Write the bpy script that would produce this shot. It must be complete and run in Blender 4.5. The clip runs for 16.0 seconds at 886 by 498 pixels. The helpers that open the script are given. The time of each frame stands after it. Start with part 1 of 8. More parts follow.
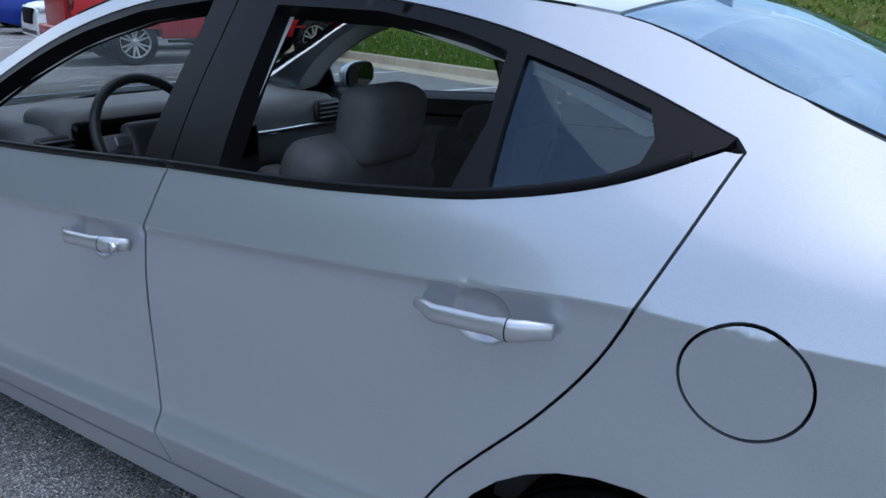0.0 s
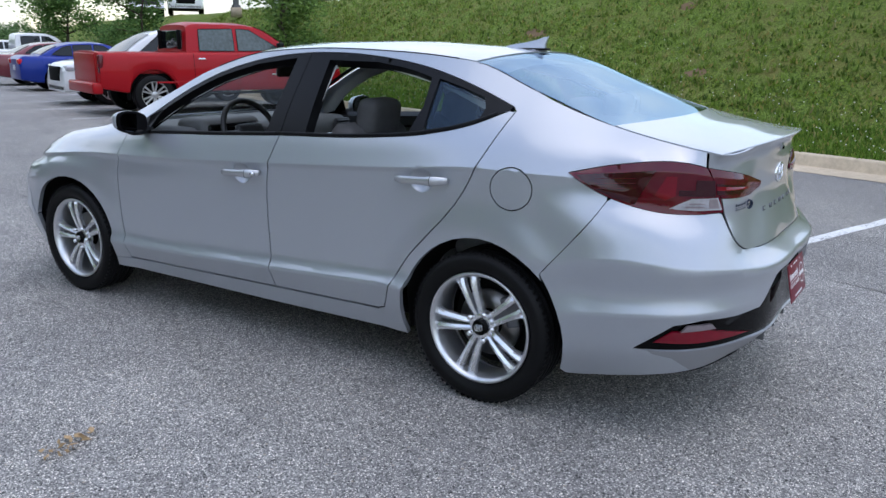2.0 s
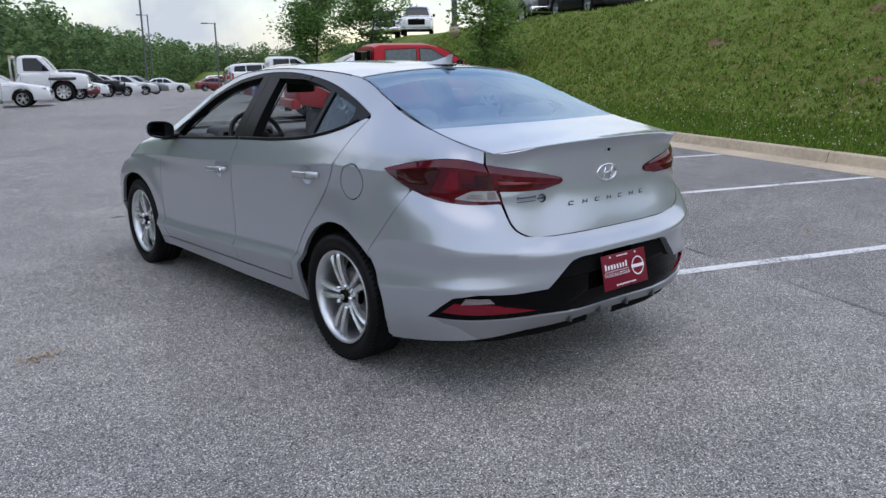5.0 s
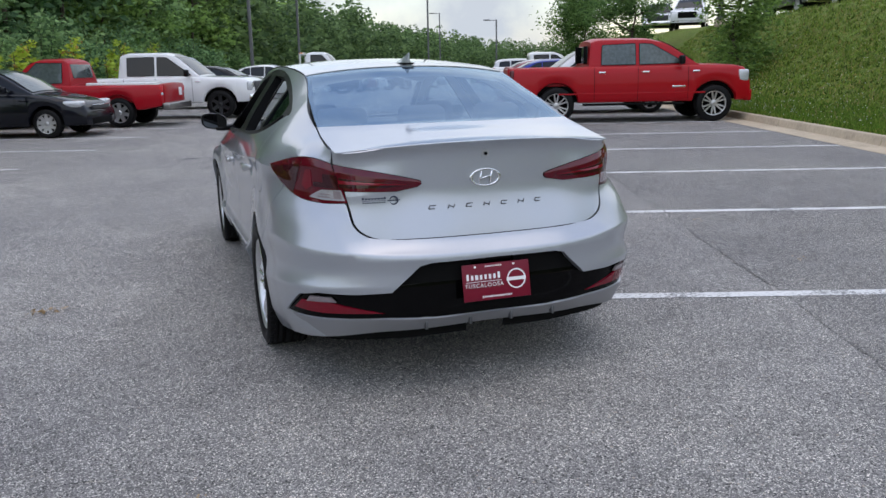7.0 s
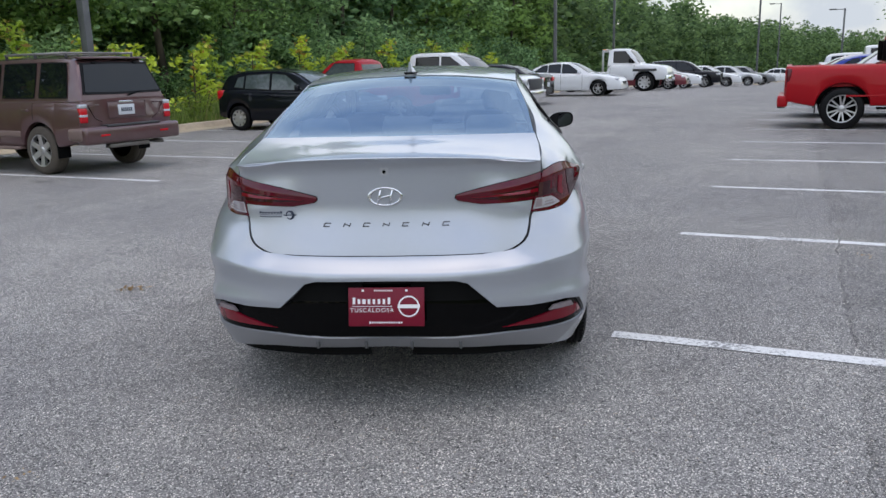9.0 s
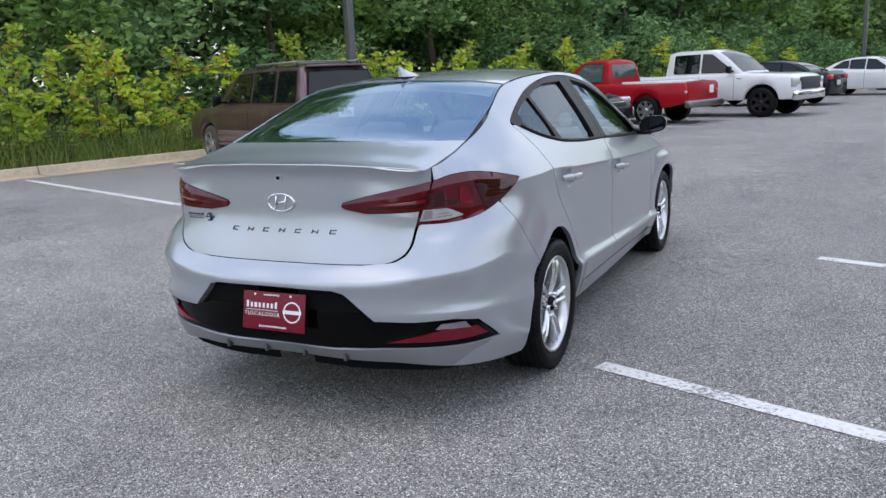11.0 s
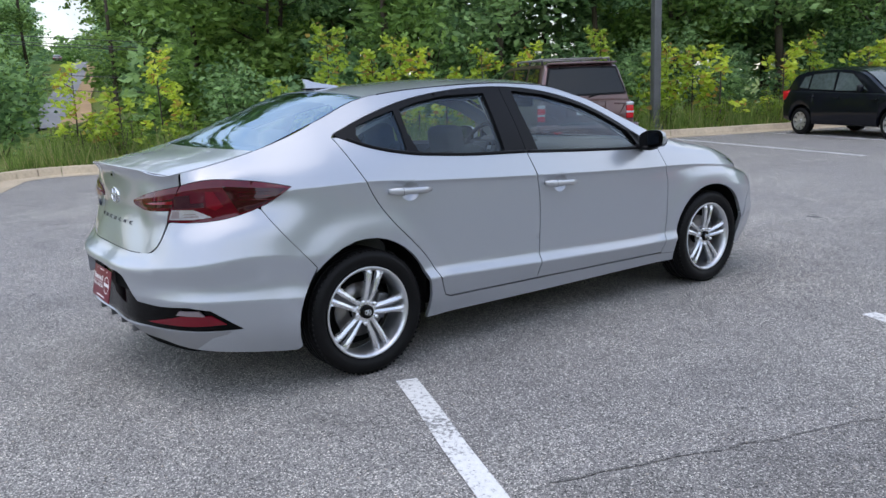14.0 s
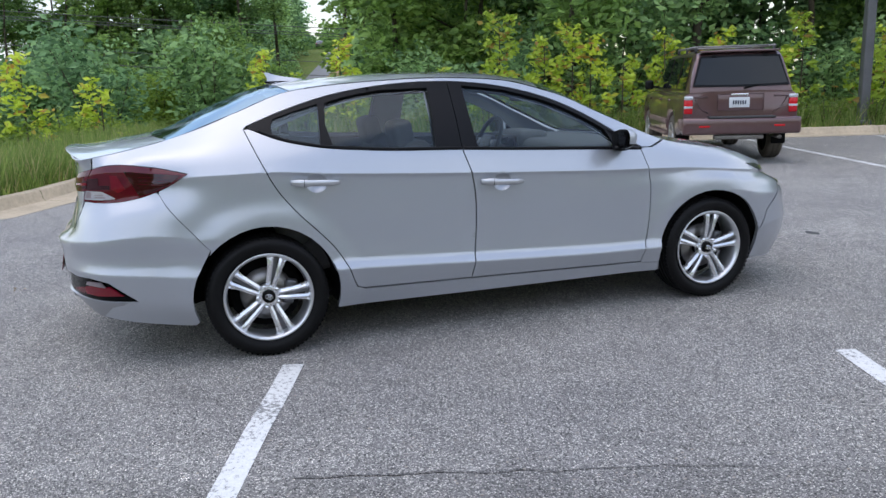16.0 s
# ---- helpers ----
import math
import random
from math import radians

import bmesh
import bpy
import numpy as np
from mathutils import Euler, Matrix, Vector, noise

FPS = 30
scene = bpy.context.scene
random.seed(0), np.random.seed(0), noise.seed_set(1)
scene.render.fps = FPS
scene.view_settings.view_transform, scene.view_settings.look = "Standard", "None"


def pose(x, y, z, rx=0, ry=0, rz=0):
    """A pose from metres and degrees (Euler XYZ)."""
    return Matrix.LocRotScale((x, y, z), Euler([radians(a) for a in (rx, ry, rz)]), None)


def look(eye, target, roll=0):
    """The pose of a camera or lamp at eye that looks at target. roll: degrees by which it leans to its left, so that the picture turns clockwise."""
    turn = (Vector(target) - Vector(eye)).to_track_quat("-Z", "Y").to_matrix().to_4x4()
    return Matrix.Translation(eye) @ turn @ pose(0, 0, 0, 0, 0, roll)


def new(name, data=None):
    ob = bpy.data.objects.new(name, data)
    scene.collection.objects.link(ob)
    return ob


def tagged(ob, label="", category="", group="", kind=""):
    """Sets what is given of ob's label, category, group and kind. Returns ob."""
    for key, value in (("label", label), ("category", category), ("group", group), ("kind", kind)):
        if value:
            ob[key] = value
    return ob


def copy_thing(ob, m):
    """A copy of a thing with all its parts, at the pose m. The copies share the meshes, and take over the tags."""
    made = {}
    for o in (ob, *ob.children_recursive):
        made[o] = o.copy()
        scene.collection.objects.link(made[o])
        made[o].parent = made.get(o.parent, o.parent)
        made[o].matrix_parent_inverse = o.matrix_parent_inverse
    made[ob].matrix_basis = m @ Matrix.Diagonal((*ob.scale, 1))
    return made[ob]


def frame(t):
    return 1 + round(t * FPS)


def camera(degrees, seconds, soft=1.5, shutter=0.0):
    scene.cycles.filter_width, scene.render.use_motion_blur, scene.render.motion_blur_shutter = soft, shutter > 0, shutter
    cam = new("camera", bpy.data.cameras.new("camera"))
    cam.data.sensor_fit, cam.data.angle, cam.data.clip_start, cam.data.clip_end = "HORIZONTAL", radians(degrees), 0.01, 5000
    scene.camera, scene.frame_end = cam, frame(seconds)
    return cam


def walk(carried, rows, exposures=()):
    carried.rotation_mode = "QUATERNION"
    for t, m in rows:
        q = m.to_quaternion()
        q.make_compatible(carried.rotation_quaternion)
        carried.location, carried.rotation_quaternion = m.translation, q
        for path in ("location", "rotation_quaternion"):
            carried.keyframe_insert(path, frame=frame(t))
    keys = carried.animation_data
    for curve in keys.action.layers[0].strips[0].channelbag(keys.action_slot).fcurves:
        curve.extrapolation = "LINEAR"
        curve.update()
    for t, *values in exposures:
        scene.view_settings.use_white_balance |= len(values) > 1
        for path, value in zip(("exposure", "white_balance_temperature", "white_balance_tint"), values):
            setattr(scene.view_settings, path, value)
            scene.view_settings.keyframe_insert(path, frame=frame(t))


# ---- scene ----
cam = camera(57.9, 16.0)
PATH = [
    (0, (-1.883, -0.328, 1.377), (-0.302, 0.735, 0.767), 1.3),
    (0.5, (-2.314, -0.662, 1.361), (-0.72, 0.404, 0.793), 1.5),
    (1, (-2.737, -0.956, 1.38), (-1.131, 0.109, 0.843), 1.3),
    (1.5, (-3.156, -1.242, 1.401), (-1.537, -0.183, 0.893), 1.0),
    (2, (-3.488, -1.54, 1.403), (-1.863, -0.48, 0.916), 0.6),
    (2.5, (-3.774, -1.735, 1.383), (-2.154, -0.66, 0.913), 0.2),
    (3, (-3.863, -1.983, 1.414), (-2.267, -0.869, 0.953), -0.1),
    (3.5, (-3.754, -2.294, 1.415), (-2.21, -1.107, 0.96), -0.3),
    (4, (-3.468, -2.544, 1.427), (-2.002, -1.261, 0.973), -0.5),
    (4.5, (-3.189, -2.896, 1.428), (-1.831, -1.5, 0.973), -0.7),
    (5, (-2.852, -3.211, 1.415), (-1.617, -1.704, 0.962), -1.0),
    (7.5, (-0.852, -4.139, 1.401), (-0.402, -2.243, 0.949), -1.0),
    (8, (-0.405, -4.167, 1.424), (-0.156, -2.235, 0.973), -1.0),
    (8.5, (0.042, -4.198, 1.424), (0.089, -2.25, 0.973), -1.2),
    (9, (0.468, -4.088, 1.433), (0.322, -2.143, 0.988), -1.5),
    (11.5, (2.409, -3.365, 1.384), (1.394, -1.69, 0.976), -2.9),
    (12, (2.811, -3.135, 1.385), (1.65, -1.556, 0.984), -3.0),
    (12.5, (3.157, -2.835, 1.379), (1.87, -1.357, 0.98), -2.9),
    (13, (3.573, -2.57, 1.385), (2.173, -1.199, 0.989), -2.8),
    (13.5, (3.901, -2.261, 1.369), (2.4, -0.999, 0.973), -2.6),
    (14, (4.167, -1.918, 1.385), (2.577, -0.771, 0.989), -2.3),
    (14.5, (4.457, -1.585, 1.383), (2.786, -0.56, 0.987), -2.1),
    (15, (4.652, -1.181, 1.396), (2.908, -0.285, 1.001), -2.1),
    (15.5, (4.872, -0.798, 1.404), (3.068, -0.035, 1.002), -1.9),
    (16, (4.941, -0.432, 1.379), (3.088, 0.198, 0.968), -1.8),
]
walk(cam, [(t, look(eye, target, roll)) for t, eye, target, roll in PATH], [(0, 0.90, 5990, 10), (1.5, 0.98, 6400, 11), (3.0, 0.85, 6800, 14), (5.0, 0.73, 6920, 14), (9.0, 0.80, 7100, 13), (11.5, 0.99, 6950, 13), (16.0, 1.02, 6850, 13)])

# ---- world, sun, exposure ----
SUN_EL, SUN_AZ = radians(80), radians(185)
world = bpy.data.worlds.new("sky")
scene.world = world
world.use_nodes = True
wn, wl = world.node_tree.nodes, world.node_tree.links
wn.clear()
w_out = wn.new("ShaderNodeOutputWorld")
w_bg = wn.new("ShaderNodeBackground")
w_sky = wn.new("ShaderNodeTexSky")
w_sky.sky_type = "NISHITA"
w_sky.sun_disc = False
w_sky.sun_elevation, w_sky.sun_rotation = SUN_EL, SUN_AZ
w_sky.air_density, w_sky.dust_density = 1.2, 0.6
# broken bright cloud over hazy blue
w_noise = wn.new("ShaderNodeTexNoise")
w_noise.inputs["Scale"].default_value = 4.2
w_noise.inputs["Detail"].default_value = 9
w_noise.inputs["Roughness"].default_value = 0.55
w_ramp = wn.new("ShaderNodeValToRGB")
w_ramp.color_ramp.elements[0].position, w_ramp.color_ramp.elements[1].position = 0.34, 0.62
w_ramp.color_ramp.elements[0].color = (0.18, 0.18, 0.18, 1)
w_mix = wn.new("ShaderNodeMix")
w_mix.data_type = "RGBA"
wl.new(w_noise.outputs["Fac"], w_ramp.inputs["Fac"])
# the cloud lies thicker towards the horizon, the blue shows overhead
w_place, w_axes, w_height, w_cover = wn.new("ShaderNodeTexCoord"), wn.new("ShaderNodeSeparateXYZ"), wn.new("ShaderNodeMapRange"), wn.new("ShaderNodeMath")
w_height.inputs["From Min"].default_value, w_height.inputs["From Max"].default_value = 0.15, 0.75
w_height.inputs["To Min"].default_value, w_height.inputs["To Max"].default_value = 1.0, 0.15
w_cover.operation = "MULTIPLY"
wl.new(w_place.outputs["Generated"], w_axes.inputs["Vector"])
wl.new(w_axes.outputs["Z"], w_height.inputs["Value"])
wl.new(w_ramp.outputs["Color"], w_cover.inputs[0])
wl.new(w_height.outputs["Result"], w_cover.inputs[1])
wl.new(w_cover.outputs["Value"], w_mix.inputs["Factor"])
# far cloud is dulled by haze
w_haze = wn.new("ShaderNodeValToRGB")
w_haze.color_ramp.elements[0].position, w_haze.color_ramp.elements[1].position = 0.08, 0.42
w_haze.color_ramp.elements[0].color, w_haze.color_ramp.elements[1].color = (2.3, 2.7, 3.2, 1), (6.9, 7.1, 7.3, 1)
wl.new(w_axes.outputs["Z"], w_haze.inputs["Fac"])
wl.new(w_haze.outputs["Color"], w_mix.inputs["B"])
wl.new(w_sky.outputs["Color"], w_mix.inputs["A"])
wl.new(w_mix.outputs["Result"], w_bg.inputs["Color"])
w_bg.inputs["Strength"].default_value = 0.15
wl.new(w_bg.outputs["Background"], w_out.inputs["Surface"])

sun = new("sun", bpy.data.lights.new("sun", "SUN"))
sun.data.energy, sun.data.angle, sun.data.color = 0.48, radians(72), (1.0, 0.93, 0.83)
sun.matrix_world = look((0, 0, 0), (-math.cos(SUN_EL) * math.sin(SUN_AZ), -math.cos(SUN_EL) * math.cos(SUN_AZ), -math.sin(SUN_EL)))


# ---- materials ----
def material(name):
    m = bpy.data.materials.new(name)
    m.use_nodes = True
    n = m.node_tree.nodes
    return m, n, m.node_tree.links, n["Principled BSDF"]


def noise_node(n, l, scale, detail=4.0, rough=0.5, coord=None):
    t = n.new("ShaderNodeTexNoise")
    t.inputs["Scale"].default_value, t.inputs["Detail"].default_value, t.inputs["Roughness"].default_value = scale, detail, rough
    if coord is not None:
        l.new(coord, t.inputs["Vector"])
    return t


def ramp(n, l, source, stops):
    r = n.new("ShaderNodeValToRGB")
    e = r.color_ramp.elements
    while len(e) < len(stops):
        e.new(0.5)
    for s, (p, c) in zip(e, stops):
        s.position, s.color = p, (*c, 1)
    l.new(source, r.inputs["Fac"])
    return r.outputs["Color"]


def mixed(n, l, fac, a, b, blend="MIX"):
    m = n.new("ShaderNodeMix")
    m.data_type, m.blend_type = "RGBA", blend
    for key, v in (("Factor", fac), ("A", a), ("B", b)):
        if isinstance(v, (int, float)):
            m.inputs[key].default_value = v
        elif isinstance(v, tuple):
            m.inputs[key].default_value = (*v, 1)
        else:
            l.new(v, m.inputs[key])
    return m.outputs["Result"]


def bumped(n, l, bsdf, height, strength, distance):
    b = n.new("ShaderNodeBump")
    b.inputs["Strength"].default_value, b.inputs["Distance"].default_value = strength, distance
    l.new(height, b.inputs["Height"])
    l.new(b.outputs["Normal"], bsdf.inputs["Normal"])


def place(n):
    return n.new("ShaderNodeNewGeometry").outputs["Position"]


def plain(name, colour, rough=0.5, metal=0.0, vary=0.12, scale=30.0, coat=0.0, bump=0.0, spec=0.5):
    """A surface of one colour with grain and faint blotches."""
    m, n, l, b = material(name)
    p = place(n)
    fine, broad = noise_node(n, l, scale, 5, 0.6, p), noise_node(n, l, scale / 12, 3, 0.5, p)
    f = mixed(n, l, 0.5, fine.outputs["Fac"], broad.outputs["Fac"])
    lo, hi = tuple(c * (1 - vary) for c in colour), tuple(min(1, c * (1 + vary)) for c in colour)
    l.new(ramp(n, l, f, [(0.3, lo), (0.7, hi)]), b.inputs["Base Color"])
    b.inputs["Roughness"].default_value, b.inputs["Metallic"].default_value = rough, metal
    b.inputs["Coat Weight"].default_value, b.inputs["Specular IOR Level"].default_value = coat, spec
    b.inputs["Coat Roughness"].default_value = 0.04
    if bump:
        bumped(n, l, b, fine.outputs["Fac"], bump, 0.002)
    return m


def car_paint(name, colour, metal=0.0, rough=0.35, coat=1.0, flake=0.0, dust_most=0.10, spec=0.5):
    """Lacquered paint, with metal flake and a thin film of road dust."""
    m, n, l, b = material(name)
    p = place(n)
    dust = noise_node(n, l, 3.0, 6, 0.62, p)
    col = colour
    if flake:
        f = noise_node(n, l, 900, 2, 0.6, p)
        col = ramp(n, l, f.outputs["Fac"], [(0.35, tuple(c * (1 - flake) for c in colour)), (0.65, tuple(min(1, c * (1 + flake)) for c in colour))])
    d = ramp(n, l, dust.outputs["Fac"], [(0.45, (0.0,) * 3), (0.8, (dust_most,) * 3)])
    l.new(mixed(n, l, d, col, (0.30, 0.29, 0.27)), b.inputs["Base Color"])
    b.inputs["Metallic"].default_value, b.inputs["Roughness"].default_value = metal, rough
    b.inputs["Coat Weight"].default_value, b.inputs["Coat Roughness"].default_value = coat, 0.05
    b.inputs["Specular IOR Level"].default_value = spec
    return m


def glass(name, tint, gloss, graze, sheen=(0.78, 0.86, 0.93)):
    """Tinted car glass: clear with its tint, glossier at grazing angles."""
    m, n, l, b = material(name)
    n.remove(b)
    out = n["Material Output"]
    t, g, mx = n.new("ShaderNodeBsdfTransparent"), n.new("ShaderNodeBsdfGlossy"), n.new("ShaderNodeMixShader")
    t.inputs["Color"].default_value, g.inputs["Roughness"].default_value = (*tint, 1), 0.01
    g.inputs["Color"].default_value = (*sheen, 1)
    lw, pw, ma = n.new("ShaderNodeLayerWeight"), n.new("ShaderNodeMath"), n.new("ShaderNodeMath")
    lw.inputs["Blend"].default_value = 0.5
    pw.operation, ma.operation = "POWER", "MULTIPLY_ADD"
    pw.inputs[1].default_value = 3.0
    ma.inputs[1].default_value, ma.inputs[2].default_value = graze, gloss
    l.new(lw.outputs["Facing"], pw.inputs[0])
    l.new(pw.outputs["Value"], ma.inputs[0])
    l.new(ma.outputs["Value"], mx.inputs["Fac"])
    l.new(t.outputs["BSDF"], mx.inputs[1])
    l.new(g.outputs["BSDF"], mx.inputs[2])
    l.new(mx.outputs["Shader"], out.inputs["Surface"])
    return m


def stone_cells(n, l, p, scale, share, reach):
    """A mask of scattered single stones: a share of the cells, each filled up to reach from its middle."""
    v = n.new("ShaderNodeTexVoronoi")
    v.inputs["Scale"].default_value = scale
    l.new(p, v.inputs["Vector"])
    c = n.new("ShaderNodeSeparateColor")
    l.new(v.outputs["Color"], c.inputs["Color"])
    chosen = ramp(n, l, c.outputs["Green"], [(1 - share, (0.0,) * 3), (1 - share * 0.6, (1.0,) * 3)])
    near = ramp(n, l, v.outputs["Distance"], [(reach, (1.0,) * 3), (reach * 1.5, (0.0,) * 3)])
    return mixed(n, l, 1.0, chosen, near, "MULTIPLY"), v, c


def asphalt_material(name="asphalt", base=0.335):
    """Worn asphalt: a fine dark matrix with pale stones of several sizes standing out of it."""
    m, n, l, b = material(name)
    p = place(n)
    fine, v, stone = stone_cells(n, l, p, 190, 0.36, 0.34)
    grit = ramp(n, l, stone.outputs["Red"], [(0.0, (base * 0.22, base * 0.215, base * 0.21)), (0.5, (base * 0.62, base * 0.605, base * 0.59)), (1.0, (base * 1.08, base * 1.04, base * 0.99))])
    grit = mixed(n, l, fine, grit, (base * 2.25, base * 2.14, base * 1.97))
    small, _, _ = stone_cells(n, l, p, 118, 0.24, 0.32)
    grit = mixed(n, l, small, grit, (base * 2.7, base * 2.57, base * 2.36))
    large, _, tint = stone_cells(n, l, p, 62, 0.10, 0.27)
    grit = mixed(n, l, large, grit, ramp(n, l, tint.outputs["Blue"], [(0.0, (0.40, 0.34, 0.28)), (1.0, (0.66, 0.64, 0.60))]))
    pit, _, _ = stone_cells(n, l, p, 75, 0.16, 0.27)
    grit = mixed(n, l, pit, grit, (0.026, 0.026, 0.027))
    broad, mid = noise_node(n, l, 0.35, 5, 0.6, p), noise_node(n, l, 2.6, 5, 0.65, p)
    blot = ramp(n, l, broad.outputs["Fac"], [(0.3, (0.80, 0.80, 0.82)), (0.7, (1.16, 1.15, 1.12))])
    wear = ramp(n, l, mid.outputs["Fac"], [(0.3, (0.86,) * 3), (0.7, (1.12,) * 3)])
    col = mixed(n, l, 1.0, mixed(n, l, 1.0, grit, blot, "MULTIPLY"), wear, "MULTIPLY")
    l.new(col, b.inputs["Base Color"])
    b.inputs["Roughness"].default_value = 0.82
    b.inputs["Specular IOR Level"].default_value = 0.35
    bumped(n, l, b, v.outputs["Distance"], 0.85, 0.006)
    return m


def grass_material(name, dark, light, dry):
    m, n, l, b = material(name)
    p = place(n)
    fine, mid, broad = noise_node(n, l, 22, 6, 0.7, p), noise_node(n, l, 2.2, 5, 0.6, p), noise_node(n, l, 0.30, 4, 0.6, p)
    c = ramp(n, l, fine.outputs["Fac"], [(0.32, dark), (0.62, light)])
    c = mixed(n, l, ramp(n, l, mid.outputs["Fac"], [(0.45, (0,) * 3), (0.72, (0.65,) * 3)]), c, dry)
    c = mixed(n, l, ramp(n, l, broad.outputs["Fac"], [(0.5, (0,) * 3), (0.75, (0.5,) * 3)]), c, tuple(0.8 * q for q in dry))
    l.new(c, b.inputs["Base Color"])
    b.inputs["Roughness"].default_value, b.inputs["Specular IOR Level"].default_value = 0.9, 0.15
    bumped(n, l, b, fine.outputs["Fac"], 1.0, 0.05)
    return m


def leaf_material(name, dark, light, third=None):
    """Leaves that vary from one to the next and let some light through."""
    m, n, l, b = material(name)
    g = n.new("ShaderNodeNewGeometry")
    stops = [(0.0, dark), (0.8 if third else 0.9, light)] + ([(0.9, third)] if third else [])
    c = ramp(n, l, g.outputs["Random Per Island"], stops)
    o = n.new("ShaderNodeObjectInfo")
    k = ramp(n, l, o.outputs["Random"], [(0.0, (0.75, 0.8, 0.8)), (1.0, (1.25, 1.15, 1.0))])
    c = mixed(n, l, 1.0, c, k, "MULTIPLY")
    l.new(c, b.inputs["Base Color"])
    b.inputs["Roughness"].default_value, b.inputs["Specular IOR Level"].default_value = 0.6, 0.25
    t, mx = n.new("ShaderNodeBsdfTranslucent"), n.new("ShaderNodeMixShader")
    l.new(c, t.inputs["Color"])
    mx.inputs["Fac"].default_value = 0.5
    l.new(b.outputs["BSDF"], mx.inputs[1])
    l.new(t.outputs["BSDF"], mx.inputs[2])
    l.new(mx.outputs["Shader"], n["Material Output"].inputs["Surface"])
    return m


M_SILVER = car_paint("silver_paint", (0.435, 0.46, 0.50), metal=0.56, rough=0.32, flake=0.10, dust_most=0.05)
M_BLACK_TRIM = plain("black_trim", (0.005, 0.005, 0.006), 0.38, vary=0.1, spec=0.16)
M_PIANO = plain("gloss_black", (0.002, 0.002, 0.0022), 0.03, vary=0.05, spec=0.12)
M_RUBBER = plain("tyre_rubber", (0.006, 0.006, 0.0065), 0.5, vary=0.25, scale=60, bump=0.2, spec=0.15)
M_SEAL = plain("rubber_seal", (0.006, 0.006, 0.007), 0.7, spec=0.15)
M_DARK = plain("underbody_black", (0.006, 0.006, 0.006), 0.9, spec=0.1)
M_ALLOY = plain("machined_alloy", (0.80, 0.81, 0.83), 0.24, metal=0.8, vary=0.06, scale=80)
M_ALLOY_DARK = plain("shaded_alloy", (0.16, 0.165, 0.175), 0.4, metal=0.8, vary=0.1)
M_CHROME = plain("chrome", (0.80, 0.81, 0.83), 0.08, metal=1.0, vary=0.03)
M_DISC = plain("brake_steel", (0.28, 0.27, 0.26), 0.35, metal=1.0, vary=0.2)
M_HANDLE = car_paint("handle_silver", (0.50, 0.51, 0.535), metal=0.7, rough=0.34)
M_RED_LENS = plain("red_lens", (0.095, 0.0015, 0.010), 0.05, vary=0.20, scale=12, spec=0.55)
M_RED_BRIGHT = plain("bright_red_lens", (0.17, 0.002, 0.012), 0.06, vary=0.2, scale=25, spec=0.5)
M_RED_DARK = plain("smoked_red_lens", (0.034, 0.001, 0.006), 0.05, vary=0.15, spec=0.6)
M_CLEAR_LENS = plain("clear_lamp_lens", (0.50, 0.49, 0.52), 0.16, vary=0.3, scale=60, coat=1.0, metal=0.35)
M_FOG = plain("smoky_clear_lens", (0.24, 0.20, 0.21), 0.10, vary=0.2, scale=60, spec=0.4)
M_HEADLAMP = plain("dark_headlamp_lens", (0.05, 0.052, 0.058), 0.08, vary=0.3, scale=40, coat=0.6)
M_AMBER = plain("amber_lens", (0.6, 0.18, 0.02), 0.12, coat=1.0)
M_PLATE_RED = plain("maroon_plate", (0.17, 0.004, 0.020), 0.3, vary=0.06, spec=0.3)
M_WHITE = plain("white_print", (0.80, 0.80, 0.80), 0.5, vary=0.04)
M_NAVY = plain("dark_print", (0.02, 0.03, 0.06), 0.5)
M_CLOTH = plain("grey_seat_cloth", (0.095, 0.093, 0.095), 0.92, vary=0.18, scale=220, bump=0.3)
M_CLOTH_LIGHT = plain("light_grey_cloth", (0.20, 0.20, 0.20), 0.92, vary=0.12, scale=220, bump=0.3)
M_DASH = plain("dash_plastic", (0.095, 0.097, 0.10), 0.62, vary=0.12, scale=200, bump=0.15)
M_DASH_DARK = plain("dark_plastic", (0.014, 0.014, 0.015), 0.5, vary=0.1, scale=200)
M_TRIM_GREY = plain("pillar_cloth", (0.42, 0.425, 0.415), 0.9, vary=0.08, scale=200)
M_GLASS_SIDE = glass("side_glass", (0.66, 0.74, 0.73), 0.05, 0.50)
M_GLASS_QUARTER = glass("quarter_glass", (0.42, 0.49, 0.51), 0.06, 0.40, (0.62, 0.78, 0.92))
M_GLASS_REAR = glass("rear_glass", (0.48, 0.58, 0.62), 0.38, 0.30, (0.62, 0.80, 0.96))
M_GLASS_FRONT = glass("windscreen_glass", (0.78, 0.83, 0.81), 0.05, 0.80)
# Duller copy of the body silver: the bumper's downward shade painted in.
M_SILVER_SHADED = car_paint("shaded_silver", (0.30, 0.305, 0.32), metal=0.5, rough=0.45, coat=0.3)
M_MIRROR = plain("mirror_glass", (0.075, 0.08, 0.09), 0.02, metal=1.0, vary=0.01)
M_ASPHALT = asphalt_material()
M_LINE = None
M_CONCRETE = plain("kerb_concrete", (0.47, 0.385, 0.275), 0.88, vary=0.28, scale=14, bump=0.4)
M_HILL = grass_material("hill_turf", (0.018, 0.038, 0.008), (0.20, 0.29, 0.05), (0.22, 0.19, 0.065))
M_VERGE = grass_material("verge_turf", (0.04, 0.075, 0.015), (0.17, 0.25, 0.05), (0.25, 0.22, 0.09))


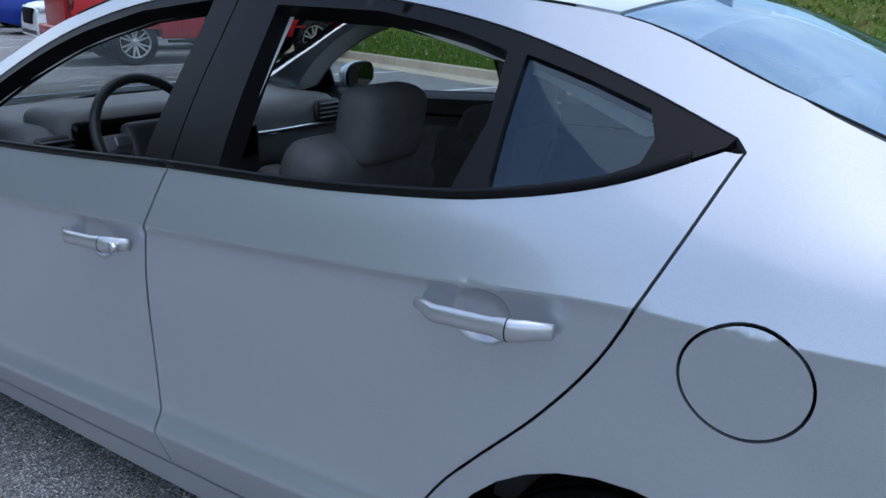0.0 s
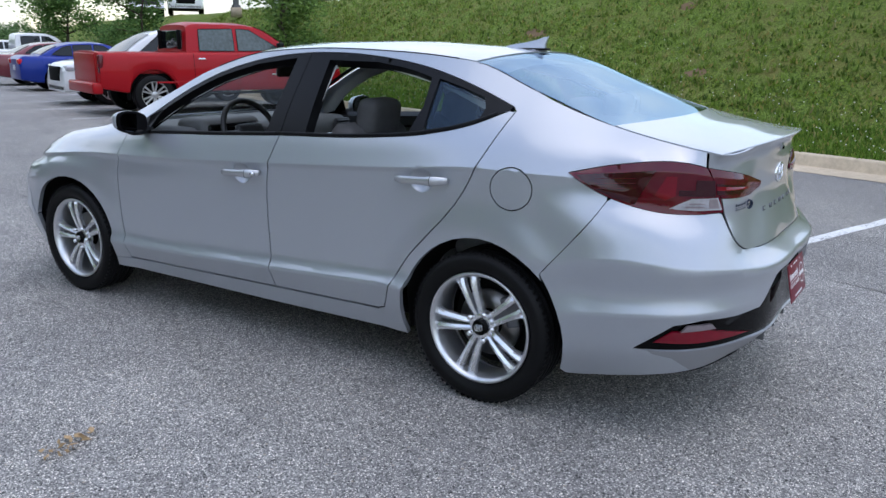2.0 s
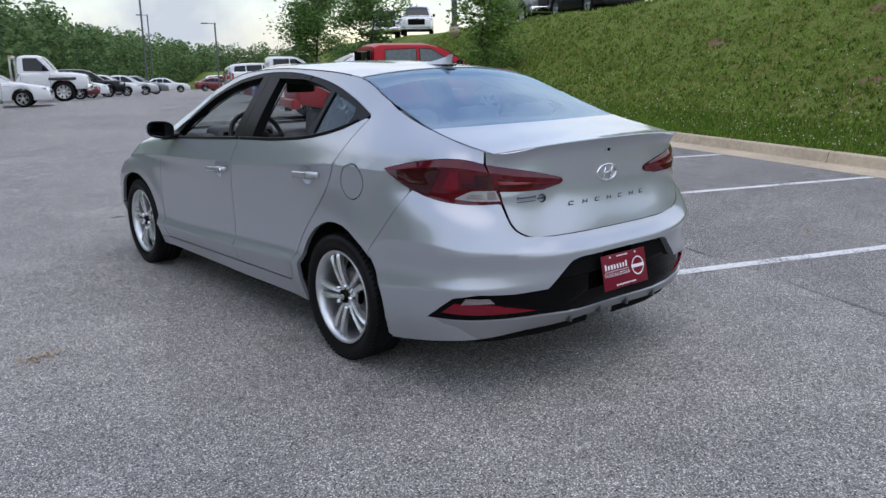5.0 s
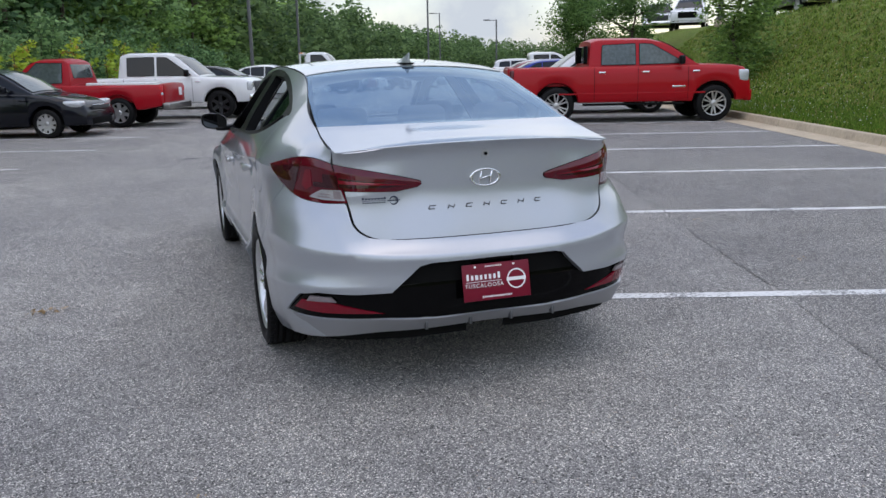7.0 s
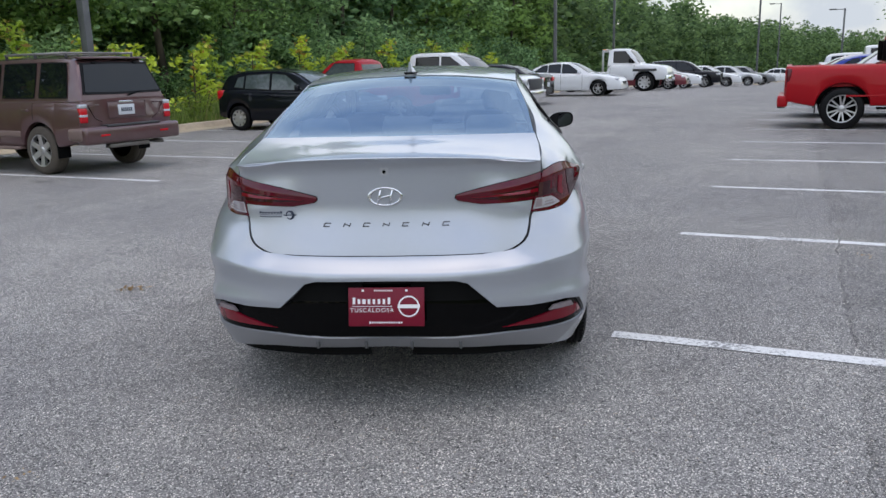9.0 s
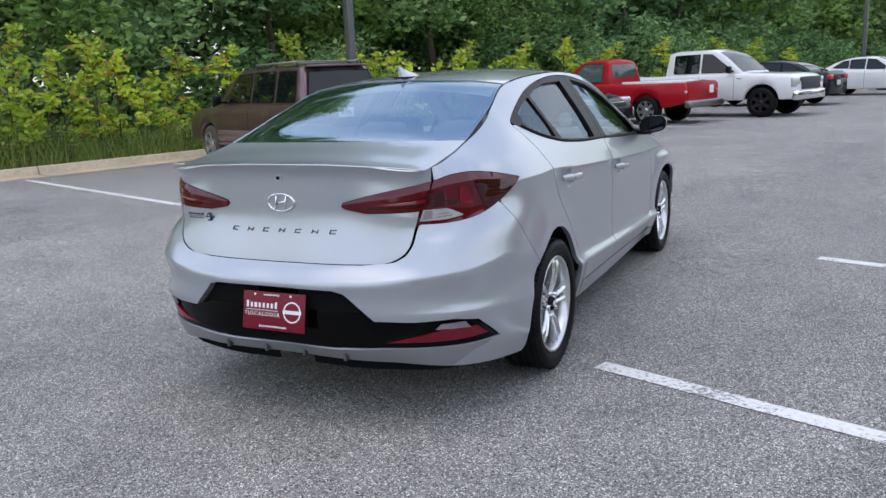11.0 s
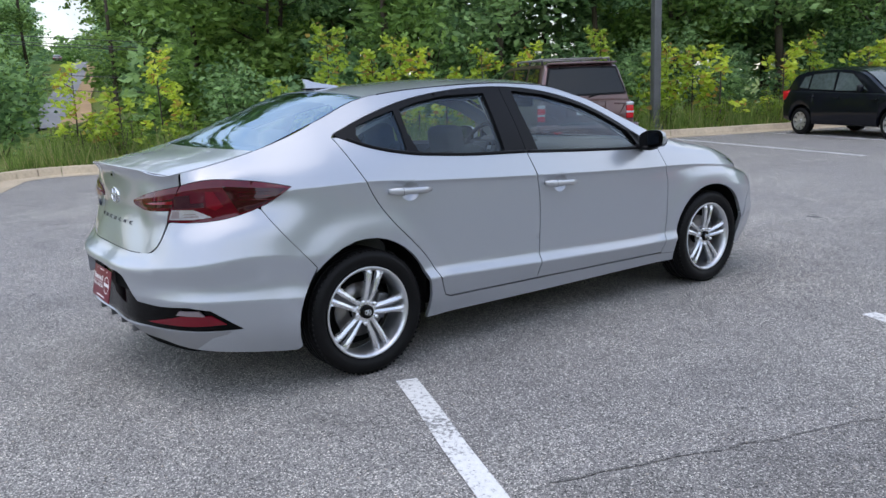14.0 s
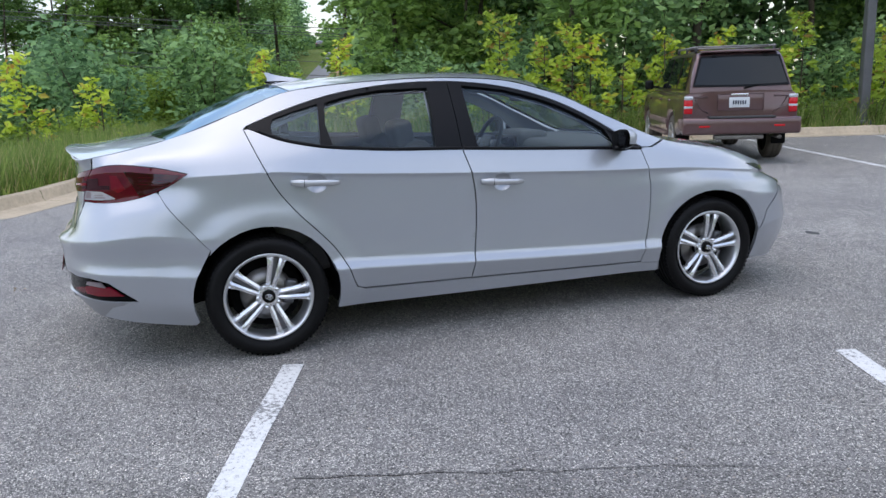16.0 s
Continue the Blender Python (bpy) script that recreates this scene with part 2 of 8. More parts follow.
def line_paint():
    m, n, l, b = material("line_paint")
    p = place(n)
    a, c = noise_node(n, l, 45, 6, 0.75, p), noise_node(n, l, 3.0, 4, 0.6, p)
    f = mixed(n, l, 0.35, a.outputs["Fac"], c.outputs["Fac"])
    l.new(ramp(n, l, f, [(0.43, (0.22, 0.22, 0.215)), (0.475, (0.66, 0.66, 0.645)), (0.7, (0.80, 0.80, 0.785))]), b.inputs["Base Color"])
    b.inputs["Roughness"].default_value = 0.8
    v = n.new("ShaderNodeTexVoronoi")
    v.inputs["Scale"].default_value = 95
    l.new(p, v.inputs["Vector"])
    bumped(n, l, b, v.outputs["Distance"], 0.4, 0.005)
    return m


M_LINE = line_paint()


# ---- helpers of this scene ----
LOT_TURN = radians(-19.5)
LOT = Matrix.Translation((1.06, 0.072, 0)) @ Matrix.Rotation(LOT_TURN, 4, "Z")


def fall(v):
    """The car park drops gently towards its far end."""
    return -0.0225 * min(114.0, max(0.0, v - 36.0))


def lot(u, v, z=0.0):
    """From the car park's own axes (u across the bays, v along the aisle) to the world."""
    return LOT @ Vector((u, v, z + fall(v)))


def lot_pose(u, v, z=0.0, turn=0.0):
    return LOT @ pose(u, v, z + fall(v), 0, 0, turn)


def mesh_of(name, verts, faces, mat, smooth=True):
    me = bpy.data.meshes.new(name)
    me.from_pydata([tuple(p) for p in verts], [], faces)
    if mat is not None:
        me.materials.append(mat)
    if smooth:
        me.polygons.foreach_set("use_smooth", [True] * len(me.polygons))
    me.update()
    return me


def part(name, bm, mat, parent=None, label="", smooth=True):
    """Links a bmesh (or a ready mesh) as ONE object under a thing or a part."""
    if isinstance(bm, bmesh.types.BMesh):
        me = bpy.data.meshes.new(name)
        bm.to_mesh(me)
        bm.free()
        me.materials.append(mat)
        if smooth:
            me.polygons.foreach_set("use_smooth", [True] * len(me.polygons))
    else:
        me = bm
    ob = new(name, me)
    ob.parent = parent
    if label:
        ob["label"] = label
    return ob


def sharp(ob, angle=32):
    """Hard edges where the faces turn by more than angle."""
    bm = bmesh.new()
    bm.from_mesh(ob.data)
    for e in bm.edges:
        e.smooth = not (len(e.link_faces) == 2 and e.calc_face_angle(0) > radians(angle))
    bm.to_mesh(ob.data)
    bm.free()
    return ob


def box_bm(size, centre=(0, 0, 0), bevel=0.0, seg=2, bm=None):
    bm = bm or bmesh.new()
    r = bmesh.ops.create_cube(bm, size=1.0)
    bmesh.ops.scale(bm, vec=size, verts=r["verts"])
    bmesh.ops.translate(bm, vec=centre, verts=r["verts"])
    if bevel:
        es = list({e for v in r["verts"] for e in v.link_edges})
        bmesh.ops.bevel(bm, geom=es, offset=bevel, segments=seg, affect="EDGES", profile=0.6)
    return bm


def rod_bm(a, b, radius, seg=10, radius2=None, bm=None):
    bm = bm or bmesh.new()
    a, b = Vector(a), Vector(b)
    q = (b - a).to_track_quat("Z", "Y").to_matrix().to_4x4()
    bmesh.ops.create_cone(bm, cap_ends=True, segments=seg, radius1=radius, radius2=radius if radius2 is None else radius2, depth=(b - a).length, matrix=Matrix.Translation((a + b) / 2) @ q)
    return bm


def spin(profile, seg=48, axis_x=True):
    """Verts and faces of a profile [(x, r)] turned round the x axis."""
    verts, faces = [], []
    k = len(profile)
    for i in range(seg):
        c, s = math.cos(2 * math.pi * i / seg), math.sin(2 * math.pi * i / seg)
        verts += [(x, r * c, r * s) for x, r in profile]
    for i in range(seg):
        j = (i + 1) % seg
        faces += [(i * k + q, i * k + q + 1, j * k + q + 1, j * k + q) for q in range(k - 1)]
    return verts, faces


def sweep(rows):
    """Joins rings of equal length into a closed skin."""
    bm = bmesh.new()
    rs = [[bm.verts.new(p) for p in r] for r in rows]
    n = len(rs[0])
    for a, b in zip(rs, rs[1:]):
        for q in range(n):
            bm.faces.new((a[q], a[(q + 1) % n], b[(q + 1) % n], b[q]))
    bm.faces.new(rs[0][::-1])
    bm.faces.new(rs[-1])
    bmesh.ops.recalc_face_normals(bm, faces=bm.faces)
    return bm


def ring(centre, out, up, h, d, n=12):
    return [centre + up * (math.sin(2 * math.pi * i / n) * h) + out * (math.cos(2 * math.pi * i / n) * d) for i in range(n)]


def smooth_step(a, b, x):
    t = min(1.0, max(0.0, (x - a) / (b - a)))
    return t * t * (3 - 2 * t)


# ---- ground, kerbs and lines ----
def crest(v):
    return 3.0 + 0.17 * smooth_step(34, 14, v) + 0.0225 * min(24.0, max(0.0, v - 36.0)) - 0.9 * smooth_step(58, 95, v)


def land(u, v):
    """Height of the earth round the car park."""
    z = -0.06
    if u > 6.11:
        h = crest(v)
        bank = 0.14 + 0.10 * smooth_step(6.1, 7.2, u) + (h - 0.24) * smooth_step(6.6, 12.6, u)
        z = bank + 0.05 * math.sin(u * 1.3 + v * 0.7) * smooth_step(7, 9, u)
    elif u < -13.62 or (v < -4.62 and u < -5.05):
        d = -13.5 - u if v > -4.62 else min(-4.4 - v, -4.9 - u)
        z = 0.12 - 3.2 * smooth_step(2.5, 16, d) * (1 - smooth_step(2, 14, v)) - 0.6 * smooth_step(3, 10, d) * smooth_step(2, 14, v)
        z += 0.05 * math.sin(u * 1.1) * math.sin(v * 0.9) * smooth_step(1, 3, d)
    return z


def sheet(name, us, vs, height, mat):
    verts = [lot(u, v, height(u, v)) for v in vs for u in us]
    k = len(us)
    faces = [(j * k + i, j * k + i + 1, (j + 1) * k + i + 1, (j + 1) * k + i) for j in range(len(vs) - 1) for i in range(k - 1)]
    return mesh_of(name, verts, faces, mat)


def steps(*spans):
    out = []
    for a, b, s in spans:
        k = max(1, round((b - a) / s))
        out += [a + (b - a) * i / k for i in range(k)]
    return out + [spans[-1][1]]


US = steps((-900, -120, 90), (-120, -34, 8), (-34, -13.66, 0.7), (-13.66, -13.6, 0.06), (-13.6, -5.1, 0.9), (-5.1, -5.0, 0.1), (-5.0, 6.09, 3.7), (6.09, 6.14, 0.05), (6.14, 14, 0.42), (14, 40, 4), (40, 900, 90))
VS = steps((-900, -90, 90), (-90, -24, 6), (-24, -4.66, 0.9), (-4.66, -4.6, 0.06), (-4.6, 30, 0.9), (30, 90, 3), (90, 180, 15), (180, 900, 120))
ground = tagged(new("ground", sheet("ground", US, VS, land, M_VERGE)), "rough green turf and earth round a car park", "ground", kind="structure")
ground.data.materials.append(M_HILL)
for poly in ground.data.polygons:
    q = LOT.inverted() @ poly.center
    if 5 < q.x < 60:
        poly.material_index = 1

def woods_edge(v):
    """Where the car park ends along the woods; far off the edge bends in."""
    return float(np.interp(v, (60, 110, 150), (-13.4, -4.0, 5.5)))


rows = [-4.3, 36.0] + [float(v) for v in range(42, 151, 6)]
verts = [lot(u, v) for v in rows for u in (woods_edge(v), max(-5.0, woods_edge(v) + .2), 6.0)] + [lot(-5.0, -60), lot(6.0, -60)]
faces = [(3 * i + k, 3 * i + k + 1, 3 * i + k + 4, 3 * i + k + 3) for i in range(len(rows) - 1) for k in (0, 1)] + [(len(verts) - 2, len(verts) - 1, 2, 1)]
asphalt = tagged(new("car_park_surface", mesh_of("car_park_surface", verts, faces, M_ASPHALT, False)),
                 "weathered grey asphalt with pale aggregate showing", "asphalt", kind="structure")


def bay_line(u0, u1, v, width=0.105, drift=0.0):
    bm = bmesh.new()
    k = 14
    rows = []
    for i in range(k + 1):
        u = u0 + (u1 - u0) * i / k
        jitter = 0.004 * math.sin(i * 2.1 + v)
        rows.append([bm.verts.new(lot(u, v + drift * i / k + s * width / 2 + jitter, 0.004)) for s in (-1, 1)])
    for a, b in zip(rows, rows[1:]):
        bm.faces.new((a[0], b[0], b[1], a[1]))
    ob = part("bay_line", bm, M_LINE, smooth=False)
    return tagged(ob, "worn white painted bay line on asphalt", "parking line", "bay lines", "structure")


for i in range(-1, 26):
    bay_line(0.0 if i else 0.0, 5.45, 2.735 * i + (0.03 if i else 0))
for v in (-1.15, 1.55, 4.30, 6.95, 9.6, 12.2, 14.6, 17.2, 20.0, 22.8, 25.6, 28.4, 31.2, 34.0, 36.8):
    bay_line(-7.1, -12.8, v)


def kerb_run(name, pts, label):
    """A kerb with its gutter pan, swept along pts; its face looks to the left of the run."""
    prof = [(-0.52, 0.006), (-0.02, 0.012), (0.0, 0.03), (0.025, 0.135), (0.05, 0.155), (0.15, 0.158), (0.17, 0.14), (0.17, -0.1)]
    pts = [Vector(p) for p in pts]
    ways = []
    for i, p in enumerate(pts):
        d = (pts[min(i + 1, len(pts) - 1)] - pts[max(i - 1, 0)]).normalized()
        ways.append((d, Vector((d.y, -d.x))))
    first = None
    for i, (p, q) in enumerate(zip(pts, pts[1:])):
        bm = bmesh.new()
        joint = 0.006 if i % 2 else 0.0
        rows = []
        for c, (d, side_), shift in ((p, ways[i], joint), (q, ways[i + 1], joint - 0.006)):
            c = c + d * shift
            rows.append([bm.verts.new(lot(*(c + side_ * o), h)) for o, h in prof])
        for k in range(len(prof) - 1):
            bm.faces.new((rows[0][k], rows[1][k], rows[1][k + 1], rows[0][k + 1]))
        ob = sharp(part(name if first is None else "kerb_section", bm, M_CONCRETE, first), 40)
        if first is None:
            first = tagged(ob, label, "kerb", kind="structure")
    return first


kerb_run("kerb_hill", [(5.98, v) for v in range(-58, 139, 2)], "sand-stained concrete kerb and gutter below the grass bank")
corner = [(-13.5 + 1.2 * (1 - math.cos(k)), -4.5 + 1.2 * (1 - math.sin(k))) for k in [radians(10 * q) for q in range(0, 10)]]
kerb_run("kerb_woods", [(woods_edge(v) - .1, v) for v in range(148, -3, -2)] + corner[0:] + [(u * 0.5, -4.5) for u in range(-24, -12)] + [(-5.3, -4.65), (-4.85, -5.1), (-4.75, -6.0), (-4.75, -59)], "pale concrete kerb and gutter along the weeds")


# ---- the silver saloon: its outer surfaces ----
def pchip(xk, yk, x, flat=False):
    """Smooth monotone interpolation; columns of xk, yk belong to the entries of x."""
    x = np.asarray(x, float)
    if xk.ndim == 1:
        xk, yk = np.repeat(xk[:, None], x.size, 1), np.repeat(yk[:, None], x.size, 1)
    h = np.maximum(np.diff(xk, axis=0), 1e-6)
    d = np.diff(yk, axis=0) / h
    m = np.zeros_like(yk)
    m[0], m[-1] = (0, 0) if flat else (d[0], d[-1])
    p = d[:-1] * d[1:]
    w1, w2 = 2 * h[1:] + h[:-1], h[1:] + 2 * h[:-1]
    with np.errstate(divide="ignore", invalid="ignore"):
        m[1:-1] = np.where(p > 0, (w1 + w2) / (w1 / d[:-1] + w2 / d[1:]), 0)
    k = np.clip((x[None] >= xk).sum(0) - 1, 0, len(xk) - 2)
    c = np.arange(x.size)
    t = np.clip((x - xk[k, c]) / h[k, c], -0.2, 1.2)
    y0, y1, m0, m1, hh = yk[k, c], yk[k + 1, c], m[k, c], m[k + 1, c], h[k, c]
    return (1 + 2 * t) * (1 - t) ** 2 * y0 + t * (1 - t) ** 2 * hh * m0 + t * t * (3 - 2 * t) * y1 + t * t * (t - 1) * hh * m1


YR, YF, RF = -0.10, 2.80, 0.9
AR, AF = YR - RF * math.pi / 2, YF + RF * math.pi / 2
# feature lines of one flank, from the middle of the tail to the middle of the nose: (x, y, z)
SILL_LINE = [(0, -.925, .290), (.45, -.90, .285), (.70, -.79, .26), (.79, -.58, .225), (.813, -.36, .197), (.825, .4, .205), (.835, 1.2, .205), (.835, 2.3, .205), (.82, 2.95, .19), (.72, 3.28, .19), (.4, 3.46, .2), (0, 3.50, .2)]
SKIRT_LINE = [(0, -.995, .375), (.45, -.962, .365), (.74, -.80, .35), (.838, -.60, .345), (.862, -.36, .32), (.856, .4, .295), (.858, 1.2, .285), (.860, 2.3, .272), (.858, 2.95, .33), (.77, 3.32, .35), (.4, 3.54, .36), (0, 3.58, .36)]
LOWER_CREASE = [(0, -1.01, .50), (.45, -.975, .50), (.77, -.81, .495), (.862, -.58, .48), (.878, -.3, .45), (.890, .4, .425), (.892, 1.2, .388), (.889, 2.2, .355), (.882, 2.9, .40), (.81, 3.29, .45), (.4, 3.56, .48), (0, 3.60, .48)]
CREASE_HOLLOW = [(0, -1.008, .56), (.45, -.972, .56), (.756, -.797, .555), (.846, -.57, .545), (.860, -.3, .525), (.861, .4, .475), (.862, 1.2, .436), (.864, 2.2, .405), (.884, 2.9, .50), (.81, 3.27, .54), (.41, 3.54, .55), (0, 3.60, .55)]
WAIST_LINE = [(0, -1.015, .625), (.45, -.985, .635), (.76, -.82, .66), (.856, -.58, .68), (.876, -.25, .64), (.856, .5, .62), (.857, 1.2, .58), (.861, 2.1, .58), (.884, 2.7, .68), (.82, 3.24, .62), (.42, 3.53, .62), (0, 3.59, .62)]
MID_LINE = [(0, -.955, .674), (.42, -.932, .676), (.68, -.835, .75), (.826, -.55, .80), (.862, -.2, .80), (.857, .4, .78), (.860, 1.2, .75), (.862, 2.1, .73), (.870, 2.7, .78), (.80, 3.20, .70), (.4, 3.49, .68), (0, 3.56, .68)]
SHOULDER_LINE = [(0, -.906, .92), (.295, -.888, .913), (.597, -.838, .87), (.792, -.50, .912), (.832, -.34, .955), (.861, 0, .957), (.866, .4, .927), (.870, 1.2, .880), (.867, 2.0, .842), (.858, 2.5, .825), (.78, 3.09, .77), (.4, 3.41, .73), (0, 3.49, .73)]
BELT_LINE = [(0, -.908, 1.045), (.35, -.881, 1.035), (.62, -.80, 1.012), (.715, -.668, 1.016), (.775, -.40, 1.03), (.803, 0, 1.045), (.816, .4, 1.030), (.822, 1.1, 1.003), (.815, 1.6, .985), (.806, 2.1, .955), (.785, 2.5, .93), (.75, 2.8, .905), (.69, 3.05, .86), (.57, 3.32, .785), (.35, 3.43, .755), (0, 3.47, .75)]
ROOF_LINE = [(0, -.95, 1.087), (.35, -.912, 1.078), (.615, -.835, 1.052), (.633, -.774, 1.061), (.635, -.6, 1.092), (.625, -.43, 1.13), (.60, -.1, 1.243), (.555, .22, 1.352), (.56, .6, 1.388), (.565, 1.0, 1.400), (.572, 1.4, 1.380), (.60, 1.75, 1.295), (.655, 2.1, 1.14), (.71, 2.5, .975), (.70, 2.7, .94), (.66, 3.0, .885), (.53, 3.28, .80), (.33, 3.40, .775), (0, 3.44, .77)]
FLANK = [SILL_LINE, SKIRT_LINE, LOWER_CREASE, CREASE_HOLLOW, WAIST_LINE, MID_LINE, SHOULDER_LINE, BELT_LINE, ROOF_LINE]


def to_ar(x, y):
    """Round the body: a runs along the flank and fans round tail and nose; r is the way out."""
    if y < YR:
        return YR - RF * math.atan2(YR - y, x), math.hypot(x, y - YR)
    if y > YF:
        return YF + RF * math.atan2(y - YF, x), math.hypot(x, y - YF)
    return y, x


LINES = []
for row in FLANK:
    q = np.array([(*to_ar(x, y), z) for x, y, z in row])
    LINES.append((q[:, 0], q[:, 1], q[:, 2]))


SCOOP = 0.023


# the hollows behind the door handles
BOWLS, BOWL_W, BOWL_H = ((.285, .883), (1.316, .820)), .056, .048


def flank(w, z, off=0.0):
    """Points of the body's outside at w (way round from the tail's middle, right is positive) and height z."""
    w, z = np.asarray(w, float), np.asarray(z, float)
    a = AR + np.abs(w)
    rk = np.array([pchip(q[0], q[1], a, True) for q in LINES])
    zk = np.array([pchip(q[0], q[2], a, True) for q in LINES])
    # a crisp break along the shoulder line
    zk, rk = (np.insert(q, 7, q[6] + 0.15 * (q[7] - q[6]), axis=0) for q in (zk, rk))
    # and a shallow hollow under it along the doors
    side_share = np.clip((a + 0.03) / 0.25, 0, 1) * np.clip((2.6 - a) / 0.4, 0, 1)
    zk = np.insert(zk, 6, zk[6] - SCOOP, axis=0)
    rk = np.insert(rk, 6, rk[6] - 0.0005 - 0.0088 * side_share, axis=0)
    # straight flanks run up to the edge, so that it stays crisp
    for at, way, k in ((7, 1, 0.0035 / np.maximum(zk[8] - zk[7], 0.006)), (7, -1, 0.0035 / SCOOP)):
        zk, rk = (np.insert(q, at + (way > 0), q[at] + k * (q[at + way] - q[at]), axis=0) for q in (zk, rk))
    # the tail panel leaves the bumper shelf at once
    settle = 0.012 / np.maximum(zk[6] - zk[5], 0.02)
    zk, rk = (np.insert(q, 6, q[5] + settle * (q[6] - q[5]), axis=0) for q in (zk, rk))
    # the lower crease has a sharp edge
    up_, dn_ = 0.010 / np.maximum(zk[3] - zk[2], 0.03), 0.010 / np.maximum(zk[2] - zk[1], 0.03)
    above, below = ([q[2] + up_ * (q[3] - q[2]) for q in (zk, rk)], [q[2] - dn_ * (q[2] - q[1]) for q in (zk, rk)])
    zk = np.insert(np.insert(zk, 3, above[0], axis=0), 2, below[0], axis=0)
    rk = np.insert(np.insert(rk, 3, above[1], axis=0), 2, below[1], axis=0)
    # the bumper shelf breaks off along the waist line
    k = 0.008 / np.maximum(zk[7] - zk[6], 0.02)
    zk, rk = (np.insert(q, 7, q[6] + k * (q[7] - q[6]), axis=0) for q in (zk, rk))
    r = pchip(zk, rk, z) + off
    for hub in (0.0, 2.70):
        d = np.clip((np.hypot(a - hub, z - 0.31) - 0.40) / 0.13, 0, 1)
        r = r + 0.013 * (1 - d * d * (3 - 2 * d))
    for ca, cz in BOWLS:
        d = np.clip(np.sqrt(((a - ca) / BOWL_W) ** 2 + ((z - cz) / BOWL_H) ** 2), 0, 1)
        r = r - 0.024 * (1 - d ** 2.4)
    rear, front = a < YR, a > YF
    phi = np.where(rear, (YR - a) / RF, np.where(front, (a - YF) / RF, 0.0))
    yo = np.where(rear, YR, np.where(front, YF, a))
    x = r * np.cos(phi) * np.where(w < 0, -1, 1)
    y = yo + r * np.sin(phi) * np.where(rear, -1, 1)
    return np.stack([x, y, z], 1)


def rim(a, k=8):
    """Height of the flank's feature line k at a (the top seam by default)."""
    return pchip(LINES[k][0], LINES[k][2], np.atleast_1d(np.asarray(a, float)))


CENTRE = [(-1.0, 1.095), (-.95, 1.087), (-.88, 1.088), (-.70, 1.108), (-.50, 1.135), (-.2, 1.262), (.17, 1.392), (.5, 1.420), (.9, 1.437), (1.3, 1.432), (1.75, 1.376), (2.1, 1.225), (2.62, .985), (2.75, .968), (3.0, .928), (3.3, .84), (3.44, .775), (3.5, .75)]
CY, CZ = np.array(CENTRE).T
SEAM = np.array([(y, x, z) for x, y, z in FLANK[8] if x > .5 and -.8 < y])
SEAM = np.vstack([[(-1.0, .62, 1.045), (-.835, .632, 1.052)], SEAM, [(3.5, .45, .72)]])


def lid(x, y, off=0.0):
    """Points of the body's upper side: bonnet, screens, roof and boot."""
    x, y = np.asarray(x, float), np.asarray(y, float)
    zc, xs, zs = pchip(CY, CZ, y), pchip(SEAM[:, 0], SEAM[:, 1], y), pchip(SEAM[:, 0], SEAM[:, 2], y)
    return np.stack([x, y, zc - (zc - zs) * (np.abs(x) / xs) ** 2.3 + off], 1)


from mathutils.geometry import delaunay_2d_cdt


def dense(loop, step, closed=True):
    out = []
    k = len(loop)
    for i in range(k if closed else k - 1):
        a, b = np.array(loop[i]), np.array(loop[(i + 1) % k])
        m = max(1, int(np.ceil(np.linalg.norm(b - a) / step)))
        out += [a + (b - a) * j / m for j in range(m)]
    if not closed:
        out.append(np.array(loop[-1]))
    return np.array(out)


def bend(pts, n=6):
    """A smooth open curve through pts."""
    p = np.array(pts, float)
    s = np.concatenate([[0], np.cumsum(np.linalg.norm(np.diff(p, axis=0), axis=1))])
    m = np.gradient(p, s, axis=0)
    out = []
    for i in range(len(p) - 1):
        h = s[i + 1] - s[i]
        for t in np.arange(n) / n:
            out.append((1 + 2 * t) * (1 - t) ** 2 * p[i] + t * (1 - t) ** 2 * h * m[i] + t * t * (3 - 2 * t) * p[i + 1] + t * t * (t - 1) * h * m[i + 1])
    return [tuple(q) for q in out] + [tuple(p[-1])]


def area2(loop):
    x, y = loop[:, 0], loop[:, 1]
    return 0.5 * np.sum(x * np.roll(y, -1) - y * np.roll(x, -1))


def shrink(loop, d):
    """Moves a dense loop inwards by d (outwards for a negative one)."""
    if area2(loop) < 0:
        loop = loop[::-1]
    t = np.roll(loop, -1, 0) - np.roll(loop, 1, 0)
    n = np.stack([-t[:, 1], t[:, 0]], 1) / np.maximum(np.linalg.norm(t, axis=1), 1e-9)[:, None]
    return loop + n * d


def inside(pts, loops):
    c = np.zeros(len(pts), bool)
    for lp in loops:
        q = np.roll(lp, -1, 0)
        for (x0, y0), (x1, y1) in zip(lp, q):
            if y0 == y1:
                continue
            hit = (pts[:, 1] >= min(y0, y1)) & (pts[:, 1] < max(y0, y1))
            c ^= hit & (pts[:, 0] < x0 + (pts[:, 1] - y0) / (y1 - y0) * (x1 - x0))
    return c


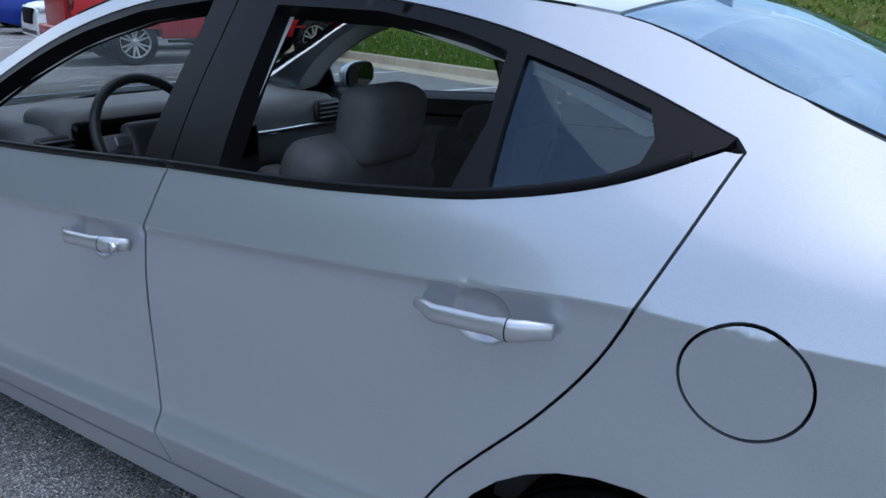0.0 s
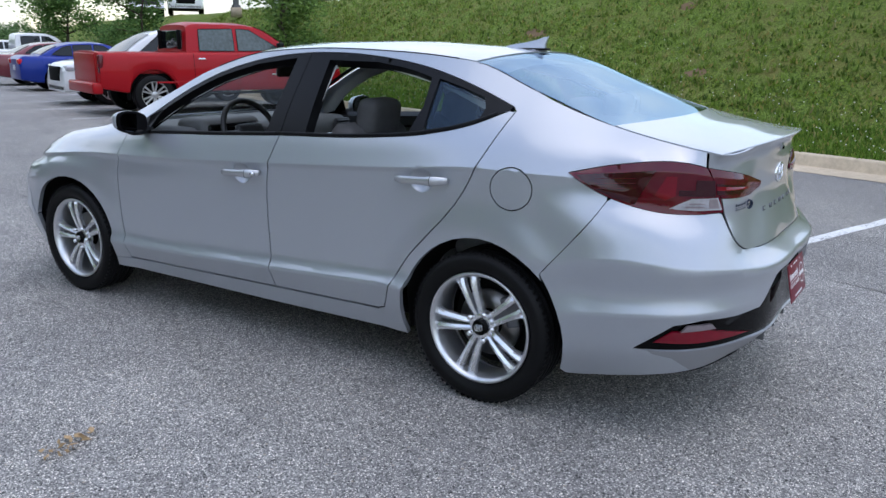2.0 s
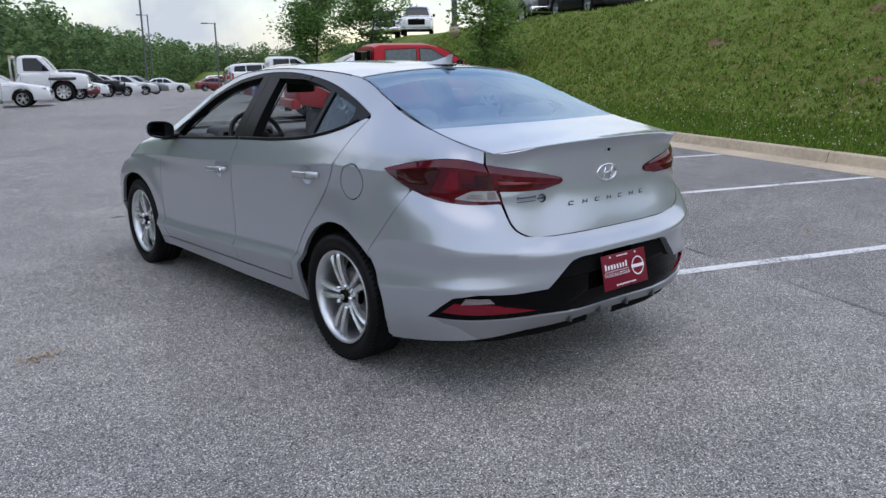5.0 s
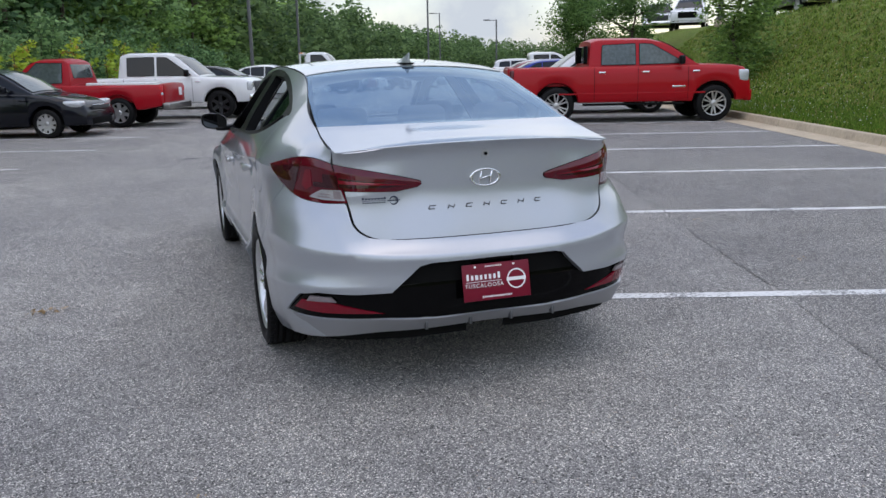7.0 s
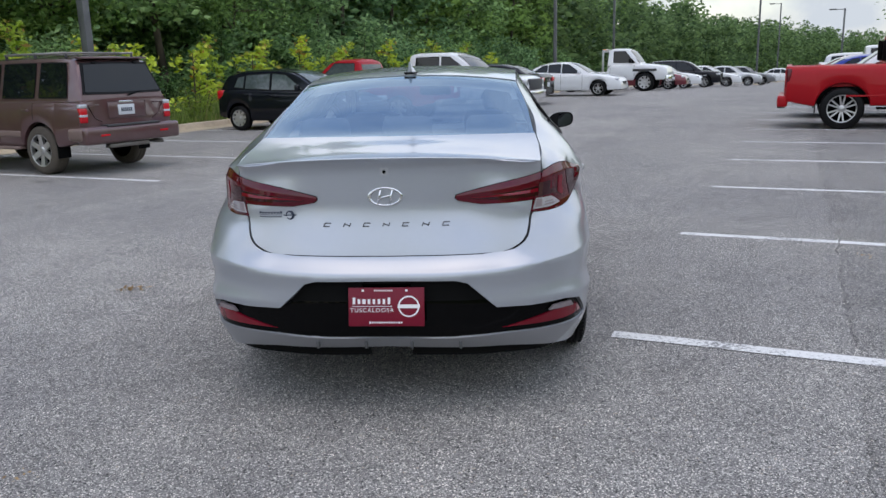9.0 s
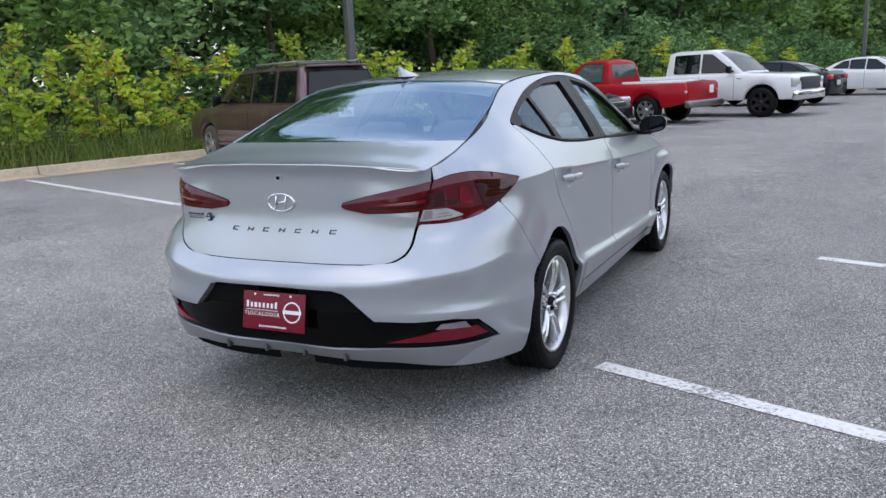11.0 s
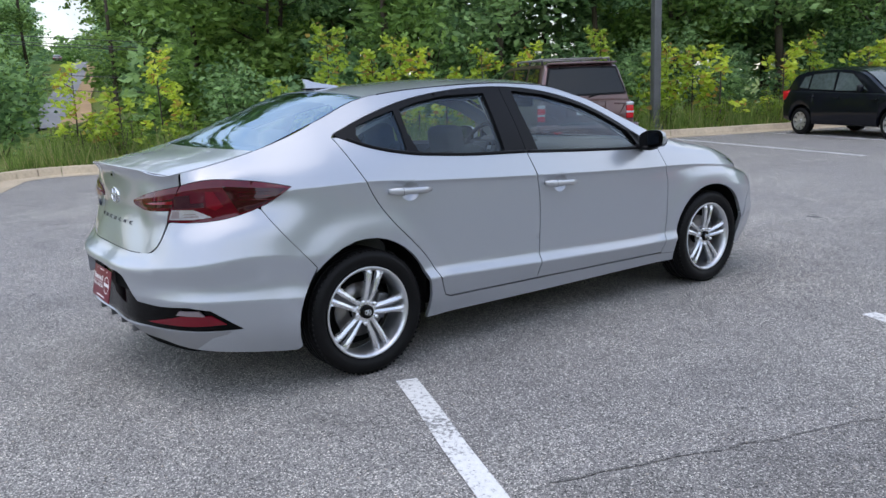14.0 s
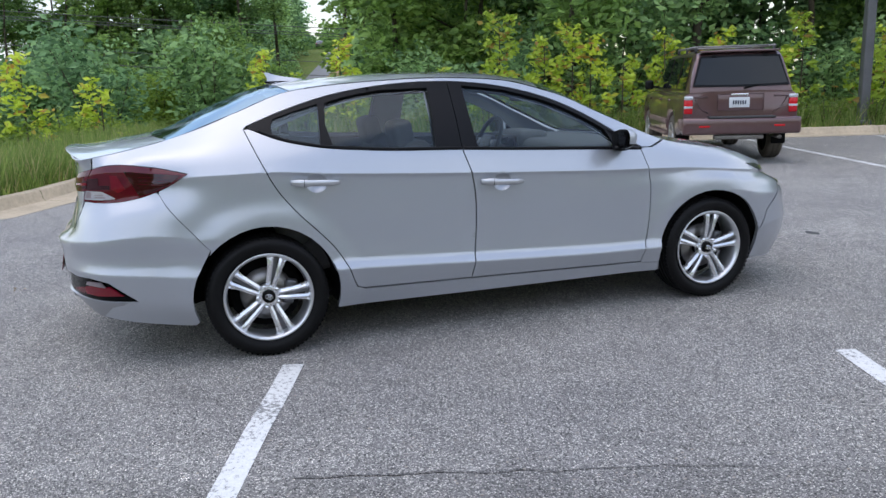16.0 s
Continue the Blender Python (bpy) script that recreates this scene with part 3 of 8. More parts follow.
def fold_rows(w0, w1):
    """Rows of points along the flank's sharp lines between w0 and w1, so that meshes follow them."""
    w = np.arange(math.floor(w0 / 0.022) * 0.022, w1, 0.022)
    a = AR + np.abs(w)
    rows = []
    for k, ds in ((6, (-SCOOP, -0.013, -0.0035, 0.0, 0.0035, 0.012)), (2, (-0.010, 0.0, 0.010)), (4, (0.0, 0.008))):
        z = pchip(LINES[k][0], LINES[k][2], a, True)
        rows += [np.stack([w, z + d], 1) for d in ds]
    rows = [np.vstack(rows)]
    for ca, cz in BOWLS:
        for side in (1, -1):
            c = np.array([side * (ca - AR), cz])
            rows = [q[(((q - c) / (BOWL_W, BOWL_H)) ** 2).sum(1) > 1.2] for q in rows]
            turn = np.linspace(0, 2 * math.pi, 29)[:-1]
            rows += [c + k * np.stack([BOWL_W * np.cos(turn), BOWL_H * np.sin(turn)], 1) for k in (1.05, 1.0, .93, .8, .6, .35)]
    return np.vstack(rows)


def panel_mesh(name, loops, surface, mat, off=0.0, gap=0.0020, lip=0.022, step=0.035, hole_lip=None, folds=None):
    """A panel trimmed out of a surface by loops (outline, then holes), with turned-in edges."""
    ls = []
    for i, lp in enumerate(loops):
        d = shrink(dense(lp, step * 0.7), gap if i == 0 else -gap)
        ls.append(d if i == 0 else d[::-1])
    lo, hi = ls[0].min(0), ls[0].max(0)
    gx, gy = np.meshgrid(np.arange(lo[0] + step / 2, hi[0], step), np.arange(lo[1] + step / 2, hi[1], step))
    g = np.stack([gx.ravel(), gy.ravel()], 1)
    rim_pts = np.vstack(ls)
    if surface is flank and folds is None:
        folds = fold_rows(lo[0], hi[0])
    if folds is not None and len(folds):
        f = folds[(folds > lo).all(1) & (folds < hi).all(1)]
        f = f[inside(f, ls)] if len(f) else f
        f = f[np.min(((f[:, None] - rim_pts[None]) ** 2).sum(2), axis=1) > 0.006 ** 2] if len(f) else f
        if len(f) and len(g):
            q = (g[:, None] - f[None]) ** 2
            g = g[np.min(q[:, :, 0] * 0.3 + q[:, :, 1], axis=1) > 0.009 ** 2]
    else:
        f = np.zeros((0, 2))
    if len(g):
        g = g[inside(g, ls)]
        if len(g):
            g = g[np.min(((g[:, None] - rim_pts[None]) ** 2).sum(2), axis=1) > (step * 0.4) ** 2]
    g = np.vstack([g, f])
    pts, edges, k = [], [], 0
    for lp in ls:
        m = len(lp)
        pts += [Vector(p) for p in lp]
        edges += [(k + i, k + (i + 1) % m) for i in range(m)]
        k += m
    pts += [Vector(p) for p in g]
    v2, _, tris, _, _, _ = delaunay_2d_cdt(pts, edges, [], 0, 1e-6)
    v2 = np.array([tuple(p) for p in v2])
    tris = np.array([t for t in tris if len(t) == 3])
    tris = tris[inside(v2[tris].mean(1), ls)]
    a, b, c = v2[tris[:, 0]], v2[tris[:, 1]], v2[tris[:, 2]]
    cross = (b[:, 0] - a[:, 0]) * (c[:, 1] - a[:, 1]) - (b[:, 1] - a[:, 1]) * (c[:, 0] - a[:, 0])
    tris[cross < 0] = tris[cross < 0][:, ::-1]
    tris = tris[np.abs(cross) > 1e-9]
    e = 0.004
    p3 = surface(v2[:, 0], v2[:, 1], off)
    du = surface(v2[:, 0] + e, v2[:, 1], off) - surface(v2[:, 0] - e, v2[:, 1], off)
    dv = surface(v2[:, 0], v2[:, 1] + e, off) - surface(v2[:, 0], v2[:, 1] - e, off)
    nrm = np.cross(du, dv)
    nrm /= np.linalg.norm(nrm, axis=1)[:, None]
    verts, faces, normals = list(map(tuple, p3)), [tuple(map(int, t)) for t in tris], list(map(tuple, nrm))
    if lip:
        count = {}
        for t in faces:
            for i in range(3):
                q = (t[i], t[(i + 1) % 3])
                count[q] = 1
        border = [q for q in count if (q[1], q[0]) not in count]
        inner = {}
        for q in border:
            for i in q:
                if i not in inner:
                    inner[i] = (len(verts), len(verts) + 1)
                    deep = lip
                    if hole_lip and len(ls) > 1 and min(np.min(((lp - v2[i]) ** 2).sum(1)) for lp in ls[1:]) < 1e-7:
                        deep = hole_lip
                    verts += [tuple(p3[i] - nrm[i] * 0.0015), tuple(p3[i] - nrm[i] * deep)]
                    normals += [tuple(nrm[i])] * 2
        for i, j in border:
            faces.append((j, i, inner[i][1], inner[j][1]))
    me = mesh_of(name, verts, faces, mat)
    me.normals_split_custom_set_from_vertices(normals) if not lip else None
    if lip:
        bm = bmesh.new()
        bm.from_mesh(me)
        for ed in bm.edges:
            if len(ed.link_faces) == 2 and {len(f.verts) for f in ed.link_faces} == {3, 4}:
                ed.smooth = False
        bm.to_mesh(me)
        bm.free()
    return me


def on_flank(pts, side=1):
    """(a, z) outline to (w, z) on the right (1) or left (-1) flank."""
    return [(side * (a - AR), z) for a, z in pts]


def arch(hub, radius, z0, steps_=22):
    """Wheel arch from its rear foot over the top to its front foot."""
    k = math.asin((z0 - 0.31) / radius)
    return [(hub - radius * math.cos(k + (math.pi - 2 * k) * i / steps_), 0.31 + radius * math.sin(k + (math.pi - 2 * k) * i / steps_)) for i in range(steps_ + 1)]


def trace(a0, a1, n, drop=0.002, k=8):
    aa = np.linspace(a0, a1, n)
    return [(float(a), float(z)) for a, z in zip(aa, rim(aa, k) - drop)]


saloon = tagged(new("saloon_car"), "silver metallic four-door saloon with alloy wheels parked askew", "car")
GAP_MID = bend([(1.10, 1.010), (1.15, .81), (1.157, .62), (1.145, .45), (1.12, .296)])
DOOR_BACK = bend([(-.048, 1.166), (.0, 1.035), (.08, .865), (.17, .745), (.255, .655)]) + bend([(.265, .645), (.35, .55), (.415, .445), (.452, .35)])[0:] + [(.468, .318), (.505, .306)]
DOOR_FRONT = bend([(2.238, .945), (2.272, .74), (2.258, .49), (2.21, .275)])
BELT_R = bend([(1.10, 1.010), (.57, 1.036), (.30, 1.066), (.11, 1.112), (-.02, 1.168)])
BELT_F = bend([(2.238, .945), (2.0, .960), (1.5, .986), (1.10, 1.010)])
DLO_TOP = bend([(-.03, 1.182), (.16, 1.250), (.42, 1.322), (.70, 1.364), (1.02, 1.378), (1.12, 1.375), (1.43, 1.338), (1.72, 1.258), (1.95, 1.150), (2.13, 1.035), (2.25, .957)])
TOP_R = [p for p in DLO_TOP if p[0] < 1.108]
TOP_F = [p for p in DLO_TOP if p[0] > 1.092]
LAMP_TIP, LAMP_LOW = (-.358, .970), bend([(-.358, .970), (-.448, .917), (-.535, .880), (-.66, .848), (-.80, .838), (-.912, .843)])
LAMP_TOP = bend([(-.838, 1.004), (-.78, 1.018), (-.716, 1.024), (-.55, 1.008), (-.358, .970)])
BUMPER_SEAM = bend([(-.505, .876), (-.40, .742), (-.272, .588)])

LAMP_RIDGE = bend([(-.872, .972), (-.78, .986), (-.70, .990), (-.55, .981), (-.40, .968)], 4)


def lens(w, z, off=0.0):
    """The tail lamps' outside: folded along a ridge, the upper facet leaning back."""
    w, z = np.asarray(w, float), np.asarray(z, float)
    a = AR + np.abs(w)
    ridge = np.interp(a, [-1.203, -1.04, -.872] + [p[0] for p in LAMP_RIDGE[1:]], [.917, .945, .972] + [p[1] for p in LAMP_RIDGE[1:]])
    proud = np.where(z > ridge, 0.30 * (z - ridge), 0.10 * (ridge - z))
    return flank(w, z, off + 0.009 - np.minimum(proud, 0.0085))


for side in (1, -1):
    F = lambda pts: on_flank(pts, side)
    flank_skin = [(2.335, .206), (2.335, .262), (2.21, .270), (1.12, .291), (.505, .301)] + DOOR_BACK[::-1] + DLO_TOP + [(2.31, .955)]
    flank_skin += trace(2.44, -.8405, 60) + LAMP_TOP + LAMP_LOW[1:11] + BUMPER_SEAM + arch(0, .374, .21)[6:] + [(1.2, .207)]
    fuel = [(-.128 + .091 * math.cos(k), .891 + .081 * math.sin(k)) for k in np.linspace(0, 2 * math.pi, 41)[:-1]]
    loops = [F(flank_skin)] + ([F(fuel)] if side == -1 else [])
    body_side = part("body_side", panel_mesh("body_side", loops, flank, M_SILVER, step=0.03), M_SILVER, saloon)
    if side == -1:
        part("fuel_door", panel_mesh("fuel_door", [F(fuel)], flank, M_SILVER, gap=0.003, step=0.01), M_SILVER, saloon, "round silver fuel flap")
    front_door = part("front_door", panel_mesh("front_door", [F(DOOR_FRONT[::-1] + BELT_F + GAP_MID[1:])], flank, M_SILVER, gap=0.0034, step=0.019), M_SILVER, saloon)
    rear_door = part("rear_door", panel_mesh("rear_door", [F(GAP_MID[::-1] + BELT_R[1:] + DOOR_BACK)], flank, M_SILVER, gap=0.0034, step=0.019), M_SILVER, saloon)
    fender = [(2.335, .206), (2.335, .262), (2.215, .269)] + DOOR_FRONT[::-1] + [(2.26, .955), (2.32, .953)] + trace(2.45, 3.30, 22) + [(3.32, .74), (3.30, .66), (3.12, .52), (3.058, .40)] + arch(2.70, .366, .21)[::-1][4:]
    part("front_wing", panel_mesh("front_wing", [F(fender)], flank, M_SILVER, step=0.03), M_SILVER, saloon)
    # window frames, panes and pillars
    win_f = bend([(1.195, 1.018), (1.187, 1.20), (1.185, 1.349)], 3) + bend([(1.43, 1.317), (1.70, 1.241), (1.93, 1.132), (2.08, 1.032), (2.14, .978)], 4) + bend([(1.9, .980), (1.5, 1.002), (1.195, 1.018)], 3)[:-1]
    win_r = bend([(.395, 1.068), (.60, 1.048), (.95, 1.030)], 3) + bend([(.965, 1.20), (.975, 1.343)], 3) + bend([(.70, 1.338), (.50, 1.308), (.392, 1.281)], 3) + [(.374, 1.17)]
    win_q = [(.350, 1.277), (.239, 1.249), (.110, 1.210), (.088, 1.170), (.096, 1.138), (.185, 1.098), (.325, 1.075), (.338, 1.165)]
    ff = part("window_frame", panel_mesh("window_frame", [F(TOP_F + BELT_F[1:] + [(1.104, 1.2)]), F(win_f)], lambda w, z, o=0: flank(w, z, o), M_BLACK_TRIM, off=-0.003, lip=0.02, hole_lip=0.055, step=0.03), M_BLACK_TRIM, front_door, "black window frame")
    fr = part("window_frame", panel_mesh("window_frame", [F(BELT_R + TOP_R + [(1.104, 1.2)]), F(win_r), F(win_q)], flank, M_BLACK_TRIM, off=-0.003, lip=0.02, hole_lip=0.055, step=0.03), M_BLACK_TRIM, rear_door, "black window frame")
    part("quarter_pane", panel_mesh("quarter_pane", [F(win_q)], flank, M_GLASS_QUARTER, off=-0.014, gap=-0.004, lip=0, step=0.04), M_GLASS_QUARTER, rear_door, "fixed tinted quarter glass").visible_shadow = False
    if side == 1:
        for nm, wp, d in (("window_pane", win_f, front_door), ("window_pane", win_r, rear_door)):
            part(nm, panel_mesh(nm, [F(wp)], flank, M_GLASS_SIDE, off=-0.02, gap=-0.004, lip=0, step=0.04), M_GLASS_SIDE, d, "raised tinted side window").visible_shadow = False
    # rear lamp on the flank
    outer = LAMP_TOP + LAMP_LOW[1:] + [(-.893, .90)]
    ridge = F(LAMP_RIDGE)
    lens_folds = np.vstack([np.array(dense(ridge, .015, False)) + (0, d) for d in (-.004, 0, .004)])
    lamp = part("tail_lamp", panel_mesh("tail_lamp", [F(outer)], lens, M_RED_LENS, gap=0.0008, step=0.02, folds=lens_folds), M_RED_LENS, saloon, "deep crimson tail lamp with smoked ends")
    facet = [(-.665, .995), (-.55, .981), (-.385, .966), (-.45, .921), (-.535, .885), (-.60, .868), (-.63, .925)]
    part("smoked_facet", panel_mesh("smoked_facet", [F(facet)], lens, M_RED_DARK, off=0.0024, gap=0.001, lip=0.004, step=0.015), M_RED_DARK, lamp, "smoked outer facet")
    part("dark_cell", panel_mesh("dark_cell", [F([(-.868, .958), (-.80, .962), (-.80, .925), (-.745, .925), (-.745, .905), (-.874, .902)])], lens, M_RED_DARK, off=0.0026, gap=0, lip=0.004, step=0.015), M_RED_DARK, lamp, "dark lamp cell")
    part("light_guide", panel_mesh("light_guide", [F([(-.735, .975), (-.700, .973), (-.665, .905), (-.70, .888), (-.735, .905)])], lens, M_RED_BRIGHT, off=0.0026, gap=0, lip=0.004, step=0.015), M_RED_BRIGHT, lamp, "bright red lamp segment")
    rev = part("reversing_lens", panel_mesh("reversing_lens", [F([(-.902, .854), (-.884, .897), (-.79, .895), (-.755, .880), (-.715, .859), (-.80, .852)])], lens, M_CLEAR_LENS, off=0.0020, gap=0, lip=0.004, step=0.02), M_CLEAR_LENS, lamp, "clear stepped reversing lens")
    for a0, a1, z0, z1 in ((-.890, -.852, .860, .893), (-.838, -.770, .862, .868), (-.838, -.782, .874, .879)):
        part("lens_step", panel_mesh("lens_step", [F([(a0, z0), (a0 + .010, z1), (a1 + .002, z1), (a1, z0)])], lens, M_FOG, off=0.0030, gap=0, lip=0.002, step=0.05), M_FOG, rev)
    for z0, z1 in ((.962, .9635), (.945, .9465), (.928, .9295)):
        part("lamp_rib", panel_mesh("lamp_rib", [F([(-.60, z0), (-.455, z0 - .008), (-.455, z1 - .008), (-.60, z1)])], lens, M_RED_LENS, off=0.0036, gap=0, lip=0.003, step=0.05), M_RED_LENS, lamp)
    # headlamp, only its flank end shows
    part("headlamp", panel_mesh("headlamp", [F([(3.325, .785), (3.32, .735), (3.31, .67), (3.55, .63), (3.78, .64), (3.74, .70), (3.5, .755)])], flank, M_HEADLAMP, off=0.0, step=0.03), M_HEADLAMP, saloon, "dark clear headlamp")
    part("headlamp_wing", panel_mesh("headlamp_wing", [F([(3.06, .812), (3.20, .802), (3.345, .765), (3.345, .70), (3.24, .735)])], flank, M_HEADLAMP, off=0.003, gap=0, lip=0.006, step=0.03), M_HEADLAMP, saloon, "swept-back end of the headlamp")

# boot lid, rear bumper
def both(half):
    """Closes a half outline, given as (w, z) from the top middle down to the bottom middle, over both sides."""
    return [(w, z) for w, z in half] + [(-w, z) for w, z in half[::-1] if w > 0]


top_a = np.linspace(AR, -.8440, 16)
LID_TOP = [(float(a - AR), float(z)) for a, z in zip(top_a, rim(top_a) - 0.003)]
W = lambda pts: [(a - AR, z) for a, z in pts]
INNER_LAMP = W(bend([(-.846, 1.003), (-1.04, .966), (-1.203, .926)], 4) + [(-1.207, .912), (-1.19, .900), (-1.10, .885), (-.90, .893), (-.872, .93)])
boot_half = LID_TOP + W(bend([(-.846, 1.003), (-1.04, .966), (-1.203, .926)], 4) + [(-1.207, .912), (-1.19, .900), (-1.10, .885), (-.90, .893)] + bend([(-.912, .845), (-.962, .737), (-1.02, .701), (-1.127, .692)], 4)) + [(0, .688)]
boot_lid = part("boot_lid", panel_mesh("boot_lid", [both(boot_half)], flank, M_SILVER, step=0.022, gap=0.0010, lip=0.006), M_SILVER, saloon)
for s in (1, -1):
    folds = np.array(dense([(s * (a - AR), z) for a, z in ((-.872, .972), (-1.04, .945), (-1.203, .917))], .015, False))
    il = part("boot_lamp", panel_mesh("boot_lamp", [[(s * w, z) for w, z in INNER_LAMP]], lens, M_RED_LENS, gap=0.0008, step=0.02, folds=np.vstack([folds + (0, d) for d in (-.004, 0, .004)])), M_RED_LENS, boot_lid, "crimson lamp wedge on the boot lid")
    part("dark_cell", panel_mesh("dark_cell", [[(s * w, z) for w, z in [(.640, .948), (.40, .918), (.36, .911), (.46, .904), (.635, .908)]]], lens, M_RED_DARK, off=0.0032, gap=0, lip=0.004, step=0.015), M_RED_DARK, il, "dark lamp cell")
    part("light_bar", panel_mesh("light_bar", [[(s * .638, .924), (s * .37, .9105), (s * .37, .9145), (s * .638, .938)]], lens, M_RED_BRIGHT, off=0.0046, gap=0, lip=0.003, step=0.05), M_RED_BRIGHT, il)
bump_half = [(0, .6865), (.387, .6905), (.485, .6985)] + W(bend([(-1.015, .695), (-.955, .735), (-.905, .838)], 4)[1:] + LAMP_LOW[::-1][1:20] + BUMPER_SEAM + arch(0, .374, .215)[:6][::-1] + trace(-.385, AR, 22, -.002, 0))
black_half = [(0, .597), (.27, .597), (.315, .585), (.425, .476), (.56, .470), (.70, .475), (.79, .458), (.905, .356), (.75, .358), (.454, .362), (.25, .352), (0, .350)]
bumper = part("rear_bumper", panel_mesh("rear_bumper", [both(bump_half), both(black_half)], flank, M_SILVER, step=0.03, gap=0.0010, hole_lip=0.060), M_SILVER, saloon)
# Added strip over the bumper; its greyer silver stands in for underside shade.
valance_half = [(0, .3475), (.25, .3495), (.454, .3590), (.70, .3555), (.86, .3535), (.84, .340), (.78, .325)] + [(float(a - AR), float(z) + .004) for a, z in trace(AR + .70, AR, 12, 0, 0)]
part("lower_valance", panel_mesh("lower_valance", [both(valance_half)], flank, M_SILVER_SHADED, off=0.0025, gap=0, lip=0.006, step=0.03), M_SILVER_SHADED, bumper, "lower bumper strip in body silver greyed for its downward shade")
insert = part("bumper_insert", panel_mesh("bumper_insert", [both(black_half)], lambda w, z, o=0: flank(w, z, o - 0.006 - 0.18 * np.maximum(0, np.asarray(z) - 0.352)), M_PIANO, gap=-0.004, lip=0, step=0.03), M_PIANO, bumper, "gloss black bumper insert")
for s in (1, -1):
    part("reflector", panel_mesh("reflector", [[(s * w, z) for w, z in [(.452, .383), (.60, .415), (.66, .432), (.79, .432), (.845, .385), (.70, .380)]]], flank, M_RED_BRIGHT, off=-0.006, step=0.03, lip=0.01), M_RED_BRIGHT, bumper, "long red bumper reflector")
    part("fog_lens", panel_mesh("fog_lens", [[(s * w, z) for w, z in [(.635, .432), (.655, .455), (.745, .456), (.765, .428)]]], flank, M_FOG, off=-0.005, step=0.03, lip=0.01), M_FOG, bumper, "small smoky lens")
for w in (-.30, -.10, .10, .30):
    p = flank([w], [.315], 0.006)[0]
    part("diffuser_fin", box_bm((.012, .03, .034), tuple(p), 0.004), M_ALLOY_DARK, bumper)

# front bumper, never seen head on
front_loop = [(a, z) for a, z in [(3.062, .39), (3.125, .515), (3.305, .655), (3.55, .625), (3.79, .635), (3.76, .71), (AF - .002, .745)]] + [(AF - .002, .21), (3.6, .195), (3.25, .192)] + arch(2.70, .366, .21)[::-1][:5]
for side in (1, -1):
    part("front_bumper", panel_mesh("front_bumper", [on_flank(front_loop, side)], flank, M_SILVER, gap=0.0012, step=0.04), M_SILVER, saloon)

# roof, screens, bonnet and boot top
def edge_x(y, d=0.004):
    return float(pchip(SEAM[:, 0], SEAM[:, 1], np.array([y]))[0]) - d


def strip(y0f, y1f, d=0.002, n=18):
    """Outline (x, y) between two cross lines given as functions of x, closed along the seams."""
    xs0, xs1 = edge_x(y0f(9)), edge_x(y1f(9))
    rear = [(x, y0f(x)) for x in np.linspace(-edge_x(y0f(.55), d), edge_x(y0f(.55), d), 15)]
    fore = [(x, y1f(x)) for x in np.linspace(edge_x(y1f(.55), d), -edge_x(y1f(.55), d), 15)]
    ya, yb = rear[-1][1], fore[0][1]
    ys = np.linspace(ya, yb, n)[1:-1]
    return rear + [(edge_x(y, d), y) for y in ys] + fore + [(-edge_x(y, d), y) for y in ys[::-1]]


ROOF_BACK = lambda x: .165 + .17 * min(abs(x), .56) ** 2
GLASS_LOW = lambda x: -.505 + .19 * min(abs(x), .63) ** 2
WIND_TOP = lambda x: 1.76 - .28 * min(abs(x), .6) ** 2
WIND_LOW = lambda x: 2.66 - .42 * min(abs(x), .7) ** 2
LIP_BACK = lambda x: -.95 + .31 * min(abs(x), .63) ** 2
NOSE = lambda x: 3.43 - .45 * min(abs(x), .52) ** 2
part("roof", panel_mesh("roof", [strip(ROOF_BACK, WIND_TOP)], lid, M_SILVER, step=0.05), M_SILVER, saloon)
part("bonnet", panel_mesh("bonnet", [strip(WIND_LOW, NOSE)], lid, M_SILVER, step=0.05), M_SILVER, saloon)
deck = strip(LIP_BACK, GLASS_LOW)
part("boot_top", panel_mesh("boot_top", [deck], lid, M_SILVER, gap=0.001, lip=0.006, step=0.03), M_SILVER, boot_lid)
rear_glass = part("rear_screen", panel_mesh("rear_screen", [strip(GLASS_LOW, ROOF_BACK, 0.004)], lid, M_GLASS_REAR, off=-0.004, gap=0.001, lip=0, step=0.05), M_GLASS_REAR, saloon, "sloping tinted rear screen")
rear_glass.visible_shadow = False
G0, G1 = lambda x: GLASS_LOW(x) + .018, lambda x: ROOF_BACK(x) - .035
part("screen_border", panel_mesh("screen_border", [strip(GLASS_LOW, ROOF_BACK, 0.004), strip(G0, G1, 0.026)], lambda x, y, o=0: lid(x, y, o), M_SEAL, off=-0.009, gap=0.001, lip=0, step=0.03), M_SEAL, rear_glass, "black printed glass border")
ws = part("windscreen", panel_mesh("windscreen", [strip(WIND_TOP, WIND_LOW, 0.02)], lid, M_GLASS_FRONT, off=-0.003, gap=0.001, lip=0, step=0.06), M_GLASS_FRONT, saloon, "clear raked windscreen")
ws.visible_shadow = False
part("windscreen_border", panel_mesh("windscreen_border", [strip(WIND_TOP, WIND_LOW, 0.008), strip(lambda x: WIND_TOP(x) + .05, lambda x: WIND_LOW(x) - .05, 0.045)], lid, M_SEAL, off=-0.008, gap=0.001, lip=0, step=0.04), M_SEAL, ws)

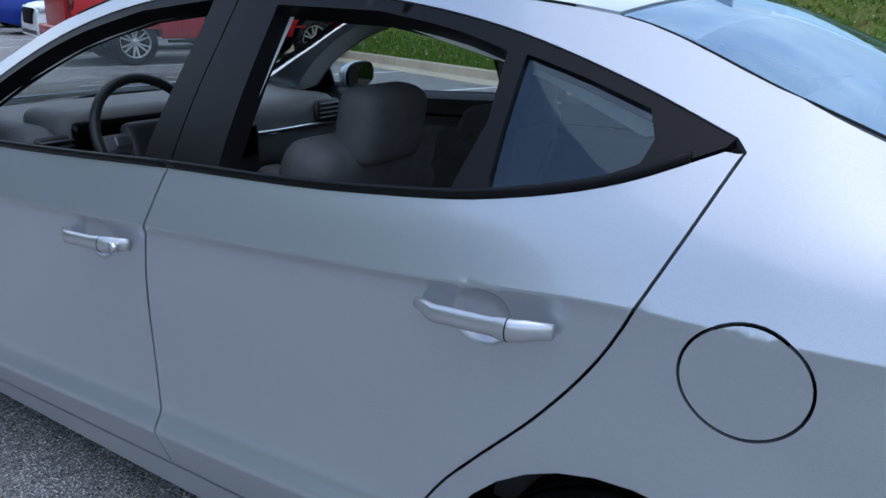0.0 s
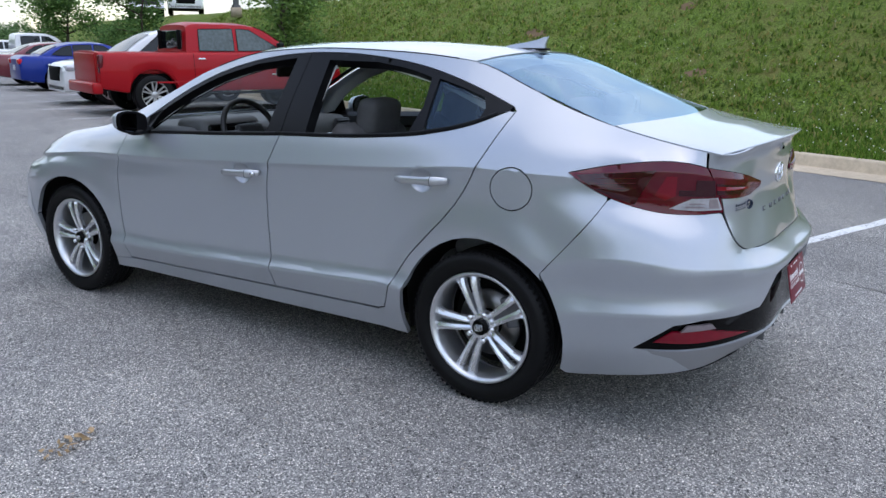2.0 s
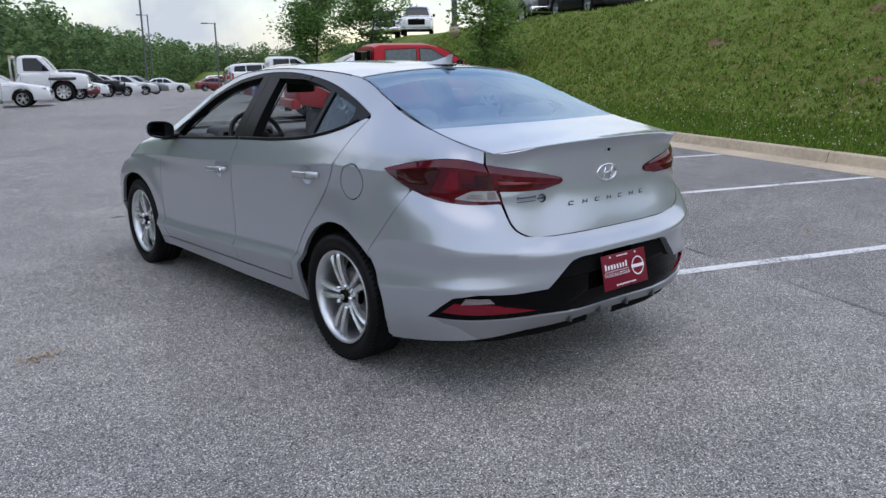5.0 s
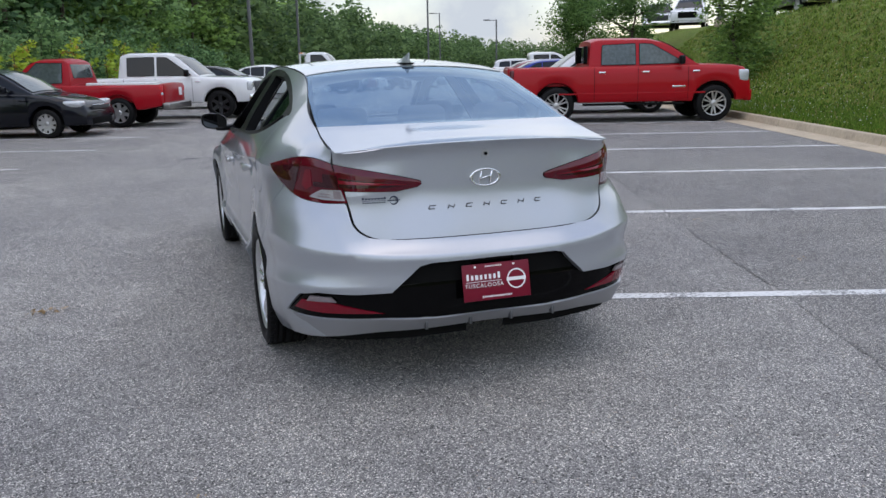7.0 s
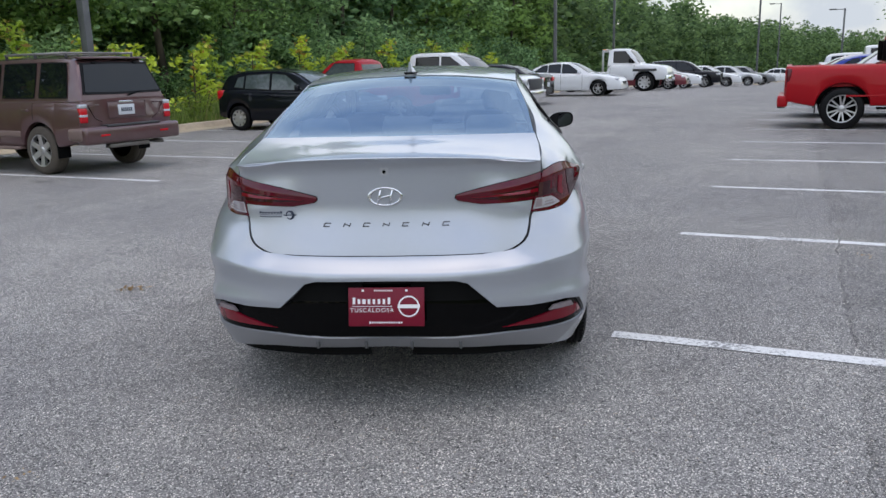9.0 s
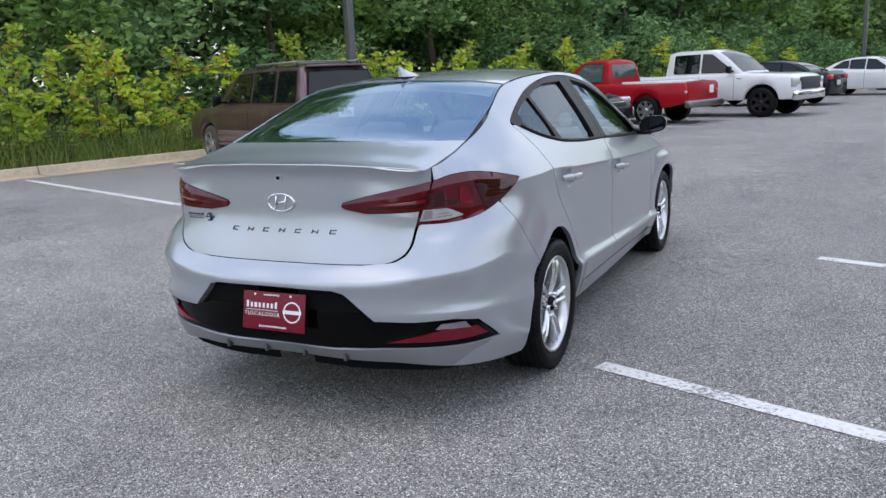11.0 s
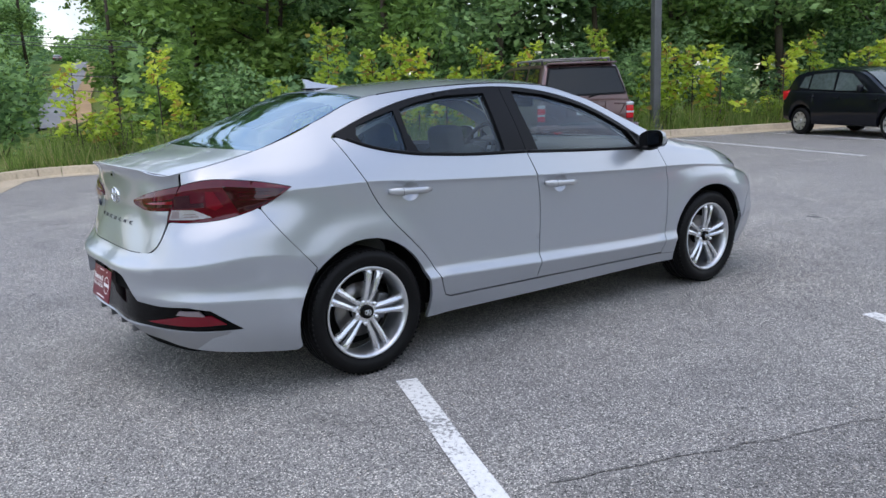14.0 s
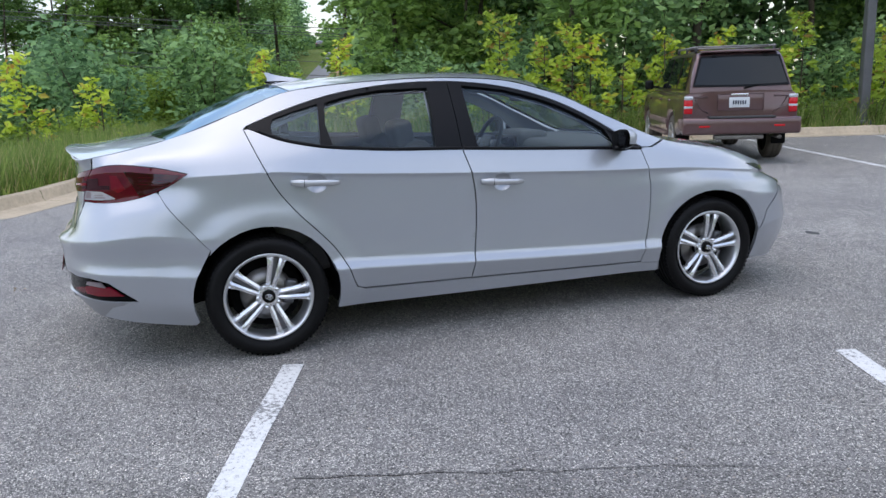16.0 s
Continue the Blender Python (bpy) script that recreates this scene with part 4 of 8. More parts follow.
# dark shell behind the shut lines, floor and wheel wells
shell = [(.1, .24)] + [(float(w), .24) for w in np.linspace(.3, AF - AR - .1, 20)] + [(AF - AR - .1, .70)] + [(float(a - AR), float(min(rim([a])[0] - .03, .95))) for a in np.linspace(3.6, -.9, 30)] + [(.1, .95)]
wells = [[(a - AR, z) for a, z in arch(h, .40, .245)] for h in (0, 2.7)]
for s in (1, -1):
    lp = [[(s * w, z) for w, z in shell]]
    me = panel_mesh("inner_shell", lp, flank, M_DARK, off=-0.034, gap=0, lip=0, step=0.06)
    bm = bmesh.new()
    bm.from_mesh(me)
    gone = [f for f in bm.faces if any(math.hypot(f.calc_center_median().y - h, f.calc_center_median().z - .31) < .43 for h in (0, 2.7)) and abs(f.calc_center_median().x) > .6]
    bmesh.ops.delete(bm, geom=gone, context="FACES")
    bm.to_mesh(me)
    bm.free()
    part("inner_shell", me, M_DARK, saloon)
    for h in (0, 2.7):
        v, f = [], []
        for i in range(25):
            k = math.pi * (i / 24 * 1.14 - .07)
            for x, rr in ((.50, .10), (.50, .375), (.800 + .062 * min(1, max(0, math.sin(k) * 2.2)), .385)):
                v.append((s * x, h + rr * math.cos(k), .31 + rr * math.sin(k)))
        for i in range(24):
            for q in range(2):
                f.append((i * 3 + q, i * 3 + q + 1, i * 3 + q + 4, i * 3 + q + 3))
        part("wheel_well", mesh_of("wheel_well", v, f, M_DARK), M_DARK, saloon)
part("floor_pan", box_bm((1.40, 3.4, .05), (0, 1.40, .262), .02), M_DARK, saloon)
part("firewall", box_bm((1.45, .05, .65), (0, 2.42, .58), .02), M_DARK, saloon)
part("boot_floor", box_bm((1.2, .75, .05), (0, -.50, .42), .02), M_DARK, saloon)


# wheels
M_STEEL_LIP = plain("rim_lip_alloy", (0.66, 0.67, 0.69), 0.3, metal=0.85, vary=0.08, scale=80)


def tyre_mesh(radius=.314, width=.205, rim_r=.228):
    h = width / 2
    prof = [(-h * .78, rim_r), (-h * .98, rim_r + .025), (-h * 1.04, rim_r + .055), (-h * .98, radius - .022), (-h * .86, radius - .006), (-h * .62, radius)]
    groove = []
    for x in (-.055, -.018, .018, .055):
        groove += [(x - .006, radius), (x - .005, radius - .008), (x + .005, radius - .008), (x + .006, radius)]
    prof = prof + groove + [(-x, r) for x, r in prof[::-1]]
    return mesh_of("tyre", *spin(prof, 64), M_RUBBER)


def wheel_parts(parent, radius=.314):
    """A five-twin-spoke alloy with its tyre; the outside looks to +x."""
    tyre = part("tyre", tyre_mesh(), M_RUBBER, parent)
    bm = bmesh.new()
    for i in range(72):
        k = 2 * math.pi * i / 72
        for s in (-1, 1):
            r = bmesh.ops.create_cube(bm, size=1.0)
            bmesh.ops.scale(bm, vec=(.020, .011, .006), verts=r["verts"])
            bmesh.ops.transform(bm, matrix=Matrix.Rotation(k, 4, "X") @ Matrix.Translation((s * .083, 0, .3095)) @ Matrix.Rotation(.35 * s, 4, "Z"), verts=r["verts"])
    part("tread_block", bm, M_RUBBER, tyre, smooth=False)["kind"] = "stuff"
    rimob = part("rim", mesh_of("rim", *spin([(-.08, .205), (-.085, .214), (-.06, .205), (.02, .192), (.075, .200), (.088, .2135), (.094, .2105), (.092, .2035), (.074, .194), (.03, .188), (-.04, .192)], 64), M_STEEL_LIP), M_STEEL_LIP, parent)
    # spokes: five pairs, each bar twisted slightly and tapering to the rim
    for i in range(5):
        k0 = 2 * math.pi * i / 5 + math.pi / 2
        for s in (-1, 1):
            bm = bmesh.new()
            # (radius, inner edge, ridge, outer edge, height of the ridge)
            stations = [(.040, .0035, .011, .021, .064), (.075, .0060, .0150, .0270, .075), (.115, .0090, .0190, .0315, .082), (.155, .0120, .0225, .0370, .085), (.180, .0140, .0250, .0440, .083), (.201, .0110, .0250, .0570, .074)]
            rows = []
            for r, t0, t1, t2, x in stations:
                flare = max(0.0, (r - .155) / .046)
                ring = []
                for t, dx in ((t0, -.030), (t0, -.007), (t1, .0), (t1 * .45 + t2 * .55, -.006 - .006 * flare), (t2, -.009 + .004 * flare), (t2, -.032)):
                    ring.append(bm.verts.new((x + dx, s * t, r)))
                rows.append(ring)
            for a, b in zip(rows, rows[1:]):
                for q in range(6):
                    bm.faces.new((a[q], a[(q + 1) % 6], b[(q + 1) % 6], b[q]))
            bm.faces.new(rows[-1])
            bmesh.ops.recalc_face_normals(bm, faces=bm.faces)
            bmesh.ops.rotate(bm, cent=(0, 0, 0), matrix=Matrix.Rotation(k0 - math.pi / 2, 3, "X"), verts=bm.verts)
            sharp(part("spoke", bm, M_ALLOY, rimob), 14)
        web = bmesh.new()
        rr = [(.05, .006, .044), (.12, .010, .046), (.196, .012, .040)]
        rows = [[web.verts.new((x, -w, r)), web.verts.new((x, w, r))] for r, w, x in rr]
        for a, b in zip(rows, rows[1:]):
            web.faces.new((a[0], a[1], b[1], b[0]))
        bmesh.ops.rotate(web, cent=(0, 0, 0), matrix=Matrix.Rotation(k0 - math.pi / 2, 3, "X"), verts=web.verts)
        part("spoke_web", web, M_ALLOY_DARK, rimob)
    rimob.scale = (1.0, 1.085, 1.085)
    hub = mesh_of("hub", *spin([(.03, .064), (.056, .060), (.063, .050), (.061, .036), (.060, .0)], 40), M_ALLOY)
    part("hub", hub, M_ALLOY, parent)
    part("centre_cap", mesh_of("centre_cap", *spin([(.060, .034), (.078, .033), (.082, .028), (.084, .0)], 32), M_PIANO), M_PIANO, parent, "black centre cap")
    bm = bmesh.new()
    for y0, y1 in ((-.008, -.004), (.004, .008)):
        rod_bm((.085, y0, -.010), (.085, y1, .010), .0022, 6, bm=bm)
    rod_bm((.085, -.006, -.001), (.085, .006, .001), .0018, 6, bm=bm)
    v, f = spin([(.084, .0175), (.0865, .019), (.084, .0205)], 28)
    part("cap_badge", bm, M_CHROME, parent, "small chrome badge")
    part("cap_ring", mesh_of("cap_ring", [(x, y * .95, z * .7) for x, y, z in v], f, M_CHROME), M_CHROME, parent)
    for i in range(5):
        k = 2 * math.pi * (i + .5) / 5
        c, s = math.cos(k), math.sin(k)
        bm = rod_bm((.045, .057 * s, .057 * c), (.081, .057 * s, .057 * c), .0105, 6)
        part("wheel_nut", bm, M_CHROME, parent)
    part("brake_disc", mesh_of("brake_disc", *spin([(-.005, .06), (-.005, .138), (-.025, .138), (-.025, .06)], 40), M_DISC), M_DISC, parent)
    part("brake_caliper", box_bm((.05, .06, .13), (-.01, .115, .03), .012), M_ALLOY_DARK, parent)
    part("back_plate", mesh_of("back_plate", *spin([(-.05, .0), (-.05, .185), (-.075, .19)], 32), M_DARK), M_DARK, parent)


master = part("wheel", mesh_of("axle_stub", *spin([(-.10, .03), (.03, .03)], 12), M_DARK), M_DARK, saloon)
wheel_parts(master)
WHEEL_X = .778
spots = [(WHEEL_X, 0, 0, -15), (WHEEL_X, 2.70, 0, -7), (-WHEEL_X, 0, 180, 18), (-WHEEL_X, 2.70, 180, 10)]
master.matrix_basis = pose(spots[0][0], spots[0][1], .314, spots[0][3], 0, spots[0][2])
for x, y, turn, roll_ in spots[1:]:
    copy_thing(master, Matrix.Translation((x, y, .314)) @ Matrix.Rotation(radians(turn), 4, "Z") @ Matrix.Rotation(radians(roll_), 4, "X"))


# ---- the other parked vehicles ----
M_TINT = plain("dark_tinted_glass", (0.006, 0.008, 0.009), 0.02, vary=0.1, spec=0.45)
M_TINT_LIGHT = plain("greenish_tinted_glass", (0.070, 0.090, 0.088), 0.03, vary=0.45, scale=14, spec=0.6)
M_LAMP_RED = plain("red_tail_lens", (0.55, 0.012, 0.02), 0.12, vary=0.1, spec=0.4)
M_LAMP_CLEAR = plain("headlamp_lens", (0.55, 0.57, 0.60), 0.12, vary=0.2, coat=1.0, metal=0.3)
M_MUD = plain("dusty_tyre", (0.075, 0.062, 0.048), 0.85, vary=0.3, scale=20)
M_PLASTIC = plain("grey_plastic", (0.045, 0.046, 0.048), 0.6, vary=0.15)
M_RAIL = plain("grey_rail", (0.24, 0.23, 0.22), 0.45, metal=0.4, vary=0.15)
M_PLATE = plain("white_plate", (0.62, 0.64, 0.66), 0.5, vary=0.08)
M_STEEL_RIM = plain("dull_alloy", (0.52, 0.52, 0.52), 0.32, metal=0.8, vary=0.12)
M_RIM_BLACK = plain("black_rim", (0.02, 0.02, 0.022), 0.3, metal=0.3)


def run(pts, y):
    p = np.array(pts, float)
    return float(pchip(p[:, 0], p[:, 1], np.array([y]))[0]) if len(p) > 2 else float(np.interp(y, p[:, 0], p[:, 1]))


def vehicle_wheel(parent, x, y, r, width, rim_mat, spokes, tyre_mat, rim_share=0.66, twin=False):
    s = 1 if x > 0 else -1
    rr, h = r * rim_share, width / 2
    prof = [(-h, rr), (-h * 1.03, rr + .03), (-h * .95, r - .03), (-h * .75, r - .003), (-h * .3, r), (-h * .27, r - .01), (-h * .22, r), (h * .22, r), (h * .27, r - .01), (h * .3, r), (h * .75, r - .003), (h * .95, r - .03), (h * 1.03, rr + .03), (h, rr)]
    wheel = part("wheel", mesh_of("wheel_drum", *spin([(-h * .4, 0.0), (-h * .4, rr * .98), (h * .55, rr * .98)], 28), M_DARK), M_DARK, parent)
    wheel.matrix_basis = pose(x - s * h, y, r, 0, 0, 0 if s > 0 else 180)
    part("tyre", mesh_of("tyre", *spin(prof, 40), tyre_mat), tyre_mat, wheel)
    bm = bmesh.new()
    v, f = spin([(h * .5, rr * .93), (h * .98, rr * .96), (h * 1.01, rr * 1.01), (h * .9, rr * 1.02)], 40)
    vs = [bm.verts.new(p) for p in v]
    for q in f:
        bm.faces.new([vs[i] for i in q])
    for i in range(spokes):
        k = 2 * math.pi * i / spokes
        for d in ((-.19, .19) if twin else (0,)):
            w0 = rr * (.20 if not twin else .062)
            m = Matrix.Rotation(k + d, 4, "X")
            q = [bm.verts.new(m @ Vector(p)) for p in ((h * .80, -w0, rr * .18), (h * .80, w0, rr * .18), (h * .94, w0 * .85, rr * .97), (h * .94, -w0 * .85, rr * .97), (h * .5, -w0, rr * .18), (h * .5, w0, rr * .18), (h * .6, w0 * .85, rr * .97), (h * .6, -w0 * .85, rr * .97))]
            for a, b, c, d2 in ((0, 1, 2, 3), (1, 5, 6, 2), (4, 0, 3, 7)):
                bm.faces.new((q[a], q[b], q[c], q[d2]))
    bmesh.ops.recalc_face_normals(bm, faces=bm.faces)
    sharp(part("rim", bm, rim_mat, wheel), 30)
    part("hub_cap", mesh_of("hub_cap", *spin([(h * .6, rr * .27), (h * .86, rr * .25), (h * .92, rr * .16), (h * .93, 0.0)], 20), rim_mat), rim_mat, wheel)
    return wheel


def vehicle(name, label, paint, length, width, belt, hubs, radius, roof, panes, rocker=.30, bed=None, tumble=.30, group="", clad=None, rim=(None, 6, False), tyre=None, arch_gap=.06, nose=.10, tail=.06, detail=True, doors=(), mirrors=None, track_w=.22, lamps_rear=(), lamps_front=(), glass_mat=None, screen=None, backlight=None, grille=None, cladding=0.0):
    """A parked road vehicle; y runs from its tail (0) to its nose, and it stands on z = 0."""
    W = width / 2
    gm = glass_mat or M_TINT
    thing = tagged(new(name), label, "truck" if bed else "car", group)
    rim_mat, spokes, twin = rim
    rim_mat = rim_mat or M_STEEL_RIM

    def half(y):
        e0, e1 = max(0, 1 - y / .55), max(0, 1 - (length - y) / .9)
        return W * (1 - tail * e0 ** 2 - nose * e1 ** 2)

    def sill(y):
        z = rocker
        for h in hubs:
            d = abs(y - h)
            R = radius + arch_gap
            if d < R:
                z = max(z, radius + math.sqrt(R * R - d * d))
        e0, e1 = max(0, 1 - y / .5), max(0, 1 - (length - y) / .7)
        return max(z, rocker + .10 * e0 + .02 * e1)

    ys = set(np.linspace(0, length, 34).tolist()) | {0.02, length - .02, .07, length - .07}
    for h in hubs:
        R = radius + arch_gap
        ys |= {h + R * math.sin(k) for k in np.linspace(-1.57, 1.57, 19)} | {h - R - .004, h + R + .004}
    if bed:
        ys |= {bed[0], bed[0] - .005, bed[1], bed[1] + .005}
    ys = sorted(ys)
    bm, rows = bmesh.new(), []
    for y in ys:
        zb, zt, w = sill(y), run(belt, y), half(y)
        zt = max(zt, zb + .06)
        m = zb + (zt - zb) * .52
        inset = 0.0
        if y in (ys[0], ys[-1]):
            inset = .03
        sec = [(w * .90, zb - .0), (w * .965, zb + .015), (w, min(zb + .10, m)), (w, m), (w * .985, m + (zt - m) * .55), (w * .955, zt - .035), (w * .925, zt - .006)]
        if bed and bed[0] <= y <= bed[1]:
            sec += [(w * .885, zt), (w * .86, zt - .01), (w * .855, zt - .42), (w * .4, zt - .43), (0, zt - .43)]
        else:
            sec += [(w * .88, zt + .004), (w * .80, zt + .012), (w * .6, zt + .022), (w * .3, zt + .030), (0, zt + .033)]
        sec = [(max(0, x - inset * (x > 0)), z) for x, z in sec]
        rows.append([bm.verts.new((x, y, z)) for x, z in sec] + [bm.verts.new((-x, y, z)) for x, z in sec[::-1][1:]])
    for a, b in zip(rows, rows[1:]):
        for q in range(len(a) - 1):
            bm.faces.new((a[q + 1], a[q], b[q], b[q + 1]))
    bm.faces.new(rows[0])
    bm.faces.new(rows[-1][::-1])
    bmesh.ops.recalc_face_normals(bm, faces=bm.faces)
    body = sharp(part("body", bm, paint, thing), 34)
    part("underbody", box_bm((width * .80, length * .90, .34), (0, length / 2, rocker + .20), .05), M_DARK, thing)

    # cabin over the belt line
    y0, y1 = roof[0][0], roof[-1][0]

    def cab_w(y, z):
        return half(y) * .90 - max(0, z - run(belt, y)) * tumble

    def cab_z(y):
        return run(roof, y)

    cy = sorted(set(np.linspace(y0, y1, 40).tolist()) | {p[0] for p in roof})
    bm, rows = bmesh.new(), []
    for y in cy:
        zt, zb = cab_z(y), run(belt, y) - .03
        zt = max(zt, zb + .032)
        e = min(.09, (zt - zb) * .45)
        sec = [(cab_w(y, zb + .03), zb), (cab_w(y, zt - e), zt - e), (cab_w(y, zt - e) - e * .38, zt - e * .32), (cab_w(y, zt) - .12, zt + .0), (cab_w(y, zt) * .5, zt + .022), (0, zt + .03)]
        rows.append([bm.verts.new((x, y, z)) for x, z in sec] + [bm.verts.new((-x, y, z)) for x, z in sec[::-1][1:]])
    for a, b in zip(rows, rows[1:]):
        for q in range(len(a) - 1):
            bm.faces.new((a[q + 1], a[q], b[q], b[q + 1]))
    bm.faces.new(rows[0])
    bm.faces.new(rows[-1][::-1])
    bmesh.ops.recalc_face_normals(bm, faces=bm.faces)
    cabin = sharp(part("cabin", bm, paint, thing), 40)
    for s in (1, -1):
        for lp in panes:
            d = dense(lp, .12)
            for off, sc, mat, nm in ((.003, 1.0, M_BLACK_TRIM, "window_surround"), (.008, .93, gm, "side_window")):
                c = d.mean(0)
                if nm == "window_surround":
                    q = shrink(d, -.018)
                else:
                    q = d
                bm = bmesh.new()
                vs = [bm.verts.new((s * (cab_w(y, z) + off), y, z)) for y, z in q]
                cen = bm.verts.new((s * (cab_w(*c) + off), c[0], c[1]))
                for i in range(len(vs)):
                    bm.faces.new((vs[i], vs[(i + 1) % len(vs)], cen))
                bmesh.ops.recalc_face_normals(bm, faces=bm.faces)
                part(nm, bm, mat, cabin)
    for span, nm in ((screen, "windscreen"), (backlight, "rear_window")):
        if not span:
            continue
        bm, rows = bmesh.new(), []
        for y in np.linspace(span[0], span[1], 9):
            zt = cab_z(y)
            w = cab_w(y, zt) - .10
            q = [(-w, -.004), (-w * .5, .017), (0, .026), (w * .5, .017), (w, -.004)]
            up = 0.012
            rows.append([bm.verts.new((x, y + (up if nm == "windscreen" else -up), zt + dz + up)) for x, dz in q])
        for a, b in zip(rows, rows[1:]):
            for i in range(4):
                bm.faces.new((a[i], a[i + 1], b[i + 1], b[i]))
        bmesh.ops.recalc_face_normals(bm, faces=bm.faces)
        part(nm, bm, gm, cabin)
    for h in hubs:
        for s in (1, -1):
            vehicle_wheel(thing, s * (W - .015), h, radius, track_w, rim_mat, spokes, tyre or M_RUBBER, twin=twin)
    # door seams and handles
    for s in (1, -1):
        for yd in doors:
            bm = bmesh.new()
            zs = np.linspace(max(rocker, sill(yd)) + .06, run(belt, yd) - .02, 7)
            zb, zt, w = sill(yd), run(belt, yd), half(yd)
            m = zb + (zt - zb) * .52
            xs = [w + .002 if z < m else w * (1 - .015 * (z - m) / ((zt - m) * .55)) + .002 if z < m + (zt - m) * .55 else w * (.985 - .03 * (z - m - (zt - m) * .55) / ((zt - m) * .45)) + .003 for z in zs]
            pr = [[bm.verts.new((s * x, yd + d, z)) for d in (-.005, .005)] for x, z in zip(xs, zs)]
            for a, b in zip(pr, pr[1:]):
                bm.faces.new((a[0], a[1], b[1], b[0]))
            bmesh.ops.recalc_face_normals(bm, faces=bm.faces)
            part("door_seam", bm, M_DARK, body)
            zz = run(belt, yd) - .13
            part("door_handle", box_bm((.035, .16, .035), (s * (half(yd) * .985 + .008), yd + .17, zz), .012), grille if grille and grille is M_CHROME else paint, body)
        if mirrors:
            ym, zm, big = mirrors
            mb = part("door_mirror", box_bm((.13 * big, .09 * big, .15 * big), (s * (half(ym) * .90 + .13 * big), ym, zm), .035), M_BLACK_TRIM if big > 1 else paint, thing)
            part("mirror_arm", rod_bm((s * half(ym) * .86, ym, zm - .05), (s * (half(ym) * .90 + .1), ym, zm - .03), .02, 8), M_BLACK_TRIM, mb)
    for x, z, w, h, wrap, mat in lamps_rear:
        for s in (1, -1):
            bm = box_bm((w, .05, h), (s * x, .012, z), .012)
            lp = part("tail_lamp", bm, mat, thing, smooth=True)
            if wrap:
                part("lamp_side", box_bm((.03, wrap, h * .95), (s * (half(.12) * .985 - .002), .03 + wrap / 2, z), .01), mat, lp)
    for x, z, w, h, wrap, mat in lamps_front:
        for s in (1, -1):
            bm = box_bm((w, .06, h), (s * x, length - .02, z), .015)
            lp = part("headlamp", bm, mat, thing)
            if wrap:
                part("lamp_side", box_bm((.04, wrap, h * .85), (s * (half(length - wrap * .6) * .972), length - .05 - wrap / 2, z + .01), .012), mat, lp)
    return thing, half


def slab(thing, name, size, centre, mat, bevel=.02, label=""):
    return part(name, box_bm(size, centre, bevel), mat, thing, label)


def heading(thing, u, v, to_u, z=0.0, yaw=0.0):
    """Sets a vehicle down with its tail at (u, v), nose towards +u (1) or -u (-1)."""
    thing.matrix_basis = lot_pose(u, v, z, (-90 if to_u > 0 else 90) + yaw)


P_TITAN = car_paint("bright_red_paint", (0.36, 0.0035, 0.009), rough=0.4, coat=0.30, dust_most=0.0, spec=0.15)
P_RANGER = car_paint("red_paint", (0.36, 0.006, 0.014), rough=0.4, coat=0.25, dust_most=0.02, spec=0.15)
P_BROWN = car_paint("plum_brown_paint", (0.115, 0.056, 0.058), metal=0.4, rough=0.28)
P_TAN = plain("tan_cladding", (0.17, 0.115, 0.10), 0.5, vary=0.15)
P_BLACK = car_paint("black_paint", (0.004, 0.005, 0.009), rough=0.5, dust_most=0.003, coat=0.6, spec=0.05)
P_WHITE = car_paint("white_paint", (0.72, 0.73, 0.74), rough=0.3)
P_BLUE = car_paint("blue_paint", (0.008, 0.030, 0.24), metal=0.3, rough=0.3, coat=0.4, dust_most=0.0, spec=0.2)
P_MAROON = car_paint("maroon_paint", (0.16, 0.014, 0.025), metal=0.3, rough=0.3, dust_most=0.03)
P_GREY = car_paint("grey_paint", (0.16, 0.165, 0.17), metal=0.5, rough=0.35)
P_SILVER2 = car_paint("pale_silver_paint", (0.50, 0.51, 0.52), metal=0.5, rough=0.35)

# red crew-cab pickup, nose to the bank
titan, hf = vehicle("pickup_truck", "bright red crew-cab pickup with black trim and dark alloys", P_TITAN, 5.44, 2.02,
                    [(0, 1.25), (1.75, 1.26), (4.2, 1.262), (4.45, 1.26), (5.1, 1.235), (5.3, 1.19), (5.39, 1.05), (5.44, .80)], (1.05, 4.62), .41,
                    [(1.78, 1.32), (1.83, 1.80), (2.10, 1.865), (3.05, 1.86), (3.40, 1.80), (4.27, 1.28)],
                    [[(2.07, 1.30), (2.09, 1.72), (2.83, 1.745), (2.83, 1.30)], [(2.93, 1.30), (2.93, 1.745), (3.21, 1.73), (3.93, 1.32)]],
                    rocker=.46, bed=(.09, 1.71), tumble=.22, rim=(M_STEEL_RIM, 6, True), track_w=.26, doors=(1.90, 2.88, 4.01), mirrors=(3.83, 1.38, 1.3), arch_gap=.085, nose=.06, tail=.02,
                    screen=(3.40, 4.18), grille=M_CHROME, glass_mat=M_TINT_LIGHT)
slab(titan, "tailgate", (1.56, .05, .62), (0, .0, .93), P_TITAN, .02)
slab(titan, "rear_bumper", (1.94, .20, .22), (0, -.05, .56), P_TITAN, .04, "red painted rear bumper")
slab(titan, "tow_hitch", (.09, .16, .09), (0, -.08, .42), M_DARK, .01)
slab(titan, "front_bumper", (1.90, .18, .26), (0, 5.39, .58), P_TITAN, .05)
slab(titan, "grille", (1.30, .10, .34), (0, 5.40, .92), M_DARK, .04)
